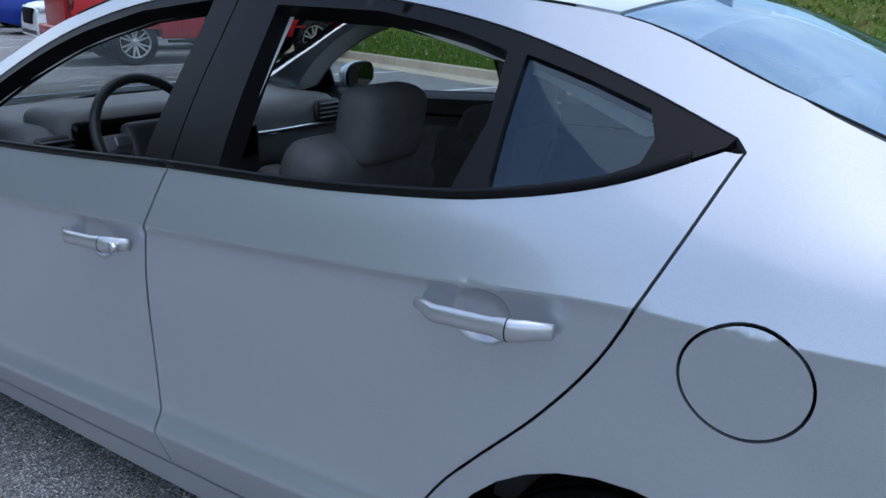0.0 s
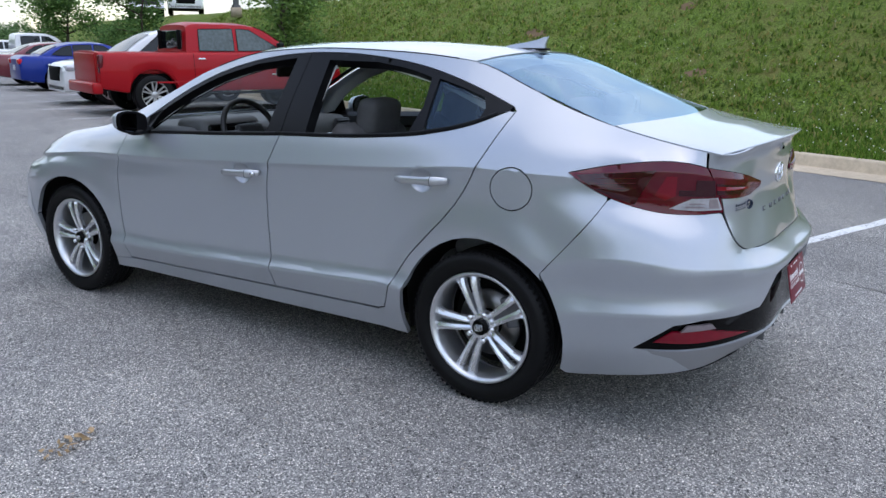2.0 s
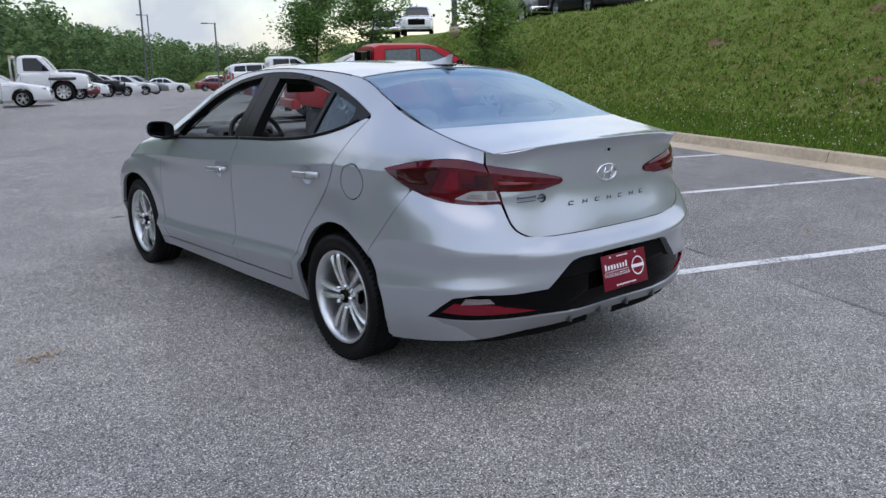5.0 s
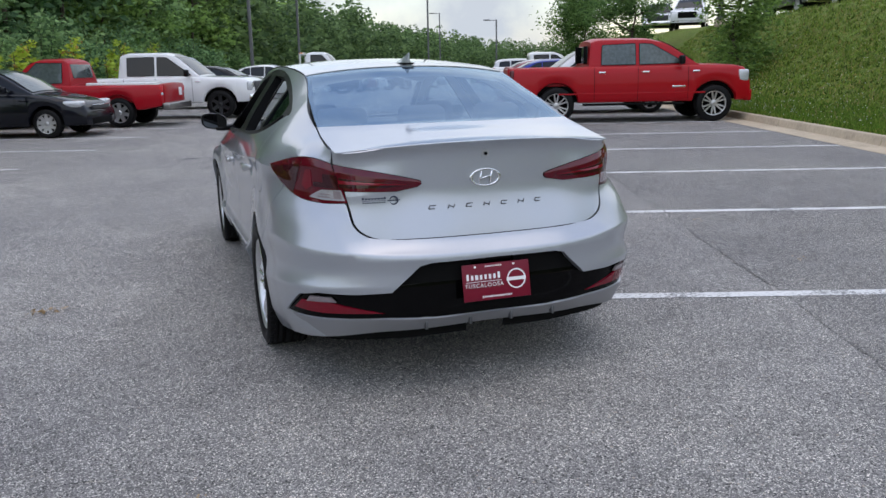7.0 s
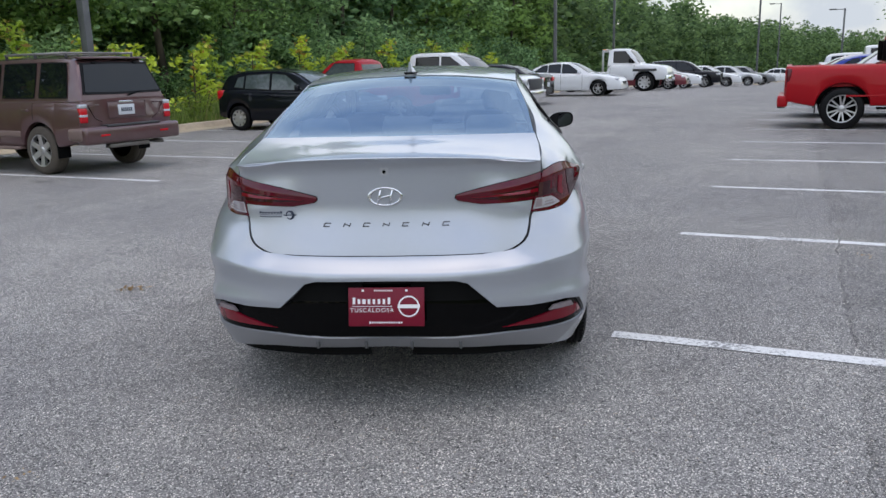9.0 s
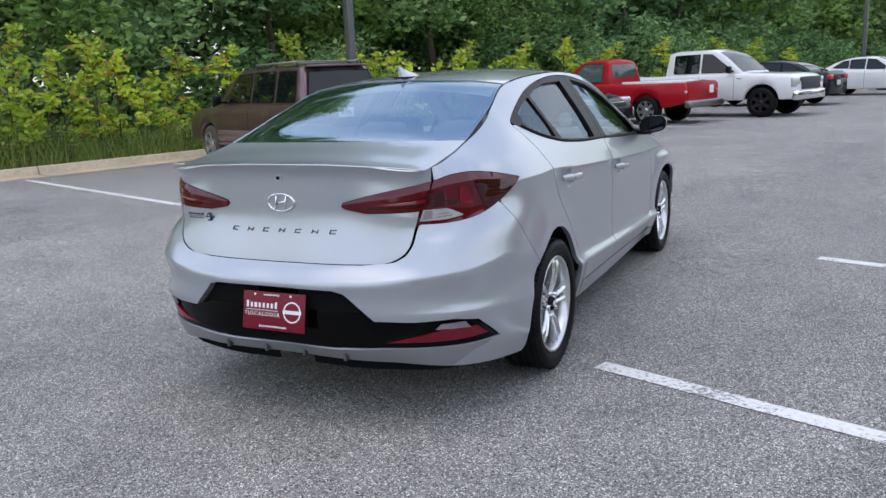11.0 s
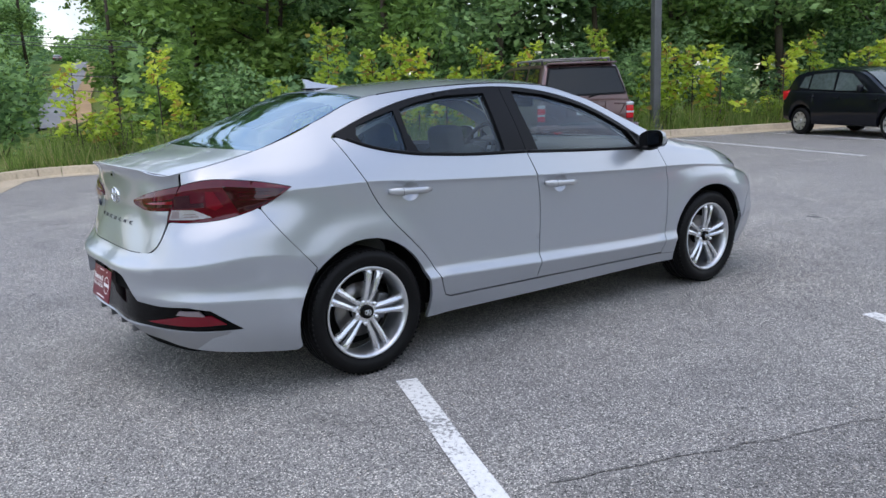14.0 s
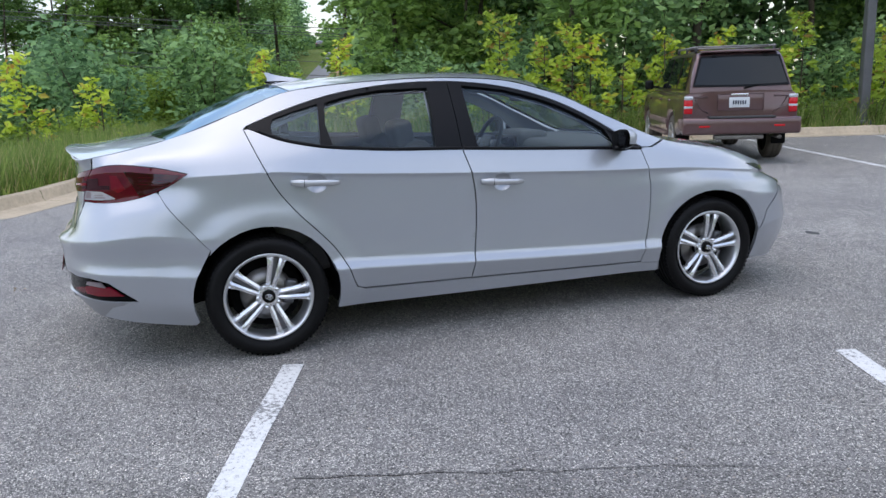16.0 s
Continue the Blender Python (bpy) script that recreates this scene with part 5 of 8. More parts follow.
for s in (1, -1):
    slab(titan, "tail_lamp", (.17, .10, .38), (s * .905, .05, 1.02), M_RED_LENS, .03, "tall red tail lamp")
    slab(titan, "headlamp", (.32, .24, .26), (s * .815, 5.26, 1.02), M_LAMP_CLEAR, .04)
    slab(titan, "side_step", (.12, 2.3, .05), (s * .95, 2.80, .42), M_DARK, .02, "black side step")
    slab(titan, "mud_flap", (.24, .02, .26), (s * .86, .56, .45), M_DARK, .005)
    slab(titan, "wheel_liner", (.20, .86, .42), (s * .72, 1.05, .72), M_DARK, .05)
    slab(titan, "wheel_liner", (.20, .86, .42), (s * .72, 4.62, .72), M_DARK, .05)
    slab(titan, "body_crease", (.012, 3.3, .035), (s * 1.005, 2.75, .66), P_TITAN, .006)
    slab(titan, "badge_bar", (.006, .30, .035), (s * (hf(4.0) + .003), 3.80, .80), M_CHROME, .002, "chrome model badge")
    slab(titan, "headache_rail", (.06, .08, .40), (s * .60, 1.75, 1.52), M_DARK, .01)
slab(titan, "back_window", (1.30, .02, .38), (0, 1.785, 1.52), M_TINT, .01)
heading(titan, .60, 14.75, 1)

# brown estate-type 4x4, tail to the aisle
suv, hf = vehicle("sport_utility", "dusty plum-brown off-road wagon with roof rails", P_BROWN, 4.64, 1.77,
                  [(0, 1.10), (.3, 1.11), (3.2, 1.10), (3.5, 1.09), (4.4, 1.02), (4.6, .90), (4.64, .75)], (.98, 3.68), .37,
                  [(.02, 1.13), (.20, 1.66), (.34, 1.745), (1.2, 1.765), (2.3, 1.755), (2.62, 1.69), (3.42, 1.11)],
                  [[(.34, 1.17), (.40, 1.66), (.98, 1.67), (.98, 1.17)], [(1.10, 1.17), (1.10, 1.67), (1.88, 1.67), (1.88, 1.17)], [(1.98, 1.17), (1.98, 1.67), (2.52, 1.64), (3.05, 1.17)]],
                  rocker=.42, tumble=.24, rim=(M_STEEL_RIM, 6, False), tyre=M_MUD, track_w=.25, doors=(1.05, 1.93, 3.12), mirrors=(3.02, 1.22, 1.15), arch_gap=.05, nose=.06, tail=.03, glass_mat=M_TINT)
for s in (1, -1):
    slab(suv, "tail_lamp", (.13, .07, .22), (s * .785, .02, .90), M_LAMP_RED, .02, "red tail lamp with a clear top")
    slab(suv, "lamp_top", (.132, .072, .06), (s * .785, .02, 1.035), M_LAMP_CLEAR, .015)
    rail = part("roof_rail", rod_bm((s * .60, .45, 1.815), (s * .60, 1.95, 1.815), .018, 8), M_RAIL, suv, "pale grey roof rail")
    for y in (.48, 1.2, 1.92):
        part("rail_foot", rod_bm((s * .60, y, 1.73), (s * .60, y, 1.815), .022, 8), M_PLASTIC, rail)
    slab(suv, "side_moulding", (.03, 1.85, .09), (s * .885, 2.32, .62), P_TAN, .012)
    slab(suv, "running_board", (.14, 1.75, .05), (s * .84, 2.32, .40), P_TAN, .02)
    slab(suv, "mud_flap", (.22, .02, .24), (s * .76, .58, .38), M_DARK, .006)
for y in (.75, 1.75):
    part("cross_bar", rod_bm((-.60, y, 1.825), (.60, y, 1.825), .014, 8), M_RAIL, suv)
back = lambda z: .02 + (z - 1.13) * .34
for nm, w0, w1, z0, z1, d, mat, lb in (("glass_border", .725, .60, 1.205, 1.665, -.030, M_BLACK_TRIM, "black glass border"), ("tailgate_glass", .692, .575, 1.235, 1.635, -.037, M_TINT, "dark tailgate glass")):
    bm = bmesh.new()
    cs = bend([(-w0, z0), (0, z0 - .012), (w0, z0)], 5) + bend([(w1, z1), (0, z1 + .012), (-w1, z1)], 5)
    fr = [bm.verts.new((x, back(z) + d, z)) for x, z in cs]
    bk = [bm.verts.new((x, back(z) + .03, z)) for x, z in cs]
    bm.faces.new(fr)
    for i in range(len(fr)):
        bm.faces.new((fr[i], fr[(i + 1) % len(fr)], bk[(i + 1) % len(fr)], bk[i]))
    bmesh.ops.recalc_face_normals(bm, faces=bm.faces)
    part(nm, bm, mat, suv, lb, smooth=False)
for s in (1, -1):
    slab(suv, "glass_hinge", (.07, .05, .035), (s * .38, back(1.67) - .035, 1.665), M_BLACK_TRIM, .01)
    part("gate_crease", sweep([[Vector((s * x, -.012, z + dz)) + Vector((0, dy, 0)) for dy, dz in ((.012, .012), (-.004, 0), (.012, -.012))] for x, z in ((.50, 1.045), (.70, 1.04), (.60, .86), (.48, .80))]), P_BROWN, suv, "raised tailgate crease")
    slab(suv, "bumper_corner", (.22, .34, .20), (s * .80, .10, .62), P_TAN, .06)
    slab(suv, "bumper_reflector", (.16, .012, .03), (s * .56, -.152, .60), M_LAMP_RED, .004)
    slab(suv, "lamp_band", (.131, .072, .045), (s * .785, .0195, .895), M_LAMP_CLEAR, .012)
slab(suv, "roof_visor", (1.20, .16, .03), (0, back(1.72) - .01, 1.735), P_BROWN, .012)
slab(suv, "plate_recess", (.70, .012, .26), (0, -.003, .955), P_BROWN, .02)
slab(suv, "number_plate", (.305, .012, .155), (-.02, -.013, .955), M_PLATE, .004, "white number plate")
for i in range(6):
    slab(suv, "plate_bar", (.022, .004, .06), (-.02 + (i - 2.5) * .036, -.021, .955), M_NAVY, .001)
slab(suv, "plate_light_bar", (.26, .02, .03), (-.02, -.012, 1.075), M_CHROME, .006)
slab(suv, "rear_bumper", (1.78, .24, .26), (0, -.03, .60), P_BROWN, .05, "plum rear bumper with a grey step")
slab(suv, "bumper_step", (1.0, .20, .03), (0, -.05, .735), M_PLASTIC, .01)
slab(suv, "tow_bar", (.75, .12, .07), (0, .06, .42), M_DISC, .015)
part("exhaust", rod_bm((.60, -.04, .42), (.60, .4, .42), .032, 12), M_DISC, suv)
part("rear_wiper", rod_bm((.05, -.004, 1.17), (.42, .045, 1.24), .012, 6), M_DARK, suv)
heading(suv, -8.42, 5.20, -1, yaw=-5.5)
suv.scale = (.97,) * 3

# black hatchback, nose to the aisle
hatch, hf = vehicle("hatchback", "small black five-door hatchback with silver wheel covers", P_BLACK, 4.07, 1.73,
                    [(0, .92), (.25, .99), (2.3, .93), (2.95, .91), (3.75, .76), (4.0, .64), (4.07, .5)], (.66, 3.24), .305,
                    [(.02, .98), (.28, 1.34), (.7, 1.43), (1.5, 1.45), (2.05, 1.40), (3.0, .92)],
                    [[(.52, 1.06), (.60, 1.28), (.78, 1.31), (.78, 1.03)], [(.84, 1.02), (.84, 1.33), (1.52, 1.36), (1.56, .99)], [(1.62, .98), (1.60, 1.36), (1.98, 1.32), (2.52, .97)]],
                    rocker=.24, tumble=.34, rim=(M_STEEL_RIM, 9, False), track_w=.19, doors=(.82, 1.58, 2.62), mirrors=(2.45, 1.02, 1.0), nose=.14, tail=.10,
                    screen=(2.08, 2.93), backlight=(.05, .27), glass_mat=M_TINT_LIGHT)
for s in (1, -1):
    slab(hatch, "headlamp", (.30, .46, .14), (s * .66, 3.74, .70), M_LAMP_CLEAR, .05, "swept-back headlamp")
    slab(hatch, "tail_lamp", (.16, .22, .22), (s * .72, .10, .88), M_LAMP_RED, .05)
    slab(hatch, "fog_recess", (.22, .08, .11), (s * .58, 3.99, .36), M_DARK, .03)
slab(hatch, "grille", (.80, .06, .09), (0, 4.055, .62), M_PLASTIC, .02)
slab(hatch, "grille_chrome", (.84, .03, .018), (0, 4.075, .665), M_CHROME, .006)
slab(hatch, "lower_intake", (1.0, .06, .14), (0, 4.06, .33), M_DARK, .03)
heading(hatch, -12.50, 13.15, 1)

# red single-cab pickup, tail to the aisle
ranger, hf = vehicle("pickup_truck", "older red single-cab pickup with a white load in its bed", P_RANGER, 5.0, 1.76,
                     [(0, 1.02), (2.15, 1.03), (3.5, 1.04), (3.75, 1.03), (4.7, .97), (4.95, .86), (5.0, .7)], (1.08, 3.98), .36,
                     [(2.22, 1.08), (2.30, 1.58), (2.40, 1.645), (2.55, 1.66), (3.0, 1.655), (3.2, 1.60), (3.72, 1.06)],
                     [[(2.44, 1.10), (2.46, 1.56), (3.08, 1.57), (3.54, 1.10)]],
                     rocker=.42, bed=(.07, 2.12), tumble=.30, rim=(M_STEEL_RIM, 7, False), track_w=.23, doors=(2.42, 3.55), mirrors=(3.42, 1.16, 1.0), arch_gap=.07, nose=.06, tail=.02, screen=(3.2, 3.68), glass_mat=M_TINT_LIGHT)
slab(ranger, "tailgate", (1.46, .05, .46), (0, .0, .80), P_RANGER, .02)
slab(ranger, "tailgate_mark", (.22, .006, .20), (.45, -.03, .83), M_WHITE, .002, "white letter decal")
slab(ranger, "rear_bumper", (1.72, .20, .17), (0, -.08, .50), M_DISC, .04, "dull chrome step bumper")
for s in (1, -1):
    slab(ranger, "tail_lamp", (.10, .08, .24), (s * .80, .03, .86), M_LAMP_RED, .015)
    slab(ranger, "lamp_white", (.102, .082, .07), (s * .80, .03, .80), M_LAMP_CLEAR, .01)
slab(ranger, "bed_load", (1.2, 1.5, .30), (0, 1.2, .93), P_WHITE, .03, "white box load in the bed")
back_pane = slab(ranger, "back_window", (1.12, .02, .34), (0, 0, 0), M_TINT_LIGHT, .008, "pale back window")
back_pane.matrix_basis = Matrix.Translation((0, 2.262, 1.37)) @ Matrix.Rotation(radians(-10), 4, "X")
heading(ranger, -7.75, 15.95, -1)

# white crew-cab pickup, nose to the aisle
P_F = dict(rocker=.48, bed=(.09, 1.80), tumble=.20, rim=(M_RIM_BLACK, 6, False), track_w=.27, doors=(2.05, 3.0, 4.1), mirrors=(3.98, 1.36, 1.35), arch_gap=.09, nose=.05, tail=.02, screen=(3.52, 4.28), grille=M_CHROME)
def big_pickup(name, label, paint, rim=M_RIM_BLACK):
    t, hf = vehicle(name, label, paint, 5.89, 2.03,
                    [(0, 1.22), (1.9, 1.23), (4.3, 1.24), (4.5, 1.23), (5.6, 1.17), (5.82, 1.08), (5.89, .86)], (1.22, 4.90), .42,
                    [(1.88, 1.31), (1.95, 1.90), (2.2, 1.955), (3.2, 1.95), (3.5, 1.88), (4.33, 1.25)],
                    [[(2.15, 1.30), (2.15, 1.82), (2.95, 1.83), (2.95, 1.30)], [(3.05, 1.30), (3.05, 1.83), (3.33, 1.81), (4.05, 1.30)]],
                    **dict(P_F, rim=(rim, 6, False)))
    slab(t, "tailgate", (1.58, .05, .58), (0, .0, .92), paint, .02)
    slab(t, "rear_bumper", (1.94, .20, .20), (0, -.07, .57), M_CHROME, .04)
    slab(t, "front_bumper", (1.96, .20, .26), (0, 5.86, .60), M_CHROME, .05)
    slab(t, "grille", (1.30, .10, .34), (0, 5.88, .92), M_PLASTIC, .04)
    for s in (1, -1):
        slab(t, "tail_lamp", (.16, .08, .34), (s * .92, .03, 1.0), M_LAMP_RED, .02)
        slab(t, "headlamp", (.30, .16, .26), (s * .84, 5.80, .95), M_LAMP_CLEAR, .04)
    return t


f1 = big_pickup("pickup_truck", "white crew-cab pickup with black alloys and chrome bumpers", P_WHITE)
heading(f1, -11.7, 18.9, 1)
f1.scale = (.93,) * 3


def wagon(name, label, paint, group="", rear_lamps=True):
    t, hf = vehicle(name, label, paint, 4.9, 1.93,
                    [(0, 1.08), (.3, 1.12), (3.0, 1.08), (3.6, 1.07), (4.6, .99), (4.86, .86), (4.9, .62)], (.98, 3.88), .38,
                    [(.04, 1.14), (.22, 1.58), (.5, 1.72), (1.5, 1.77), (2.4, 1.74), (2.75, 1.66), (3.66, 1.08)],
                    [[(.40, 1.17), (.48, 1.60), (1.05, 1.64), (1.05, 1.16)], [(1.15, 1.15), (1.15, 1.65), (2.0, 1.66), (2.0, 1.13)], [(2.1, 1.13), (2.1, 1.66), (2.62, 1.62), (3.25, 1.12)]],
                    rocker=.30, tumble=.30, rim=(M_STEEL_RIM, 5, True), track_w=.24, doors=(1.1, 2.05, 3.35), mirrors=(3.2, 1.16, 1.1), group=group, screen=(2.78, 3.58), backlight=(.06, .21))
    for s in (1, -1):
        slab(t, "tail_lamp", (.22, .16, .20), (s * .82, .06, 1.02), M_LAMP_RED, .04)
        slab(t, "headlamp", (.36, .24, .13), (s * .74, 4.72, .86), M_LAMP_CLEAR, .04)
    slab(t, "grille", (1.0, .08, .34), (0, 4.88, .72), M_DARK, .05)
    slab(t, "lower_bumper", (1.66, .12, .16), (0, 4.84, .40), M_PLASTIC, .04)
    return t


def sedan(name, label, paint, group=""):
    t, hf = vehicle(name, label, paint, 4.78, 1.82,
                    [(0, .92), (.12, 1.04), (.9, 1.03), (2.6, .96), (3.35, .95), (4.4, .80), (4.72, .66), (4.78, .5)], (1.02, 3.80), .325,
                    [(.55, 1.05), (1.15, 1.35), (1.6, 1.44), (2.1, 1.455), (2.5, 1.42), (3.42, .96)],
                    [[(.92, 1.08), (1.28, 1.31), (1.50, 1.35), (1.50, 1.06)], [(1.56, 1.05), (1.56, 1.36), (2.1, 1.38), (2.1, 1.02)], [(2.18, 1.01), (2.18, 1.38), (2.46, 1.35), (3.0, .99)]],
                    rocker=.25, tumble=.40, rim=(M_STEEL_RIM, 5, True), track_w=.21, doors=(1.30, 2.14, 3.10), mirrors=(2.95, 1.02, 1.0), group=group, nose=.14, tail=.12, screen=(2.52, 3.36), backlight=(.62, 1.13))
    for s in (1, -1):
        slab(t, "tail_lamp", (.34, .18, .15), (s * .64, .07, .88), M_LAMP_RED, .04)
        slab(t, "headlamp", (.32, .36, .13), (s * .66, 4.48, .70), M_LAMP_CLEAR, .05)
    slab(t, "grille", (.8, .06, .16), (0, 4.75, .52), M_DARK, .03)
    slab(t, "plate", (.31, .012, .15), (0, -.008, .70), M_PLATE, .004)
    return t


# the row under the bank, beyond the red pickup
heading(wagon("sport_utility", "white family wagon with a dark grille, nose to the aisle", P_WHITE), 5.6, 18.1, -1)
heading(sedan("saloon_car", "blue saloon with red tail lamps, backed from the aisle", P_BLUE), 1.0, 24.8, 1)
heading(sedan("saloon_car", "maroon saloon with a long boot", P_MAROON), 1.0, 28.8, 1)
heading(big_pickup("pickup_truck", "white pickup parked in a far bay", P_WHITE, M_STEEL_RIM), 1.7, 40.0, 1)
heading(wagon("sport_utility", "pale silver wagon parked beside a white pickup", P_SILVER2), 1.9, 45.0, 1)
heading(wagon("sport_utility", "dull red wagon beyond a pale silver one", P_MAROON), 2.1, 49.0, 1)

# the row along the woods
heading(sedan("saloon_car", "black saloon with red tail lamps beside a white saloon", P_BLACK), -7.4, 24.3, -1)
heading(sedan("saloon_car", "white saloon with five-spoke alloys, nose to the aisle", P_WHITE), -10.9, 31.8, 1)
far_row = [("saloon_car", "maroon saloon in the row along the woods", P_MAROON, sedan, -9.7, 44.0), ("saloon_car", "white saloon in the row along the woods", P_WHITE, sedan, -9.4, 48.6),
           ("sport_utility", "black wagon in the row along the woods", P_BLACK, wagon, -8.7, 52.6), ("saloon_car", "white saloon in the row along the woods", P_WHITE, sedan, -7.6, 57.0),
           ("saloon_car", "pale silver saloon in the row along the woods", P_SILVER2, sedan, -6.4, 61.0), ("saloon_car", "grey saloon in the row along the woods", P_GREY, sedan, -5.6, 65.0),
           ("saloon_car", "white saloon standing off the end of the row", P_WHITE, sedan, -3.0, 84.0), ("saloon_car", "maroon saloon in the last bays", P_MAROON, sedan, 2.6, 90.0),
           ("sport_utility", "white wagon in the last bays", P_WHITE, wagon, 4.0, 96.0)]
for nm, lb, pt, fn, u, v in far_row:
    heading(fn(nm, lb, pt, "cars along the woods"), u, v, 1)

# white recovery lorry
tow, hf = vehicle("tow_truck", "white recovery truck with a boom frame behind its cab", P_WHITE, 6.2, 2.1,
                  [(0, .95), (3.2, .96), (3.3, 1.3), (4.6, 1.32), (4.8, 1.32), (5.9, 1.22), (6.15, 1.1), (6.2, .8)], (1.4, 5.1), .45,
                  [(3.25, 1.38), (3.32, 2.02), (3.6, 2.08), (4.1, 2.07), (4.3, 2.0), (4.85, 1.34)],
                  [[(3.55, 1.42), (3.55, 1.95), (4.1, 1.95), (4.6, 1.40)]], rocker=.55, tumble=.2, rim=(M_STEEL_RIM, 8, False), track_w=.30, doors=(3.4, 4.6), mirrors=(4.4, 1.5, 1.4), arch_gap=.10, nose=.04, screen=(4.3, 4.8))
for s in (1, -1):
    slab(tow, "boom_post", (.10, .10, 1.0), (s * .80, 3.0, 1.45), M_STEEL_RIM, .02)
slab(tow, "boom_cross", (1.7, .10, .10), (0, 3.0, 1.98), M_STEEL_RIM, .02)
slab(tow, "light_bar", (1.1, .16, .06), (0, 3.0, 2.06), M_AMBER, .03)
slab(tow, "front_bumper", (2.05, .2, .3), (0, 6.18, .62), M_CHROME, .05)
for s in (1, -1):
    slab(tow, "wheel_flare", (.10, 1.15, .12), (s * 1.03, 5.1, 1.04), M_PLASTIC, .03)
heading(tow, -11.2, 37.6, 1)


# ---- trees, weeds and turf ----
M_BARK = plain("bark", (0.075, 0.058, 0.042), 0.95, vary=0.35, scale=18, bump=0.6)
M_LEAF_DARK = leaf_material("wood_leaves", (0.076, 0.165, 0.076), (0.39, 0.61, 0.29))
M_LEAF_FAR = leaf_material("far_wood_leaves", (0.055, 0.108, 0.052), (0.21, 0.33, 0.14))
M_LEAF_MID = leaf_material("bright_leaves", (0.09, 0.18, 0.055), (0.34, 0.53, 0.16))
M_LEAF_LIME = leaf_material("lime_leaves", (0.32, 0.46, 0.05), (0.66, 0.80, 0.14), (0.48, 0.30, 0.10))
M_LEAF_LIME2 = leaf_material("fresh_leaves", (0.10, 0.18, 0.03), (0.30, 0.43, 0.08))
M_LEAF_PINE = leaf_material("feathery_leaves", (0.06, 0.125, 0.042), (0.22, 0.37, 0.11))
M_WEED = leaf_material("weed_blades", (0.13, 0.22, 0.055), (0.36, 0.48, 0.14), (0.55, 0.48, 0.25))
M_TURF_BLADE = leaf_material("turf_blades", (0.035, 0.075, 0.012), (0.23, 0.35, 0.06), (0.34, 0.30, 0.11))
M_CLOVER = plain("clover_heads", (0.72, 0.70, 0.62), 0.9, vary=0.1)


def leaf_quads(centres, size, rng, flat=0.6):
    """Many small bent leaves, as verts and faces."""
    n = len(centres)
    c = np.asarray(centres)
    d = rng.normal(size=(n, 3))
    d /= np.linalg.norm(d, axis=1)[:, None]
    d[:, 2] *= flat
    e = rng.normal(size=(n, 3))
    e -= d * (e * d).sum(1)[:, None] / np.maximum((d * d).sum(1), 1e-6)[:, None]
    e /= np.maximum(np.linalg.norm(e, axis=1), 1e-6)[:, None]
    s = size * rng.uniform(.55, 1.3, (n, 1))
    nrm = np.cross(d, e)
    nrm /= np.maximum(np.linalg.norm(nrm, axis=1), 1e-6)[:, None]
    v = np.empty((n, 4, 3))
    v[:, 0], v[:, 1], v[:, 2], v[:, 3] = c - d * s, c + e * s * .45 + nrm * s * .12, c + d * s, c - e * s * .45 + nrm * s * .12
    faces = [(4 * i, 4 * i + 1, 4 * i + 2, 4 * i + 3) for i in range(n)]
    return v.reshape(-1, 3), faces


def limb(bm, a, b, r0, r1, seg=6):
    rod_bm(a, b, r0, seg, r1, bm)


def tree_meshes(seed, height, spread, leaves, size, mat, bare=.28, conical=False, trunk_r=.16, clump=1.0):
    """A trunk with limbs, and a crown of leaf clumps round their ends."""
    rng = np.random.default_rng(seed)
    bm = bmesh.new()
    p, pts = Vector((0, 0, -.15)), []
    r = trunk_r
    k = 7
    for i in range(k):
        q = p + Vector((rng.normal() * .10, rng.normal() * .10, height * .92 / k))
        limb(bm, p, q, r, r * .80)
        pts.append((q.copy(), r * .8))
        p, r = q, r * .80
    tips = []
    for i in range(16):
        h = rng.uniform(bare, .96) if not conical else bare + (i + .5) / 16 * (.96 - bare)
        base = Vector((0, 0, h * height))
        for q, rr in pts:
            if q.z >= h * height:
                base = q.copy()
                break
        k2 = rng.uniform(0, 2 * math.pi)
        reach = spread * (rng.uniform(.45, 1.0)) * ((1.1 - h) * 1.25 if conical else (1 - abs(h - .58) * 1.1))
        tip = base + Vector((math.cos(k2) * reach, math.sin(k2) * reach, reach * rng.uniform(.05, .55)))
        limb(bm, base, tip, .05, .015, 5)
        tips += [tip, base.lerp(tip, .6), base.lerp(tip, .82)]
    tips.append(p)
    trunk = bm
    cl = []
    per = leaves // (len(tips) * 3)
    for tip in tips:
        for _ in range(3):
            c = np.array(tip) + rng.normal(size=3) * spread * .15
            rad = spread * rng.uniform(.12, .26) * clump
            cl.append(c + rng.normal(size=(per, 3)) * rad * np.array([1, 1, .62]))
    v, f = leaf_quads(np.vstack(cl), size, rng)
    return trunk, mesh_of("crown", v, f, mat, False)


def tree_thing(name, label, seed, height, spread, leaves, size, mat, group="", **kw):
    tr, crown = tree_meshes(seed, height, spread, leaves, size, mat, **kw)
    t = tagged(new(name), label, "tree", group)
    part("trunk", tr, M_BARK, t)
    part("crown", crown, mat, t)
    return t


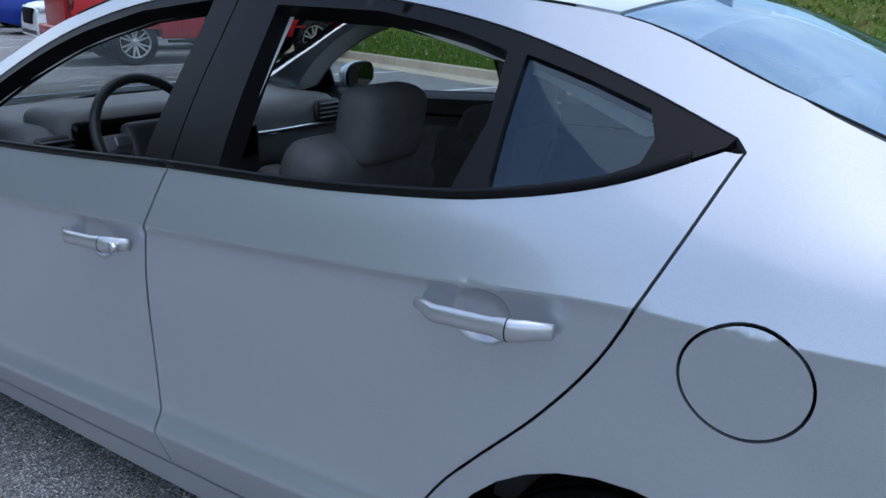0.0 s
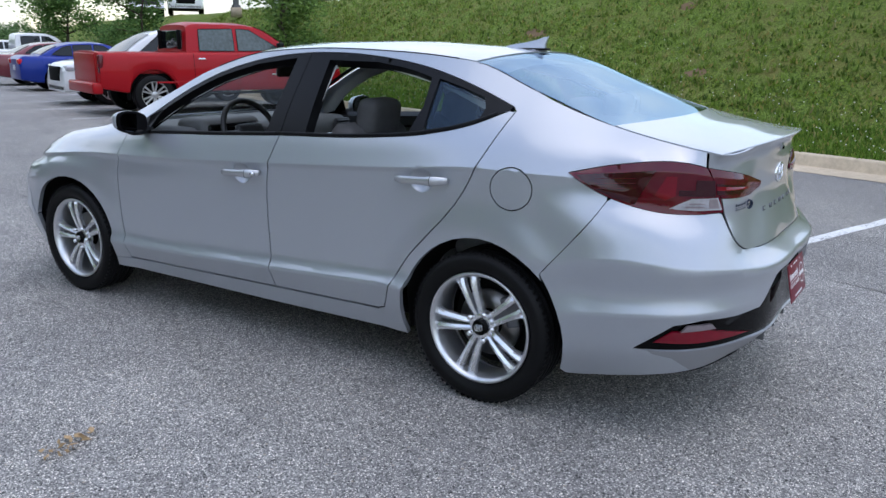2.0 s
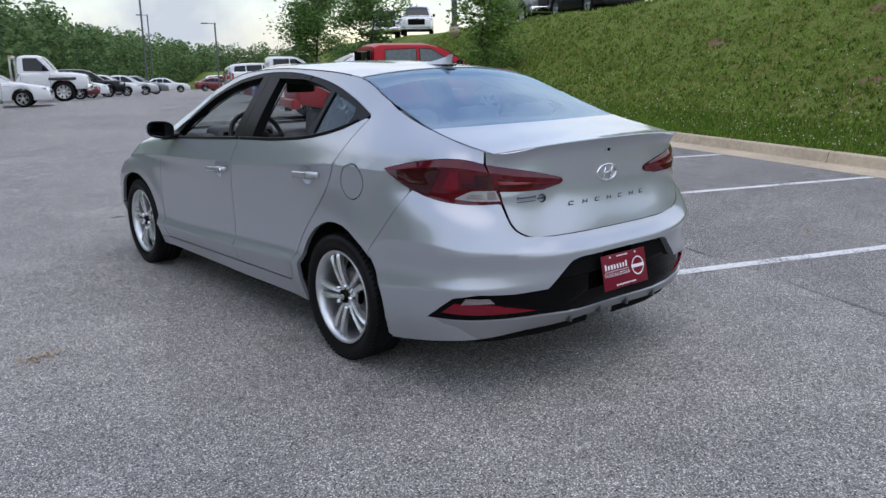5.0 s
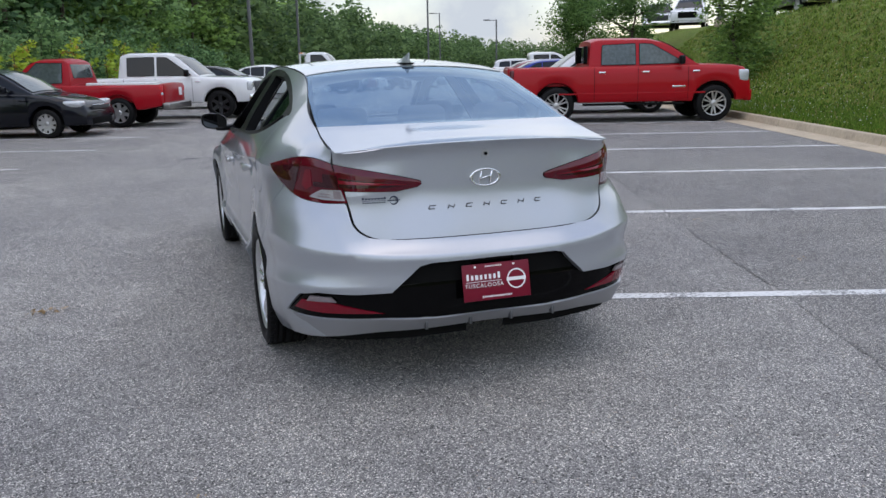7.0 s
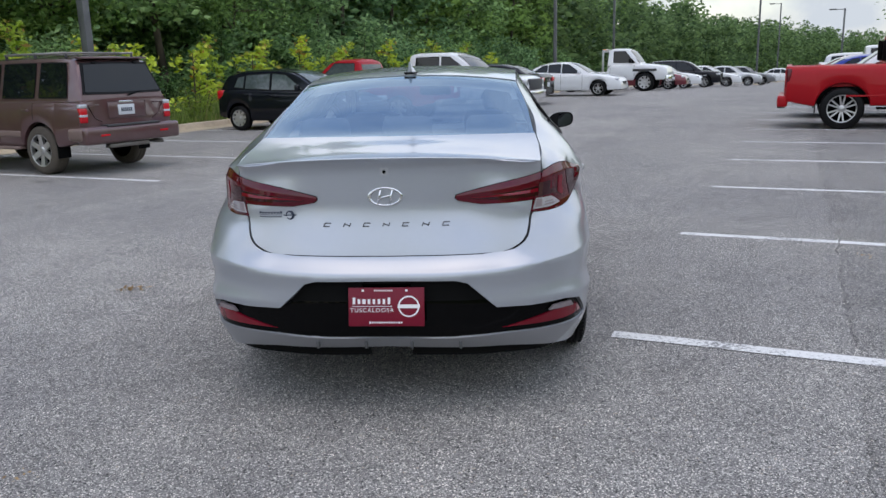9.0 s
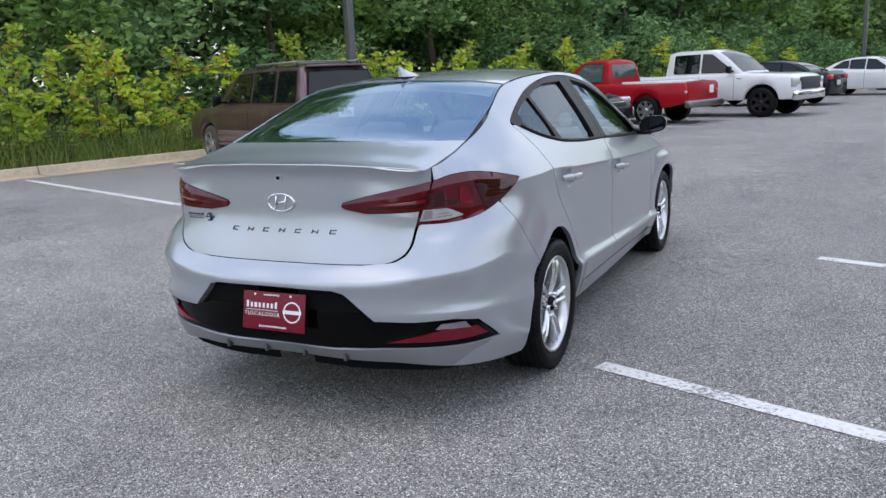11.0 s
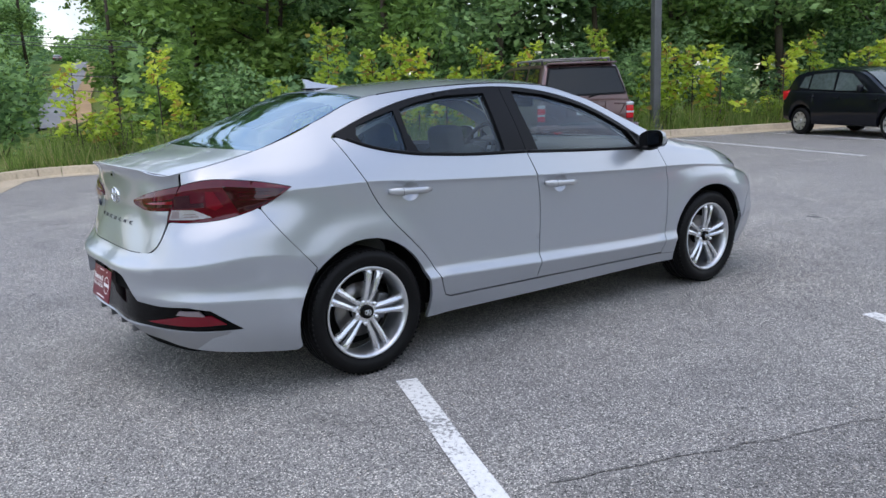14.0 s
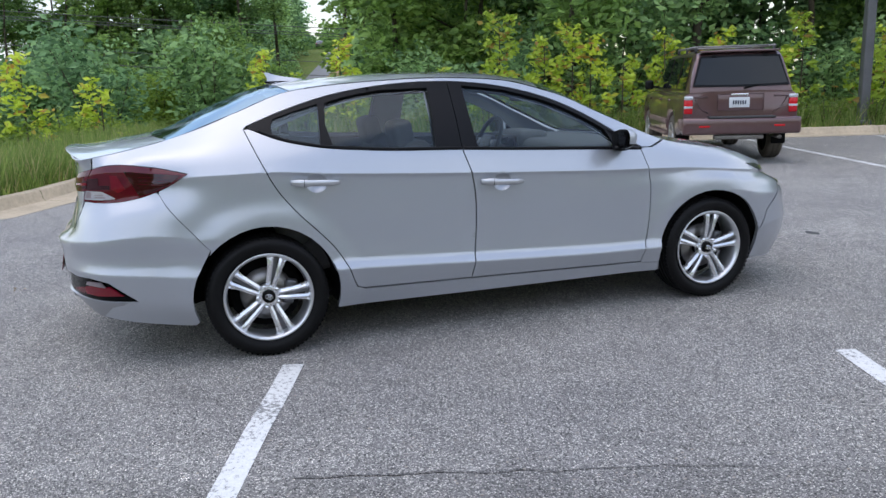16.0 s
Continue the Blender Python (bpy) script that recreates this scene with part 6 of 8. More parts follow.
rng = np.random.default_rng(5)
KINDS = [(10.5, 3.0, M_LEAF_DARK, .10), (12.5, 3.2, M_LEAF_DARK, .16), (9.0, 2.8, M_LEAF_MID, .05), (11.5, 3.0, M_LEAF_MID, .10), (13.5, 2.6, M_LEAF_DARK, .22)]
WOOD = [tree_thing("woodland_tree", "leafy deciduous tree in the wood edge", 10 + i, h, sp, 3400, .235, m, "woodland trees", bare=b, clump=.72) for i, (h, sp, m, b) in enumerate(KINDS)]
FINE = [tree_thing("woodland_tree", "tall leafy tree standing at the near wood edge", 10 + i, h, sp, 10500, .145, m, "near wood-edge trees", bare=b, clump=.56) for i, (h, sp, m, b) in enumerate(KINDS)]
LOW = [tree_thing("young_tree", "sunlit bushy young tree in the hollow", 40 + i, h, sp, 4200, .13, m, "young trees in the hollow", bare=.04, trunk_r=.07) for i, (h, sp, m) in enumerate([(4.6, 1.9, M_LEAF_MID), (5.6, 2.1, M_LEAF_MID), (3.8, 1.7, M_LEAF_LIME2)])]


def clear_of_road(u, v):
    """Leaves the sight line to the far road open."""
    p = lot(u, v)
    e = Vector((4.4, -1.6))
    d = Vector((p.x, p.y)) - e
    along = d.dot(ROAD_DIR)
    return along < 8 or abs(d.x * ROAD_DIR.y - d.y * ROAD_DIR.x) > 2.5 + along * .010


ROAD_DIR = Vector((-.979, .205)).normalized()
first = set()


def set_tree(u, v, scale=1.0, kinds=None):
    kinds = kinds or WOOD
    t = kinds[int(rng.integers(0, len(kinds)))]
    m = lot_pose(u, v, land(u, v) - .1, float(rng.uniform(0, 360)))
    if t in first:
        t = copy_thing(t, m)
    first.add(t)
    t.matrix_basis = m
    t.scale = (scale,) * 3


for row, (u0, gap, sc) in enumerate([(-19.5, 3.1, .98), (-23.5, 3.3, 1.18), (-29, 4.4, 1.3)]):
    v = -1.0 if row == 0 else 1.5
    while v < 96:
        u = u0 + rng.uniform(-1.2, 1.2) - (3.0 if v < 3 and row == 0 else 0)
        if clear_of_road(u, v) and not (row == 2 and v > 90):
            far = smooth_step(40, 120, v)
            set_tree(u, v, sc * rng.uniform(.85, 1.15) * (1 - .25 * far), FINE if row < 2 and v < 27 else WOOD)
        v += gap * rng.uniform(.75, 1.25) * (1 + .5 * smooth_step(45, 120, v))
silk = tree_thing("silk_tree", "wide pale green silk tree leaning out of the wood edge", 150, 5.4, 3.3, 9000, .085, M_LEAF_MID, bare=.30, trunk_r=.10, clump=.75)
silk.matrix_basis = lot_pose(-17.6, 19.6, land(-17.6, 19.6))
# the hollow beyond the corner: young bright trees, older ones far behind
for k in range(46):
    u, v = -27 - rng.uniform(0, 15), 0.5 - rng.uniform(0, 28)
    if clear_of_road(u, v):
        set_tree(u, v, rng.uniform(.50, .85), LOW)
for k in range(14):
    u, v = -44 - rng.uniform(0, 8), 6 - k * 3.2 + rng.uniform(-1, 1)
    if clear_of_road(u, v):
        set_tree(u, v, rng.uniform(.75, 1.0))
PINES = [tree_thing("pine_tree", "tall pine with a bare trunk behind the hollow", 140 + i, h, 2.3, 3600, .17, M_LEAF_PINE, "pines behind the hollow", bare=.32, trunk_r=.17, clump=.62) for i, h in enumerate((15.5, 17.5))]
for u0, v0, gap in ((-46.5, 6.0, 1.9), (-52, 7.0, 2.2)):
    for k in range(18):
        u, v = u0 + rng.uniform(-1.5, 1.5), v0 - k * gap + rng.uniform(-.5, .5)
        if abs(v + 8.0 + (u + 48) * .12) > 2.2:
            set_tree(u, v, rng.uniform(.85, 1.1), PINES)

# shrubs under the wood edge
def shrub_thing(name, label, seed, height, spread, leaves, size, mat, group):
    rg = np.random.default_rng(seed)
    bm, cl = bmesh.new(), []
    for i in range(9):
        k = rg.uniform(0, 2 * math.pi)
        tip = Vector((math.cos(k) * spread * rg.uniform(.1, .9), math.sin(k) * spread * rg.uniform(.1, .9), height * rg.uniform(.4, 1.0)))
        limb(bm, (tip.x * .15, tip.y * .15, -.1), tip, .022, .008, 5)
        for f in (.35, .6, .85, 1.0):
            c = np.array(tip) * np.array([1, 1, f]) * np.array([.3 + .7 * f, .3 + .7 * f, 1])
            cl.append(c + rg.normal(size=(leaves // 36, 3)) * np.array([.30, .30, .20]) * spread * .55)
    v, f = leaf_quads(np.vstack(cl), size, rg)
    t = tagged(new(name), label, "shrub", group)
    part("branching", bm, M_BARK, t)
    part("foliage", mesh_of("foliage", v, f, mat, False), mat, t)
    return t


def scatter(first_thing, spots):
    for i, (m, s) in enumerate(spots):
        ob = first_thing if i == 0 else copy_thing(first_thing, m)
        if i == 0:
            ob.matrix_basis = m
        ob.scale = (s,) * 3


def spot(u, v, s=1.0):
    return lot_pose(u, v, land(u, v) - .03, float(rng.uniform(0, 360))), s


dark = [shrub_thing("shrub", "dense dark green shrub below the wood edge", 50 + i, 2.4, 1.5, 2000, .105, M_LEAF_DARK, "wood-edge shrubs") for i in range(2)]
for i in range(2):
    scatter(dark[i], [spot(-16.9 - rng.uniform(0, 2.0), -14 + k * 3.1 + i * 1.5 + rng.uniform(-.6, .6), rng.uniform(.8, 1.35)) for k in range(38) if clear_of_road(-17.8, -14 + k * 3.1 + i * 1.5)])


def sapling_thing(seed, height):
    """A young lime-green tree: one wand with tiers of pale leaves."""
    rg = np.random.default_rng(seed)
    bm, cl = bmesh.new(), []
    limb(bm, (0, 0, -.1), (.05, .03, height), .025, .008, 6)
    k = int(height * 7)
    for i in range(k):
        z = height * (.18 + .82 * (i + .5) / k)
        a = rg.uniform(0, 6.28)
        reach = .12 + .34 * (1 - (z / height)) + rg.uniform(0, .16)
        tip = Vector((math.cos(a) * reach, math.sin(a) * reach, z + .12))
        limb(bm, (.03, .02, z - .05), tip, .008, .004, 4)
        cl.append(np.array(tip) + rg.normal(size=(24, 3)) * np.array([.10, .10, .08]))
    v, f = leaf_quads(np.vstack(cl), .10, rg)
    t = tagged(new("sapling"), "young tree with bright yellow-green leaves", "sapling", "saplings along the kerb")
    part("stem", bm, M_BARK, t)
    part("foliage", mesh_of("foliage", v, f, M_LEAF_LIME, False), M_LEAF_LIME, t)
    return t


saps = [sapling_thing(70 + i, h) for i, h in enumerate((2.6, 2.1, 1.55))]
SPOTS_TALL = [(-14.5, 1.97, 1.0), (-14.5, 3.55, 0.9), (-15.2, 9.0, 0.95), (-14.9, -1.6, 0.85)]
SPOTS_MIDDLE = [(-14.6, 3.0, 0.95), (-14.4, 3.95, 0.95), (-15.3, 5.9, 1.0), (-15.0, 10.9, 1.0), (-14.8, 11.4, 0.9), (-15.4, 15.6, 1.05), (-15.0, 18.0, 1.0), (-15.2, 20.4, 1.1), (-14.9, 23.2, 1.0), (-15.1, 26.6, 1.1), (-15.0, 31.0, 1.1), (-15.2, 36.0, 1.1), (-14.6, -3.3, 0.9), (-15.5, 7.3, 1.0), (-10.2, -6.6, 0.85)]
SPOTS_SHORT = [(-14.3, 0.7, 0.9), (-14.4, 2.3, 0.9), (-14.8, 4.8, 1.0), (-14.5, 8.1, 1.0), (-14.7, 10.2, 1.1), (-14.5, 12.0, 1.2), (-14.9, 14.2, 1.2), (-14.8, 17.1, 1.2), (-15.0, 22.0, 1.2), (-14.6, 28.5, 1.2), (-14.9, 33.6, 1.2), (-14.7, 39.0, 1.2), (-14.4, -2.4, 0.9), (-12.2, -6.0, 0.9), (-8.6, -6.4, 0.8)]
places = {0: SPOTS_TALL, 1: SPOTS_MIDDLE, 2: SPOTS_SHORT}
for i, ps in places.items():
    scatter(saps[i], [spot(u + rng.uniform(-.15, .15), v, s) for u, v, s in ps])

low = shrub_thing("shrub", "low fresh green bush among the weeds", 90, 1.15, .95, 1300, .065, M_LEAF_LIME2, "low bushes along the kerb")
scatter(low, [spot(-14.7 - rng.uniform(0, 1.3), v, rng.uniform(.45, .95)) for v in (-2.6, .3, 4.4, 6.6, 8.4, 10.6, 12.5, 14.8, 16.4, 18.8, 21.2, 24.4, 27.4, 29.6, 32.2, 34.8, 37.5, 41, 44, 47, 51)] +
        [spot(u, -6.3 - rng.uniform(0, 1.2), .8) for u in (-13, -11.5, -9.6, -8.0, -6.8)])
herb = shrub_thing("herb", "leafy waist-high herb growing in the weeds", 95, .85, .5, 420, .055, M_LEAF_LIME2, "herbs along the kerb")
scatter(herb, [spot(-14.0 - abs(rng.normal()) * .7, -4 + k * .62 + rng.uniform(-.3, .3), rng.uniform(.5, 1.15)) for k in range(64)])


def blades(name, label, spots, height, width, mat, seed, per=5):
    """Tufts of grass blades standing on the earth, as one object."""
    rg = np.random.default_rng(seed)
    v, f = [], []
    for u, w in spots:
        z = land(u, w)
        for _ in range(per):
            du, dv = rg.normal(size=2) * .05
            p = lot(u + du, w + dv, z - .02)
            a = rg.uniform(0, 6.28)
            h = height * rg.uniform(.45, 1.2)
            lean = rg.normal(size=2) * max(h * .28, .03)
            cx, cy = math.cos(a) * width, math.sin(a) * width
            i = len(v)
            v += [(p.x - cx, p.y - cy, p.z), (p.x + cx, p.y + cy, p.z), (p.x + lean[0], p.y + lean[1], p.z + h)]
            f.append((i, i + 1, i + 2))
    ob = new(name, mesh_of(name, v, f, mat, False))
    return tagged(ob, label, "grass", kind="stuff")


weeds = [(-13.75 - abs(rng.normal()) * 1.1, rng.uniform(-4.5, 48)) for _ in range(5600)] + [(rng.uniform(-13.5, -5.6), -4.85 - abs(rng.normal()) * .9) for _ in range(2000)]
blades("weeds", "tall unmown weeds and grass behind the kerb", weeds, .62, .010, M_WEED, 3)
short = [(-13.72 - rng.uniform(0, .7), rng.uniform(-4, 48)) for _ in range(2600)] + [(rng.uniform(-13.5, -5.4), -4.75 - rng.uniform(0, .5)) for _ in range(900)]
blades("verge_grass", "short grass along the kerb top", short, .22, .010, M_WEED, 4)
bank = [(6.2 + rng.beta(1.0, 2.2) * 6.4, rng.uniform(-6, 34)) for _ in range(21000)]
blades("bank_turf", "coarse mown turf on the bank", bank, .075, .026, M_TURF_BLADE, 6)
clumps = [(6.6 + rng.uniform(0, 6.2), rng.uniform(-5, 34)) for _ in range(2600)]
blades("bank_weeds", "yellow-green weed clumps scattered over the bank", clumps, .13, .022, leaf_material("bank_weed_leaves", (0.10, 0.17, 0.03), (0.34, 0.45, 0.09), (0.42, 0.36, 0.16)), 16, 9)
M_EARTH = plain("bare_earth", (0.15, 0.095, 0.05), .95, vary=.35, scale=9, bump=.5)
for u, w, r in ((8.6, 5.8, .42), (9.6, 11.0, .5), (8.0, 14.6, .30), (10.4, 7.4, .35)):
    q = [(u + r * .55 * math.cos(k) * rng.uniform(.6, 1.2), w + r * math.sin(k) * rng.uniform(.6, 1.2)) for k in np.linspace(0, 6.28, 19)[:-1]]
    mid = lot(u, w, land(u, w) + .012)
    me = mesh_of("bare_earth", [mid] + [lot(a, b, land(a, b) - .01) for a, b in q], [(0, i + 1, (i + 1) % len(q) + 1) for i in range(len(q))], M_EARTH)
    tagged(new("bare_earth", me), "worn patch of reddish bare earth in the turf", "earth", "bare patches", "structure")
near_bank = [(6.17 + rng.uniform(0, 1.3), rng.uniform(-3, 22)) for _ in range(5200)]
blades("bank_foot_grass", "lusher green grass along the foot of the bank", near_bank, .11, .011, leaf_material("lush_blades", (0.055, 0.12, 0.018), (0.15, 0.28, 0.04)), 7)
v, f = [], []
for _ in range(900):
    u, w = 6.25 + rng.beta(1.0, 1.6) * 3.6, rng.uniform(-3, 24)
    p = lot(u, w, land(u, w) + rng.uniform(.06, .12))
    i, s = len(v), .011
    v += [(p.x - s, p.y, p.z), (p.x, p.y - s, p.z), (p.x + s, p.y, p.z), (p.x, p.y + s, p.z), (p.x, p.y, p.z + s), (p.x, p.y, p.z - s)]
    f += [(i, i + 1, i + 4), (i + 1, i + 2, i + 4), (i + 2, i + 3, i + 4), (i + 3, i, i + 4), (i + 1, i, i + 5), (i + 2, i + 1, i + 5), (i + 3, i + 2, i + 5), (i, i + 3, i + 5)]
tagged(new("clover_flowers", mesh_of("clover_flowers", v, f, M_CLOVER, False)), "small white clover heads in the turf", "flowers", kind="stuff")

# trees at the bank
t1 = tree_thing("ornamental_tree", "feathery conical green tree at the foot of the bank", 31, 6.6, 2.35, 15000, .115, M_LEAF_PINE, "bank trees", bare=.08, conical=True, trunk_r=.12)
t1.matrix_basis = lot_pose(8.0, 48.5, land(8.0, 48.5))
t2 = tree_thing("ornamental_tree", "open feathery tree with thin limbs on the bank", 32, 5.6, 1.75, 11000, .10, M_LEAF_PINE, "bank trees", bare=.06, conical=True, trunk_r=.10)
t2.matrix_basis = lot_pose(8.0, 34.8, land(8.0, 34.8))
t3 = tree_thing("ornamental_tree", "low bushy tree leaning over the bank", 33, 3.7, 1.3, 6500, .085, M_LEAF_PINE, "bank trees", bare=.04, trunk_r=.08)
t3.matrix_basis = lot_pose(8.0, 20.6, land(8.0, 20.6))

# the far wood beyond the rows, too deep to count
def far_wood(name, label, path, tall0, tall1, count, size, mat, seed, gap=2.6, depth=2.2):
    """Crowns of many trees standing side by side along a path; each is a heap of leafy lumps over low growth."""
    rg = np.random.default_rng(seed)
    pts = dense(path, gap, False)
    n = len(pts)
    mid = pts + rg.normal(size=(n, 2)) * depth
    tall = np.linspace(tall0, tall1, n) * rg.uniform(.70, 1.12, n)
    wide = tall * rg.uniform(.17, .25, n)
    lumps = 16
    d = rg.normal(size=(n, lumps, 3))
    d /= np.linalg.norm(d, axis=2)[:, :, None]
    mids = np.empty((n, lumps, 3))
    mids[:, :, :2] = mid[:, None] + d[:, :, :2] * wide[:, None, None] * .85
    mids[:, :, 2] = tall[:, None] * (.50 + .38 * d[:, :, 2])
    big = wide[:, None] * rg.uniform(.38, .62, (n, lumps))
    i, j = rg.integers(0, n, count), rg.integers(0, lumps, count)
    e = rg.normal(size=(count, 3))
    e /= np.linalg.norm(e, axis=1)[:, None]
    c = mids[i, j] + e * (big[i, j] * rg.uniform(.75, 1.05, count))[:, None]
    low = rg.uniform(size=count) < .22
    c[low, 2] = rg.uniform(0, .45, low.sum()) * tall[i][low]
    v, f = leaf_quads(c, size, rg)
    w = np.array([tuple(lot(*p)) for p in v])
    tagged(new(name, mesh_of(name, w, f, mat, False)), label, "woods", kind="stuff")


far_wood("far_woods", "unbroken far green wood behind the parked rows", [(-23, 42), (-17, 75), (-11, 110), (-1, 180), (21, 260), (60, 300)], 10.5, 10.5, 76000, .38, M_LEAF_FAR, 61, 2.1, 1.6)
far_wood("far_ridge_woods", "bumpy far tree line over the parked rows", [(-30, 60), (-20, 110), (-8, 180), (12, 255), (50, 300), (110, 300)], 12.5, 11.0, 70000, .46, M_LEAF_FAR, 64, 2.4)
# Never in view: a tree belt added behind to darken what the paint reflects.
far_wood("rear_woods", "unseen belt of trees added behind the bays to darken reflections", [(-60, -62), (-10, -75), (20, -75), (70, -62)], 6.0, 6.0, 20000, .50, M_LEAF_FAR, 63)
far_wood("mid_woods", "dense undergrowth inside the wood edge", [(-27, 2), (-26, 20), (-26, 60)], 9.5, 9.5, 26000, .30, M_LEAF_DARK, 62, 2.0)


def road_wood(side_, seed):
    """Deep wood on one flank of the climbing far road."""
    rg = np.random.default_rng(seed)
    n = 26000
    d = rg.uniform(48, 230, n)
    rise = np.interp(d, (48, 62, 75, 100, 130, 160, 195, 230), (-2.6, -2.0, -.6, 1.0, 4.0, 7.0, 9.0, 10.5))
    top = 7.5 + 2.2 * np.sin(d * .23 + seed) * np.sin(d * .61)
    out_ = 5.0 + d * .022 + np.abs(rg.normal(size=n)) * 5.5
    e = np.array([4.46, -1.58])
    r, q = np.array(ROAD_DIR), np.array([-ROAD_DIR.y, ROAD_DIR.x]) * side_
    xy = e + r * d[:, None] + q * out_[:, None]
    c = np.column_stack([xy, rise + rg.beta(1.2, 1.0, n) * top])
    v_, f_ = leaf_quads(c, .55, rg)
    tagged(new("road_woods", mesh_of("road_woods", v_, f_, M_LEAF_DARK, False)), "deep green wood flanking the far road", "woods", kind="stuff")


def hill_wood():
    """The wooded hill that closes the far road's end."""
    rg = np.random.default_rng(77)
    n = 14000
    d, s_ = rg.uniform(212, 262, n), rg.normal(size=n) * 30
    e = np.array([4.46, -1.58])
    xy = e + np.array(ROAD_DIR) * d[:, None] + np.array([-ROAD_DIR.y, ROAD_DIR.x]) * s_[:, None]
    c = np.column_stack([xy, 7.0 + rg.beta(1.2, 1.0, n) * (9.0 + 2.5 * np.sin(s_ * .31) * np.sin(s_ * .77 + 1))])
    v_, f_ = leaf_quads(c, .85, rg)
    tagged(new("hill_woods", mesh_of("hill_woods", v_, f_, M_LEAF_MID, False)), "green wood on the far hill", "woods", kind="stuff")


hill_wood()
road_wood(1, 71)
road_wood(-1, 72)
for d in range(52, 210, 7):
    for s in (1, -1):
        c = Vector((4.46, -1.58)) + ROAD_DIR * d + Vector((-ROAD_DIR.y, ROAD_DIR.x)) * s * (4.2 + d * .015 + float(rng.uniform(0, 3)))
        q = LOT.inverted() @ Vector((c.x, c.y, 0))
        i = int(rng.integers(0, len(WOOD)))
        ob = copy_thing(WOOD[i], lot_pose(q.x, q.y, land(q.x, q.y) - .2, float(rng.uniform(0, 360))))
        ob.scale = (.82 + .85 * smooth_step(55, 170, d),) * 3


# ---- fittings of the silver saloon ----
def skin(side, a, z, off=0.0):
    return Vector(flank([side * (a - AR)], [z], off)[0])


doors_by_side = {}
for ob in saloon.children:
    if ob.name.split(".")[0] in ("front_door", "rear_door"):
        doors_by_side[(ob.name.split(".")[0], 1 if sum(v.co.x for v in ob.data.vertices) > 0 else -1)] = ob
for side in (1, -1):
    for nm, a0, a1, z0, z1 in (("rear_door", .405, .150, .8835, .8955), ("front_door", 1.437, 1.185, .818, .832)):
        rows = []
        for i in range(15):
            t = i / 14
            a, z = a0 + (a1 - a0) * t, z0 + (z1 - z0) * t
            lift = .008 + .030 * min(1, math.sin(math.pi * min(max(t, .02), .98)) * 1.6)
            c = skin(side, a0 + .02, z0).lerp(skin(side, a1 - .02, z1), t) + Vector((0, a - (a0 + .02 + (a1 - a0 - .04) * t), 0)) + Vector((side * (lift + .004), 0, 0))
            out = (skin(side, a, z, .05) - skin(side, a, z, 0)).normalized()
            fat = .55 + .45 * min(1, math.sin(math.pi * min(max(t, .03), .97)) * 2.2) + (.18 if t > .68 else 0)
            rows.append(ring(c, out, Vector((0, 0, 1)), .0160 * fat, .0105 * fat, 16))
        door = doors_by_side[(nm, side)]
        handle = part("door_handle", sweep(rows), M_HANDLE, door, "silver grip handle")
        tt = .72
        a, z = a0 + (a1 - a0) * tt, z0 + (z1 - z0) * tt
        mid = skin(side, a0 + .02, z0).lerp(skin(side, a1 - .02, z1), tt) + Vector((side * .042, 0, 0))
        rows = [ring(mid + Vector((0, d, 0)), Vector((side, 0, 0)), Vector((0, 0, 1)), .0194, .0126, 16) for d in (-.0012, .0012)]
        part("handle_seam", sweep(rows), M_DARK, handle)
        if nm == "front_door" and side == -1:
            tt = .87
            a, z = a0 + (a1 - a0) * tt, z0 + (z1 - z0) * tt
            c = skin(side, a0 + .02, z0).lerp(skin(side, a1 - .02, z1), tt) + Vector((side * .036, 0, 0))
            part("key_lock", rod_bm(c, c + Vector((-.012, 0, 0)), .011, 20), M_CHROME, handle, "round chrome key lock")
    # weather strip along the belt
    for nm, line in (("front_door", BELT_F), ("rear_door", BELT_R)):
        pts = dense(line, .04, False)[:None if nm == "front_door" else -2]
        rows = [ring(skin(side, a, z + .006, .003), Vector((side, 0, 0)), Vector((0, 0, 1)), .0095, .006, 8) for a, z in pts]
        part("belt_strip", sweep(rows), M_BLACK_TRIM, doors_by_side[(nm, side)], "black belt strip")
    # mirror
    bm = bmesh.new()
    bmesh.ops.create_uvsphere(bm, u_segments=24, v_segments=14, radius=1.0)
    for v in bm.verts:
        x, y, z = v.co
        y = y if y > 0 else y * .18
        sx = abs(x) ** .75 * (1 if x > 0 else -1)
        sz = abs(z) ** .75 * (1 if z > 0 else -1)
        v.co = (side * (.922 + .090 * sx), 2.035 + .072 * y, 1.020 + .056 * sz + .010 * x)
    bmesh.ops.recalc_face_normals(bm, faces=bm.faces)
    mirror = part("door_mirror", bm, M_PIANO, saloon, "black door mirror with a silver cap")
    cap = bmesh.new()
    bmesh.ops.create_uvsphere(cap, u_segments=24, v_segments=14, radius=1.0)
    bmesh.ops.delete(cap, geom=[v for v in cap.verts if v.co.y < -.30 or v.co.z < -.5], context="VERTS")
    for v in cap.verts:
        x, y, z = v.co
        y = y if y > 0 else y * .18
        v.co = (side * (.922 + .0925 * abs(x) ** .75 * (1 if x > 0 else -1)), 2.035 + .0745 * y, 1.020 + .058 * abs(z) ** .75 * (1 if z > 0 else -1) + .010 * x)
    bmesh.ops.recalc_face_normals(cap, faces=cap.faces)
    part("mirror_cap", cap, M_SILVER, mirror, "silver mirror cap")
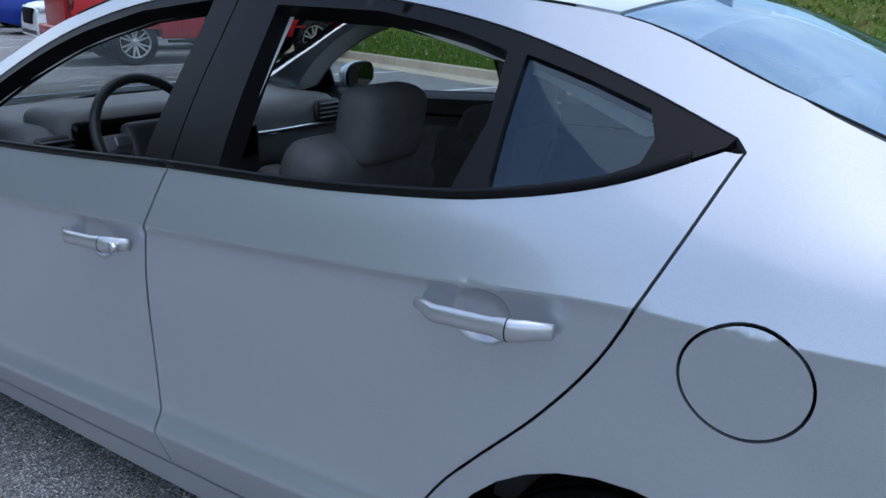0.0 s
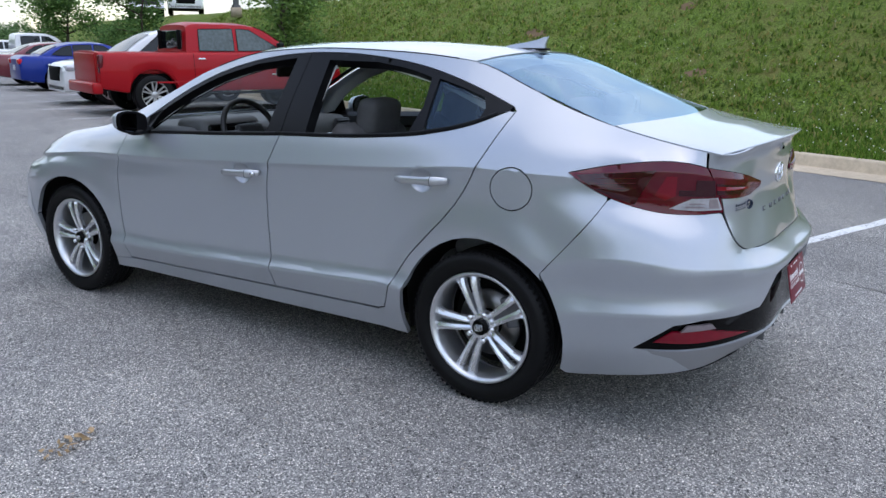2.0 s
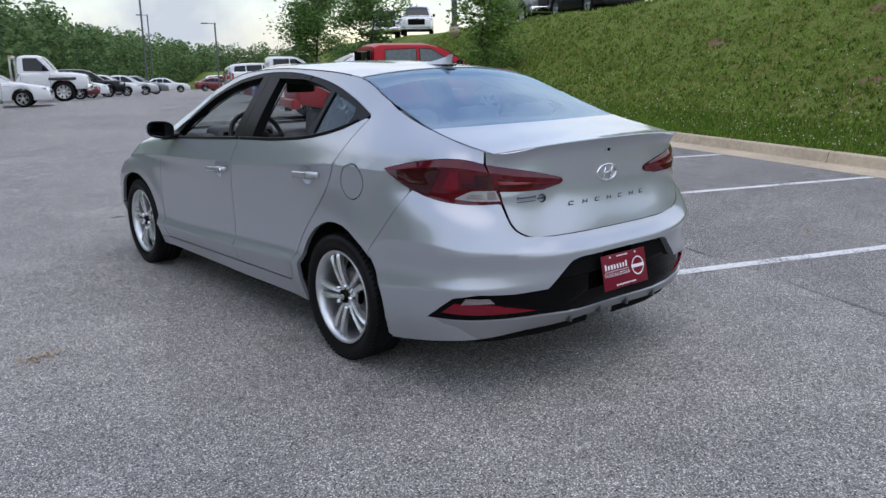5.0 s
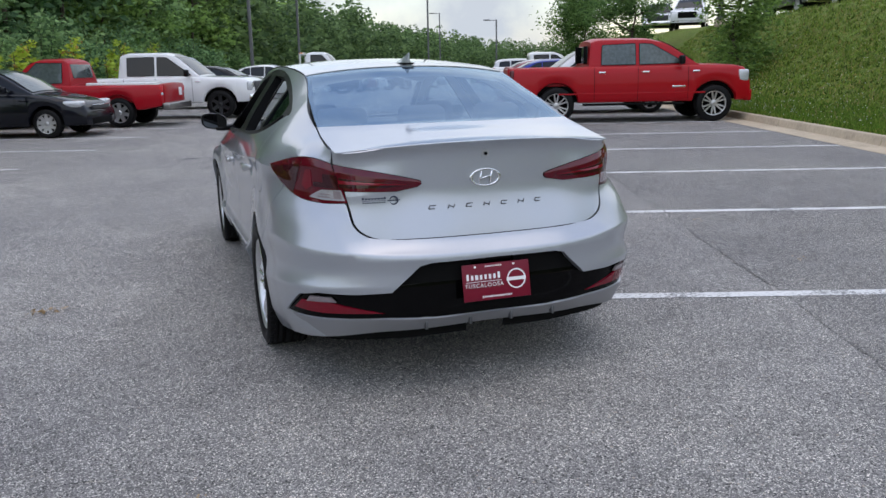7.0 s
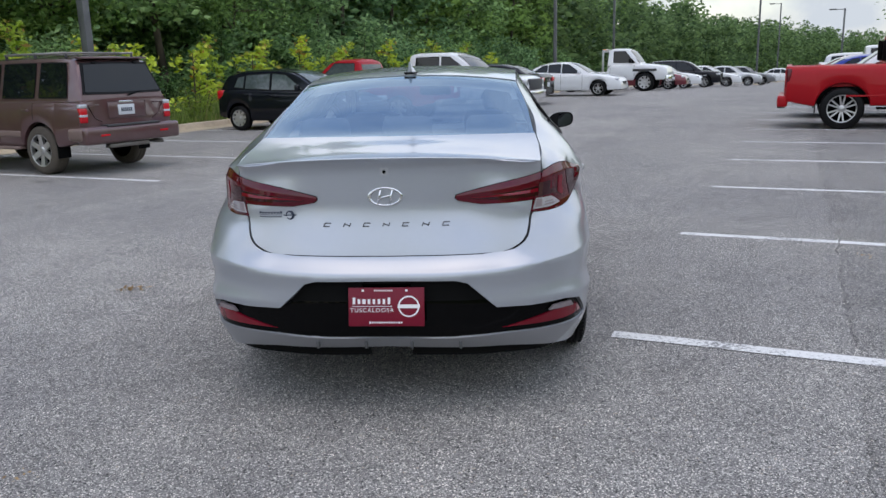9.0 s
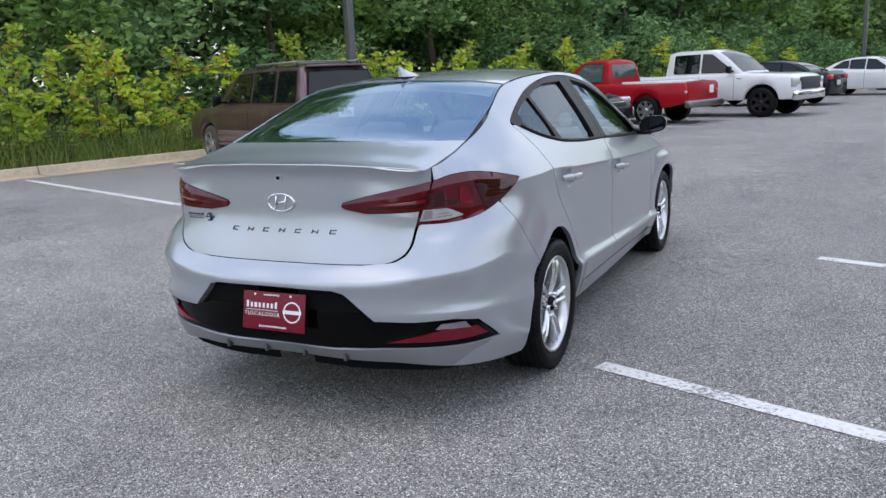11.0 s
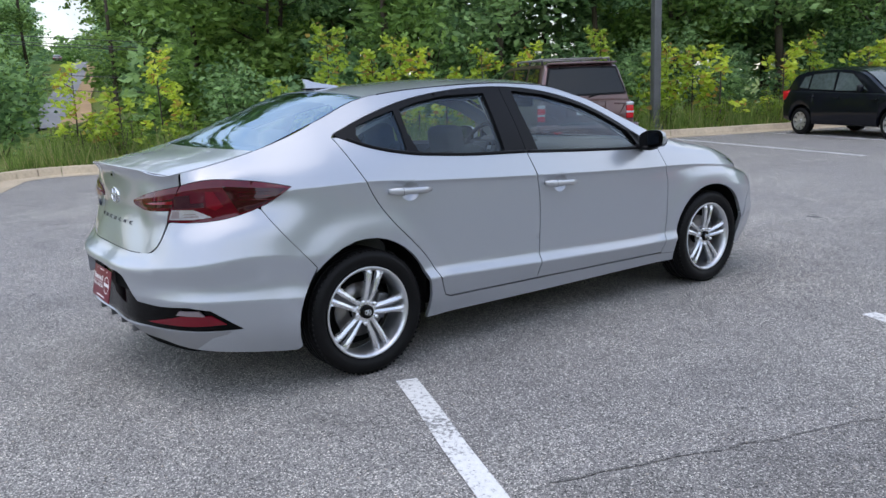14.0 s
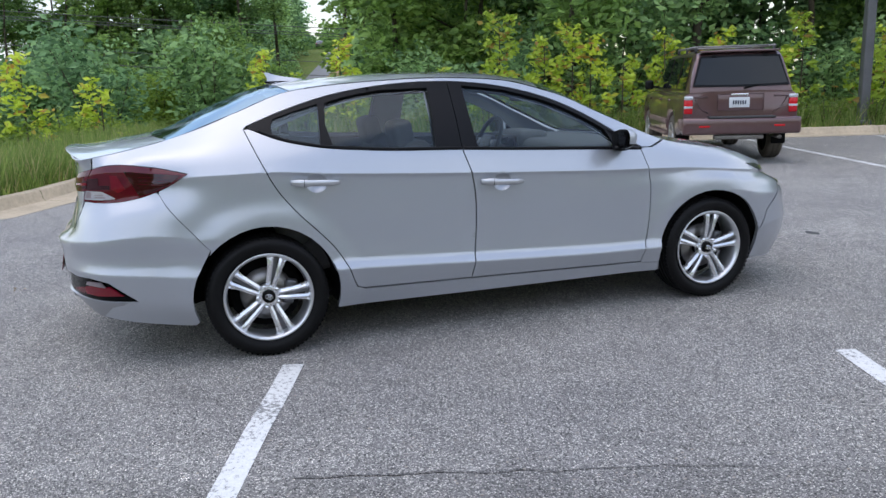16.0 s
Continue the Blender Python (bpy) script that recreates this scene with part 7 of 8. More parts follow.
    rows = [[Vector((side * (.922 + x * k), 2.020, 1.020 + z * k + .010 * x / .1)) for x, z in [(.083 * math.copysign(abs(math.cos(q)) ** .6, math.cos(q)), .052 * math.copysign(abs(math.sin(q)) ** .6, math.sin(q))) for q in np.linspace(0, 2 * math.pi, 25)[:-1]]] for k in (1.02,)]
    bm = bmesh.new()
    vs = [bm.verts.new(p) for p in rows[0]]
    bm.faces.new(vs)
    f2 = bmesh.ops.inset_region(bm, faces=list(bm.faces), thickness=.010, depth=0)
    bmesh.ops.recalc_face_normals(bm, faces=bm.faces)
    part("mirror_rim", bm, M_BLACK_TRIM, mirror)
    bm = bmesh.new()
    vs = [bm.verts.new((side * .922 + (p.x - side * .922) * .90, 2.0175 - side * (p.x - side * .922) * .10, 1.02 + (p.z - 1.02) * .88)) for p in rows[0]]
    bm.faces.new(vs)
    part("mirror_glass", bm, M_MIRROR, mirror, "mirror glass")
    part("mirror_foot", sweep([ring(Vector((side * x, 2.05 + d, z)), Vector((0, 1, 0)), Vector((0, 0, 1)), h, w, 10) for x, z, h, w, d in ((.775, .972, .022, .055, .05), (.85, .970, .022, .05, .02), (.91, .968, .016, .05, 0))]), M_BLACK_TRIM, mirror)
    part("mirror_sail", panel_mesh("mirror_sail", [on_flank([(2.06, .975), (2.23, .955), (2.12, 1.035), (2.03, 1.075)], side)], flank, M_BLACK_TRIM, off=.003, gap=0, lip=.01, step=.05), M_BLACK_TRIM, mirror)

# rounded edge of the boot spoiler
rows = []
for x in np.linspace(-.628, .628, 49):
    p = Vector(lid([x], [LIP_BACK(x)])[0])
    rows.append(ring(p + Vector((0, .0015, -.0030)), Vector((0, 1, 0)), Vector((0, 0, 1)), .0036, .0042, 10))
part("spoiler_edge", sweep(rows), M_SILVER, boot_lid)

# aerial fin
rows = []
for y, h, w, back in ((.378, .004, .006, 0), (.34, .014, .020, 0), (.28, .028, .031, .0), (.22, .046, .034, .0), (.19, .062, .027, -.004), (.170, .068, .014, -.010)):
    zb = float(lid([0.0], [y])[0][2])
    rows.append([Vector((-w, y, zb - .003)), Vector((-w * .55, y + .006, zb + h * .45)), Vector((-.003, y + back, zb + h)), Vector((.003, y + back, zb + h)), Vector((w * .55, y + .006, zb + h * .45)), Vector((w, y, zb - .003))])
fin = sharp(part("aerial_fin", sweep(rows), M_SILVER, saloon, "silver shark-fin aerial"), 40)
zb = float(lid([0.0], [.25])[0][2])
part("fin_base", box_bm((.062, .21, .010), (0, .268, zb + .001), .004), M_SEAL, fin)
for s in (1, -1):
    pts = [(s * edge_x(y, 0.0), y, float(lid([edge_x(y, 0.004)], [y])[0][2])) for y in np.linspace(.30, 1.72, 30)]
    rows = [ring(Vector(p) + Vector((0, 0, -.003)), Vector((1, 0, 0)), Vector((0, 0, 1)), .003, .004, 6) for p in pts]
    part("roof_ditch_strip", sweep(rows), M_SEAL, saloon, "black roof ditch strip")

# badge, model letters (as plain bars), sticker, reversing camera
def disc_on_tail(name, w, z, rx, rz, depth, mat, parent, label="", inner=0.0, tilt=0.0):
    bm = bmesh.new()
    n = 44
    out = (skin(1 if w >= 0 else -1, AR + abs(w), z, .05) - skin(1 if w >= 0 else -1, AR + abs(w), z)).normalized()
    c = Vector(flank([w], [z], 0.0)[0])
    right = Vector((0, 0, 1)).cross(out).normalized()
    up = out.cross(right)
    loops = []
    for k, d in ((1.0, -.003), (1.0, depth * .6), (.93, depth), (inner + .05, depth), (inner, depth * .6), (inner, -.003)) if inner else ((1.0, -.003), (1.0, depth * .7), (.9, depth), (.0, depth)):
        loops.append([bm.verts.new(c + right * math.cos(2 * math.pi * i / n) * rx * max(k, .01) + up * math.sin(2 * math.pi * i / n) * rz * max(k, .01) + out * d) for i in range(n)])
    for a, b in zip(loops, loops[1:]):
        for i in range(n):
            bm.faces.new((a[i], a[(i + 1) % n], b[(i + 1) % n], b[i]))
    bmesh.ops.recalc_face_normals(bm, faces=bm.faces)
    return part(name, bm, mat, parent, label), c, right, up, out


badge, c, right, up, out = disc_on_tail("boot_badge", 0, .925, .072, .040, .006, M_CHROME, boot_lid, "oval chrome badge", inner=.80)
for x0, x1 in ((-.030, -.018), (.018, .030)):
    p, q = c + right * x0 - up * .028 + out * .004, c + right * x1 + up * .028 + out * .004
    part("badge_bar", rod_bm(p, q, .0042, 8), M_CHROME, badge)
part("badge_bar", rod_bm(c - right * .026 - up * .006 + out * .004, c + right * .026 + up * .006 + out * .004, .0036, 8), M_CHROME, badge)
for i in range(7):
    w = -.262 + i * .0875
    q0 = [Vector(flank([w + d], [z], .0015)[0]) for d, z in ((-.017, .804), (.012, .804), (.018, .820), (-.011, .820))]
    bars = [((-.016, .806), (.012, .806)), ((-.010, .819), (.018, .819)), ((-.015, .805), (-.009, .820))] if i % 2 == 0 else [((-.015, .805), (-.008, .820)), ((.011, .805), (.018, .820)), ((-.009, .815), (.013, .809))]
    bm = bmesh.new()
    for (d0, zz0), (d1, zz1) in bars:
        rod_bm(Vector(flank([w + d0], [zz0], .002)[0]), Vector(flank([w + d1], [zz1], .002)[0]), .0024, 6, bm=bm)
    part("badge_mark", bm, M_ALLOY_DARK, boot_lid, "chrome model mark drawn as bars")
part("camera_recess", panel_mesh("camera_recess", [[(-.018, 1.012), (.018, 1.012), (.018, 1.042), (-.018, 1.042)]], flank, M_HANDLE, off=.003, gap=0, lip=.004, step=.02), M_HANDLE, boot_lid)
part("camera_eye", rod_bm(Vector(flank([0], [1.026], .0)[0]), Vector(flank([0], [1.026], .009)[0]), .007, 16), M_PIANO, boot_lid, "tiny reversing camera")
st, c, right, up, out = disc_on_tail("sticker_ring", -.425, .850, .0185, .0185, .008, M_NAVY, boot_lid, "dark dealer sticker ring", inner=.74)
word = [(-.545 + i * .0115, -.5365 + i * .0115, .8565, .8665 if i in (0, 7) else .864) for i in range(8)] + [(-.543 + i * .0088, -.5370 + i * .0088, .8415, .8465) for i in range(10)]
for w0, w1, z0, z1 in word + [(-.545, -.455, .8510, .8524), (-.450, -.400, .8475, .8525)]:
    part("sticker_bar", panel_mesh("sticker_bar", [[(w0, z0), (w1, z0), (w1, z1), (w0, z1)]], flank, M_NAVY, off=.0012, gap=0, lip=0, step=.02), M_NAVY, boot_lid, "dark sticker bar")

# dealer plate
plate_m = Matrix.Translation((0.003, -1.021, .4945)) @ Matrix.Rotation(radians(-11.5), 4, "X")
plate = part("dealer_plate", box_bm((.308, .004, .156), (0, 0, 0), .0018), M_PLATE_RED, bumper, "maroon dealer plate with white print")
plate.matrix_basis = plate_m


def plate_bar(x, z, w, h, mat=M_WHITE):
    b = part("plate_bar", box_bm((w, .0012, h), (x, -.0026, z)), mat, plate, smooth=False)
    return b


for i in range(8):
    tall = i in (0, 7)
    plate_bar(-.131 + i * .0203, .0245 if tall else .0215, .0105 if i != 2 else .014, .027 if tall else .020)
plate_bar(-.058, .0025, .162, .0022)
for i in range(9):
    plate_bar(-.046 + i * .0086, .066, .0055, .006)
for i in range(14):
    plate_bar(-.066 + i * .0098, -.063, .0066, .0065 if i % 4 else .008)
plate_bar(.091, .002, .090, .015)
for x in (-.095, .082):
    plate_bar(x, .066, .010, .008)
bm = bmesh.new()
for k0 in range(40):
    a0, a1 = 2 * math.pi * k0 / 40, 2 * math.pi * (k0 + 1) / 40
    q = [bm.verts.new((.091 + r * math.cos(a), -.0029, .002 + r * math.sin(a))) for r, a in ((.037, a0), (.043, a0), (.043, a1), (.037, a1))]
    bm.faces.new(q)
bmesh.ops.recalc_face_normals(bm, faces=bm.faces)
part("plate_ring", bm, M_WHITE, plate, "white ring mark", smooth=False)
txt = bpy.data.curves.new("plate_town", "FONT")
txt.body, txt.size, txt.align_x, txt.extrude = "TUSCALOOSA", .0235, "CENTER", .0004
txt.space_character = 1.25
txt.materials.append(M_WHITE)
town = new("plate_town", txt)
town.parent = plate
town.matrix_basis = Matrix.Translation((-.058, -.003, -.021)) @ Matrix.Rotation(radians(90), 4, "X")

# ---- cabin of the silver saloon ----
cab = new("interior")
cab.parent = saloon
part("dashboard", box_bm((1.34, .62, .26), (0, 2.22, .845), .085, 4), M_DASH, cab, "dark grey dashboard")
part("dash_lower", box_bm((1.30, .40, .40), (0, 2.16, .60), .06, 3), M_DASH_DARK, cab)
part("instrument_hood", box_bm((.42, .24, .13), (-.38, 2.0, .955), .055, 4), M_DASH, cab)
part("instrument_panel", box_bm((.36, .03, .10), (-.38, 1.885, .94), .02), M_PIANO, cab)
part("centre_stack", box_bm((.30, .12, .40), (0, 1.90, .72), .04, 3), M_DASH_DARK, cab)
part("centre_screen", box_bm((.22, .02, .12), (0, 1.83, .86), .01), M_PIANO, cab)
part("dash_trim", box_bm((.52, .02, .018), (.38, 1.905, .862), .006), M_CHROME, cab, "bright dashboard trim line")
for x in (-.60, .56):
    v = part("air_vent", box_bm((.13, .03, .085), (x, 1.90, .915), .015), M_DASH_DARK, cab)
    for i in range(4):
        part("vent_slat", box_bm((.115, .012, .006), (x, 1.882, .888 + i * .018), .002), M_ALLOY_DARK, v)
part("centre_console", box_bm((.26, 1.0, .22), (0, 1.35, .50), .05, 3), M_DASH_DARK, cab)
# steering wheel
sw = new("steering_wheel")
sw.parent = cab
sw.matrix_basis = Matrix.Translation((-.385, 1.74, .945)) @ Matrix.Rotation(radians(-24), 4, "X")
v, f = [], []
for i in range(48):
    k = 2 * math.pi * i / 48
    for j in range(10):
        q = 2 * math.pi * j / 10
        rr = .183 + .0155 * math.cos(q)
        v.append((rr * math.cos(k), .0155 * math.sin(q), rr * math.sin(k)))
for i in range(48):
    for j in range(10):
        f.append((i * 10 + j, i * 10 + (j + 1) % 10, ((i + 1) % 48) * 10 + (j + 1) % 10, ((i + 1) % 48) * 10 + j))
part("wheel_rim", mesh_of("wheel_rim", v, f, M_DASH_DARK), M_DASH_DARK, sw)
part("airbag_cover", box_bm((.19, .05, .13), (0, .005, -.012), .03, 3), M_DASH_DARK, sw)
for s in (1, -1):
    part("wheel_spoke", box_bm((.09, .022, .055), (s * .13, .0, -.005), .012), M_DASH, sw)
    part("spoke_buttons", box_bm((.05, .01, .035), (s * .115, -.015, -.003), .006), M_ALLOY_DARK, sw)
part("wheel_spoke", box_bm((.05, .022, .09), (0, 0, -.12), .012), M_DASH, sw)
part("steering_column", rod_bm((0, .02, 0), (0, .30, -.06), .045, 14), M_DASH_DARK, sw)


def pad(name, size, centre, mat, parent, tilt=0.0, bevel=.05, label=""):
    ob = part(name, box_bm(size, (0, 0, 0), min(bevel, min(size) * .48), 4), mat, parent, label)
    ob.matrix_basis = Matrix.Translation(centre) @ Matrix.Rotation(radians(tilt), 4, "X")
    return ob


for x in (-.37, .37):
    seat = pad("front_seat", (.50, .52, .16), (x, 1.345, .475), M_CLOTH, cab, 6, .07)
    pad("backrest", (.48, .15, .60), (0, -.30, .32), M_CLOTH, seat, 14, .07)
    pad("side_bolster", (.09, .20, .50), (.21, -.27, .28), M_CLOTH, seat, 14, .045)
    pad("side_bolster", (.09, .20, .50), (-.21, -.27, .28), M_CLOTH, seat, 14, .045)
    hd = pad("headrest", (.245, .120, .185), (0, -.405, .645), M_CLOTH, seat, 4, .055, "grey cloth headrest")
    for s in (1, -1):
        part("headrest_post", rod_bm((s * .05, 0, -.16), (s * .05, 0, -.05), .007, 10), M_DASH_DARK, hd)
pad("rear_seat", (1.30, .50, .18), (0, .45, .47), M_CLOTH, cab, 4, .07)
pad("rear_backrest", (1.30, .16, .62), (0, .10, .80), M_CLOTH_LIGHT, cab, 22, .07)
for x in (-.42, 0, .42):
    pad("rear_headrest", (.25, .11, .15), (x, -.03, 1.115), M_CLOTH_LIGHT, cab, 12, .05, "pale grey rear headrest")
pad("parcel_shelf", (1.16, .50, .03), (0, -.28, 1.045), M_DASH, cab, 8, .012)
part("roof_lining", panel_mesh("roof_lining", [strip(lambda x: .12, lambda x: 1.72, 0.03)], lid, M_TRIM_GREY, off=-.045, gap=0, lip=0, step=.12), M_TRIM_GREY, cab, "pale grey roof lining")
part("rear_view_mirror", box_bm((.22, .03, .065), (0, 1.80, 1.265), .018), M_DASH_DARK, cab)
part("mirror_stem", rod_bm((0, 1.815, 1.27), (0, 1.90, 1.305), .012, 8), M_DASH_DARK, cab)
for side in (1, -1):
    F = lambda pts: on_flank(pts, side)
    for outline in ([(.965, 1.0), (1.19, 1.0), (1.19, 1.345), (.965, 1.345)],
                    [(1.19, 1.325), (1.43, 1.293), (1.69, 1.218), (1.92, 1.112), (2.10, .985), (2.2, .955)] + TOP_F[::-1][3:],
                    [(.95, 1.325), (.70, 1.317), (.42, 1.26), (.32, 1.235), (.12, 1.165), (.0, 1.185)] + TOP_R[3:]):
        part("pillar_trim", panel_mesh("pillar_trim", [F(outline)], flank, M_TRIM_GREY, off=-.058, gap=0, lip=.0, step=.05), M_TRIM_GREY, cab, "pale grey pillar trim")
    inner = part("door_card", panel_mesh("door_card", [F([(1.13, .36), (1.15, .99), (1.6, .972), (2.15, .945), (2.2, .70), (2.18, .36)])], flank, M_DASH, off=-.075, gap=0, lip=0, step=.07), M_DASH, cab, "dark door card")
    part("door_card", panel_mesh("door_card", [F([(.40, .45), (.10, .80), (.12, 1.06), (.55, 1.02), (1.09, 1.0), (1.10, .36), (.6, .36)])], flank, M_DASH, off=-.075, gap=0, lip=0, step=.07), M_DASH, cab)
    part("card_trim_line", panel_mesh("card_trim_line", [F([(.45, .938), (1.1, .925), (2.1, .875), (2.1, .885), (1.1, .935), (.45, .948)])], flank, M_CHROME, off=-.083, gap=0, lip=0, step=.08), M_CHROME, cab, "bright trim line")
    part("armrest", box_bm((.06, .62, .07), (side * .76, 1.62, .70), .02), M_DASH_DARK, cab)

# ---- ground marks ----
M_ASPHALT_DARK = asphalt_material("asphalt_bays", .285)
def overlay(name, pts, mat, label, z=.0022, seed=0, wob=.0):
    rg = np.random.default_rng(seed)
    d = dense(pts, .5)
    d = d + rg.normal(size=d.shape) * wob
    return tagged(new(name, mesh_of(name, [lot(u, v, z) for u, v in d], [tuple(range(len(d)))], mat, False)), label, "asphalt", kind="structure")


overlay("bay_surface", [(1.18, -40), (5.46, -40), (5.46, 36), (1.18, 36)], M_ASPHALT_DARK, "darker little-worn asphalt inside the bays", seed=2, wob=.03)
overlay("lane_surface", [(-2.62, -40), (-2.62, 36), (-6.42, 36), (-6.42, -40)], asphalt_material("asphalt_lane", .365), "paler worn asphalt lane", seed=4, wob=.03)
M_OIL = plain("oil_stain", (0.075, 0.075, 0.077), .65, vary=.5, scale=14)
rg = np.random.default_rng(12)
for wx, wy, r in ((-.42, 4.75, .10), (.05, 5.52, .09), (-.9, 9.2, .2), (-5.9, 6.6, .15), (2.5, 7.2, .10)):
    pts = [(wx + r * math.cos(k) * rg.uniform(.6, 1.2), wy + r * .45 * math.sin(k) * rg.uniform(.6, 1.2), .0045) for k in np.linspace(0, 6.28, 17)[:-1]]
    tagged(new("oil_stain", mesh_of("oil_stain", pts, [tuple(range(len(pts)))], M_OIL, False)), "dark oil stain on the asphalt", "stain", "oil stains", "structure")
M_CRACK = plain("crack_tar", (0.03, 0.03, 0.031), .8, vary=.3)


def crack(pts, width, seed, mat=None, label="fine dark crack in the asphalt", rough=.018):
    rg = np.random.default_rng(seed)
    d = dense(pts, .12, False)
    d = d + rg.normal(size=d.shape) * rough
    bm = bmesh.new()
    rows = []
    for i, p in enumerate(d):
        t = d[min(i + 1, len(d) - 1)] - d[max(i - 1, 0)]
        n = np.array([-t[1], t[0]]) / max(np.linalg.norm(t), 1e-6) * width * rg.uniform(.3, 1.0)
        rows.append([bm.verts.new((*(p - n), .0042)), bm.verts.new((*(p + n), .0042))])
    for a, b in zip(rows, rows[1:]):
        bm.faces.new((a[0], b[0], b[1], a[1]))
    tagged(part("pavement_crack", bm, mat or M_CRACK, smooth=False), label, "crack", "pavement cracks", "structure")


# a ravelled joint between two of the paver's lanes
M_RAVEL = asphalt_material("ravelled_joint", .225)
rg = np.random.default_rng(31)
v = -14.0
while v < 30:
    ln = float(rg.uniform(.5, 2.2))
    crack([tuple(lot(1.18 + float(rg.normal() * .02), v + k * ln / 4)[:2]) for k in range(5)], float(rg.uniform(.005, .013)), int(rg.integers(1, 999)), M_RAVEL, "dark ravelled joint between asphalt lanes", .012)
    v += ln + float(rg.uniform(.1, 1.3)) + max(0, v - 8) * .1
crack([(-6.5, -2.2), (-4.0, -1.4), (-1.6, -1.25)], .0025, 1)
crack([(-9.5, 1.6), (-6.0, .3), (-3.2, -.6)], .0025, 2)
crack([(1.6, -1.6), (2.2, -2.6), (2.0, -4.0)], .002, 4)
M_DRY = plain("dry_leaf", (0.44, 0.30, 0.16), .9, vary=.3, scale=40)
rg = np.random.default_rng(8)
v, f = leaf_quads(np.array([(-2.05, 1.01, .018)]) + rg.normal(size=(20, 3)) * np.array([.050, .024, .004]), .024, rg, .15)
v[:, 2] = np.maximum(v[:, 2], .004)
tagged(new("dry_leaf_clump", mesh_of("dry_leaf_clump", v, f, M_DRY, False)), "small clump of dry brown leaves on asphalt", "leaves")
for wx, wy in ((2.9, .35), (3.6, -.1), (-1.3, -1.5), (3.1, 1.8)):
    v, f = leaf_quads(np.array([(wx, wy, .010)]) + rg.normal(size=(7, 3)) * np.array([.03, .03, .003]), .014, rg, .25)
    v[:, 2] = np.maximum(v[:, 2], .004)
    tagged(new("leaf_litter", mesh_of("leaf_litter", v, f, M_DRY, False)), "few crumbs of dry leaf on asphalt", "leaves", "leaf crumbs")
# loose pale stones
v, f = [], []
for _ in range(2600):
    x, y = rg.uniform(-6, 6.5), rg.uniform(-4.5, 7)
    s = rg.uniform(.003, .0075)
    i = len(v)
    v += [(x - s, y - s * .4, .003), (x + s * .6, y - s, .003), (x + s, y + s * .5, .003), (x - s * .3, y + s, .003), (x, y, .003 + s)]
    f += [(i, i + 1, i + 4), (i + 1, i + 2, i + 4), (i + 2, i + 3, i + 4), (i + 3, i, i + 4)]
tagged(new("loose_grit", mesh_of("loose_grit", v, f, plain("pale_grit", (.42, .40, .36), .9, vary=.3), False)), "scattered pale grit on the asphalt", "grit", kind="stuff")

# ---- lamp posts, wires, far road, upper lot ----
M_POST = plain("grey_post", (0.13, 0.135, 0.14), .5, metal=.3, vary=.2)


def lamp_post(label, m, height, half=.085, arm=True):
    t = tagged(new("street_lamp"), label, "lamp post", "car park lamps")
    part("pole", box_bm((half * 2, half * 2, height), (0, 0, height / 2), .02), M_POST, t)
    part("footing", rod_bm((0, 0, -.3), (0, 0, .10), .24, 24), M_CONCRETE, t)
    part("base_cover", box_bm((half * 3, half * 3, .12), (0, 0, .15), .02), M_POST, t)
    if arm:
        part("lamp_arm", box_bm((.9, .06, .06), (.45, 0, height - .06), .01), M_POST, t)
        part("lamp_head", box_bm((.62, .36, .11), (.95, 0, height - .04), .03), M_POST, t)
    t.matrix_basis = m
    return t


lamp_post("grey square lamp post rising from the weeds", lot_pose(-14.05, 9.9, .05), 9.5, .095)
lamp_post("dark lamp post on the upper lot's edge", lot_pose(11.0, 31.2, crest(31) - .1), 8.5, .10)
for wx, wy, h in ((30.7, 71.3, 6.4), (21.3, 64.3, 11.0), (8.5, 55.0, 11.0), (3.2, 37.0, 9.5), (33, 95, 9.0)):
    lamp_post("slim lamp post standing over the parked rows", Matrix.Translation((wx, wy, fall((LOT.inverted() @ Vector((wx, wy, 0))).y))) @ Matrix.Rotation(radians(160), 4, "Z"), h, .075)


def wire(a, b, sag, r=.022):
    rows = []
    a, b = Vector(a), Vector(b)
    side_ = (b - a).cross(Vector((0, 0, 1))).normalized()
    for i in range(17):
        t = i / 16
        p = a.lerp(b, t) - Vector((0, 0, sag * 4 * t * (1 - t)))
        rows.append(ring(p, side_, Vector((0, 0, 1)), r, r, 5))
    return tagged(part("overhead_cable", sweep(rows), plain("cable", (.10, .10, .105), .7)), "slack overhead utility cable before the woods", "cable", "overhead cables")


for dz, sag in ((0, .18), (-.16, .24), (-.28, .22), (-1.25, .3), (-1.8, .3)):
    wire(tuple(LOT @ Vector((-30, -26, 5.55 + dz))), tuple(LOT @ Vector((-30, 9, 2.75 + dz))), sag, .014)

pole = tagged(new("utility_pole"), "weathered wooden utility pole at the wood edge", "utility pole")
part("pole", rod_bm((0, 0, -4), (0, 0, 7), .14, 12, .11), M_BARK, pole)
part("cross_arm", box_bm((.1, 1.8, .1), (0, 0, 6.0), .01), M_BARK, pole)
pole.matrix_basis = Matrix.Translation(LOT @ Vector((-30, -26, 0)))

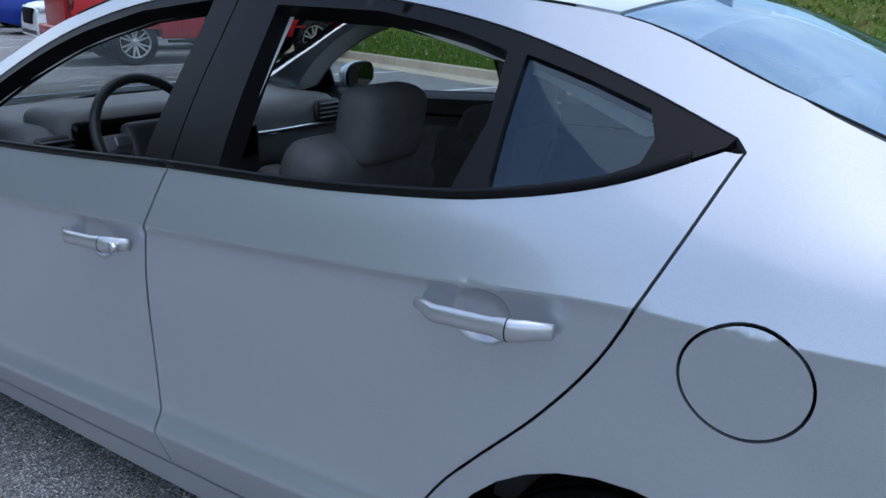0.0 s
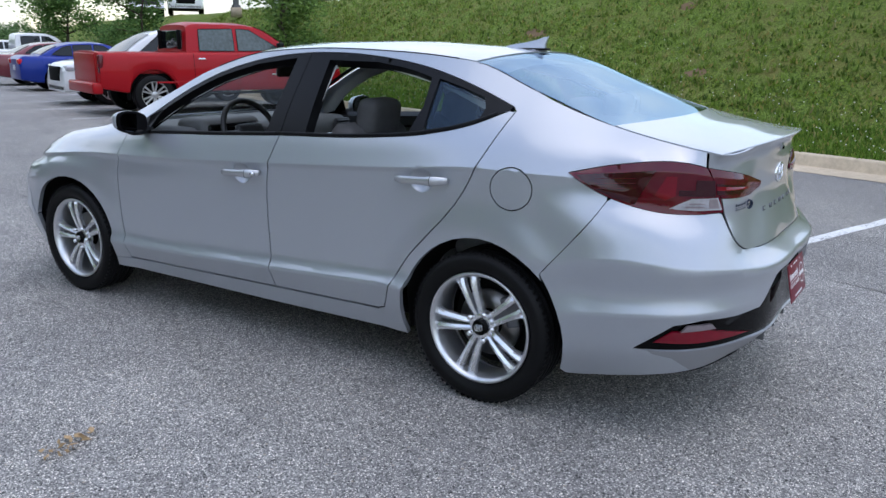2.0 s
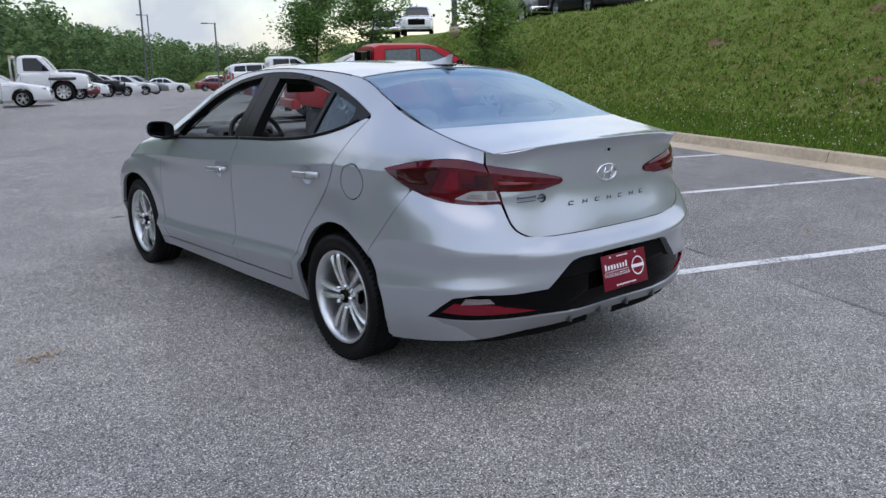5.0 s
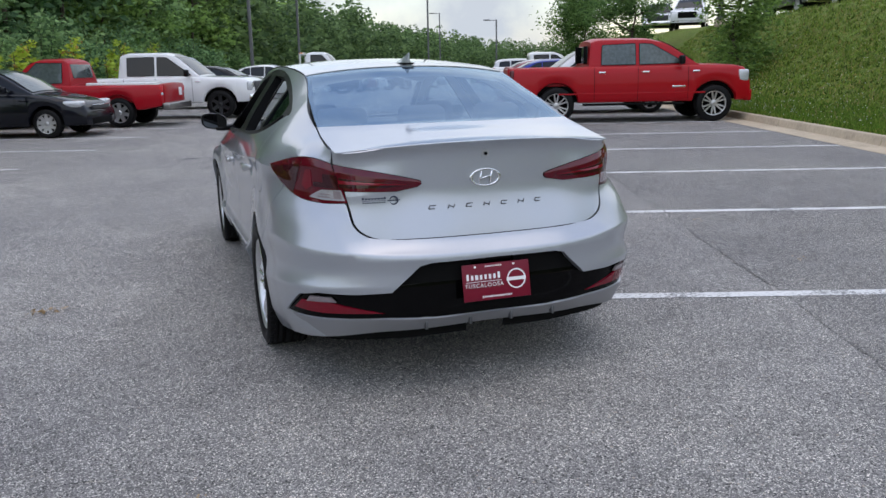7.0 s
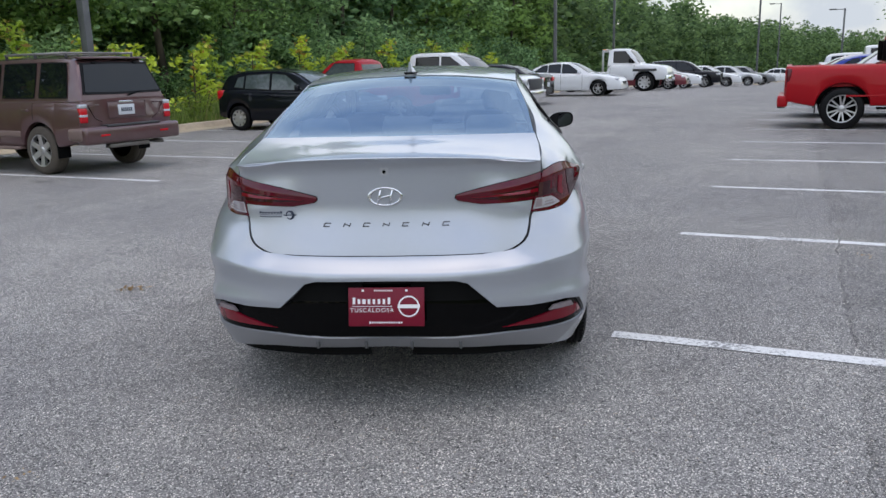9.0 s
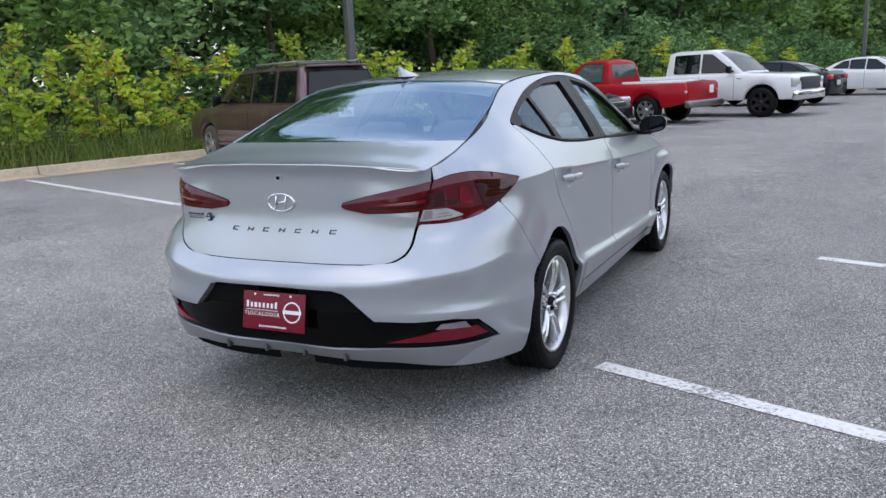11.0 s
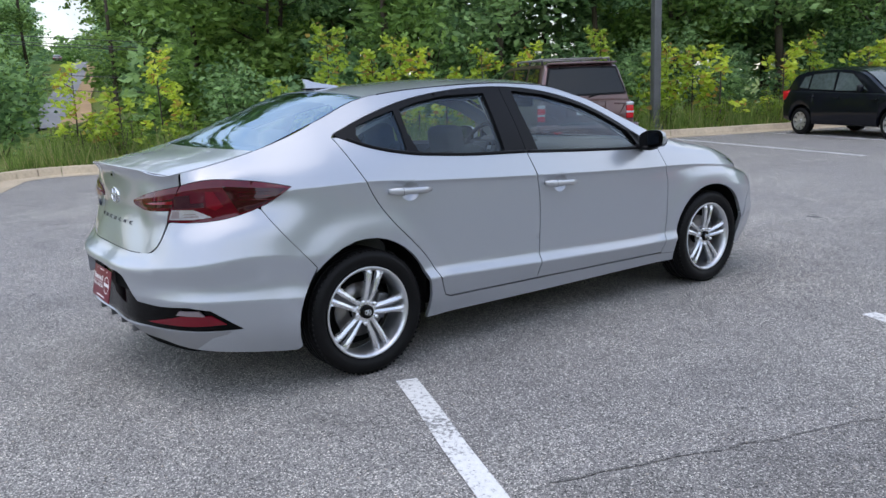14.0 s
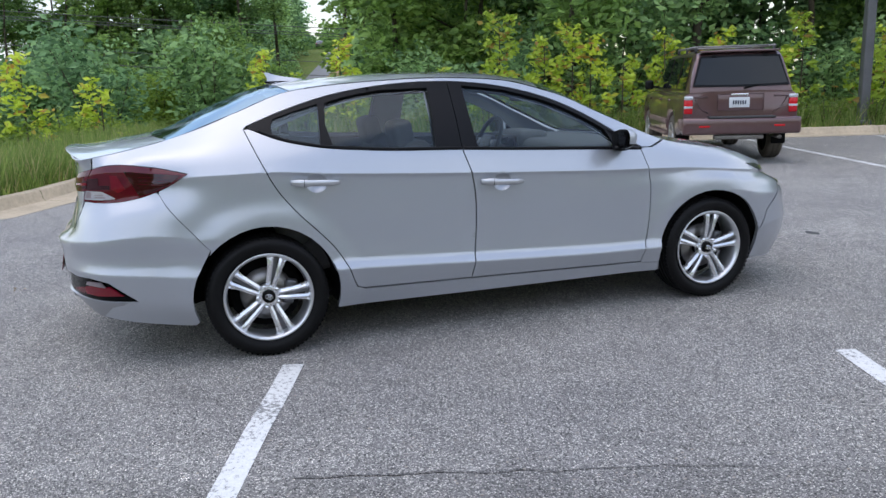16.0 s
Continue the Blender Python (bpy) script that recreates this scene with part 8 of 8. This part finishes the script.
M_ROAD = plain("far_road_surface", (.25, .25, .26), .85, vary=.1, scale=1.0)
M_CLAY = plain("clay_shoulder", (.42, .27, .14), .95, vary=.25, scale=1.2)


def far_strip(name, label, o0, o1, mat, dz):
    e = Vector((4.46, -1.58))
    s = Vector((-ROAD_DIR.y, ROAD_DIR.x))
    rows = []
    for d, z, lat in ((62, -.3, -2.4), (75, .4, -1.6), (100, 1.9, -1.0), (130, 4.9, .8), (160, 7.9, 1.9), (195, 9.8, 3.2)):
        c = e + ROAD_DIR * d
        rows.append([(c.x + s.x * -(o + lat), c.y + s.y * -(o + lat), z + dz) for o in (o0, o1)])
    v = [p for r in rows for p in r]
    return tagged(new(name, mesh_of(name, v, [(2 * i, 2 * i + 1, 2 * i + 3, 2 * i + 2) for i in range(len(rows) - 1)], mat)), label, "road", kind="structure")


far_strip("far_verge", "grass verge beside the far road", -9, 10, M_VERGE, -.25)
far_strip("far_road", "pale country road climbing a hill between trees", -1.9, .7, M_ROAD, 0)
far_strip("far_shoulder", "orange clay shoulder beside the far road", .7, 2.5, M_CLAY, .02)
road_car = sedan("saloon_car", "dark saloon standing on the far road", P_GREY)
c = Vector((4.46, -1.58)) + ROAD_DIR * 188
road_car.matrix_basis = Matrix.Translation((c.x + .8, c.y - 2.6, 9.45)) @ Matrix.Rotation(math.atan2(ROAD_DIR.y, ROAD_DIR.x) - math.pi / 2, 4, "Z") @ Matrix.Rotation(radians(5), 4, "X")


def up_there(t, u, v, yaw):
    t.matrix_basis = lot_pose(u, v, land(u + 1.0, v) - .02, yaw)


up_there(big_pickup("pickup_truck", "grey pickup parked on the upper lot", P_GREY, M_STEEL_RIM), 14.4, 33.2, 176)
up_there(wagon("sport_utility", "black off-road wagon parked on the upper lot", P_BLACK), 14.4, 26.8, 176)
up_there(big_pickup("pickup_truck", "white pickup parked on the upper lot", P_WHITE, M_STEEL_RIM), 14.2, 54.0, 165)
up_there(wagon("sport_utility", "white wagon parked on the upper lot", P_WHITE), 14.2, 46.0, 160)
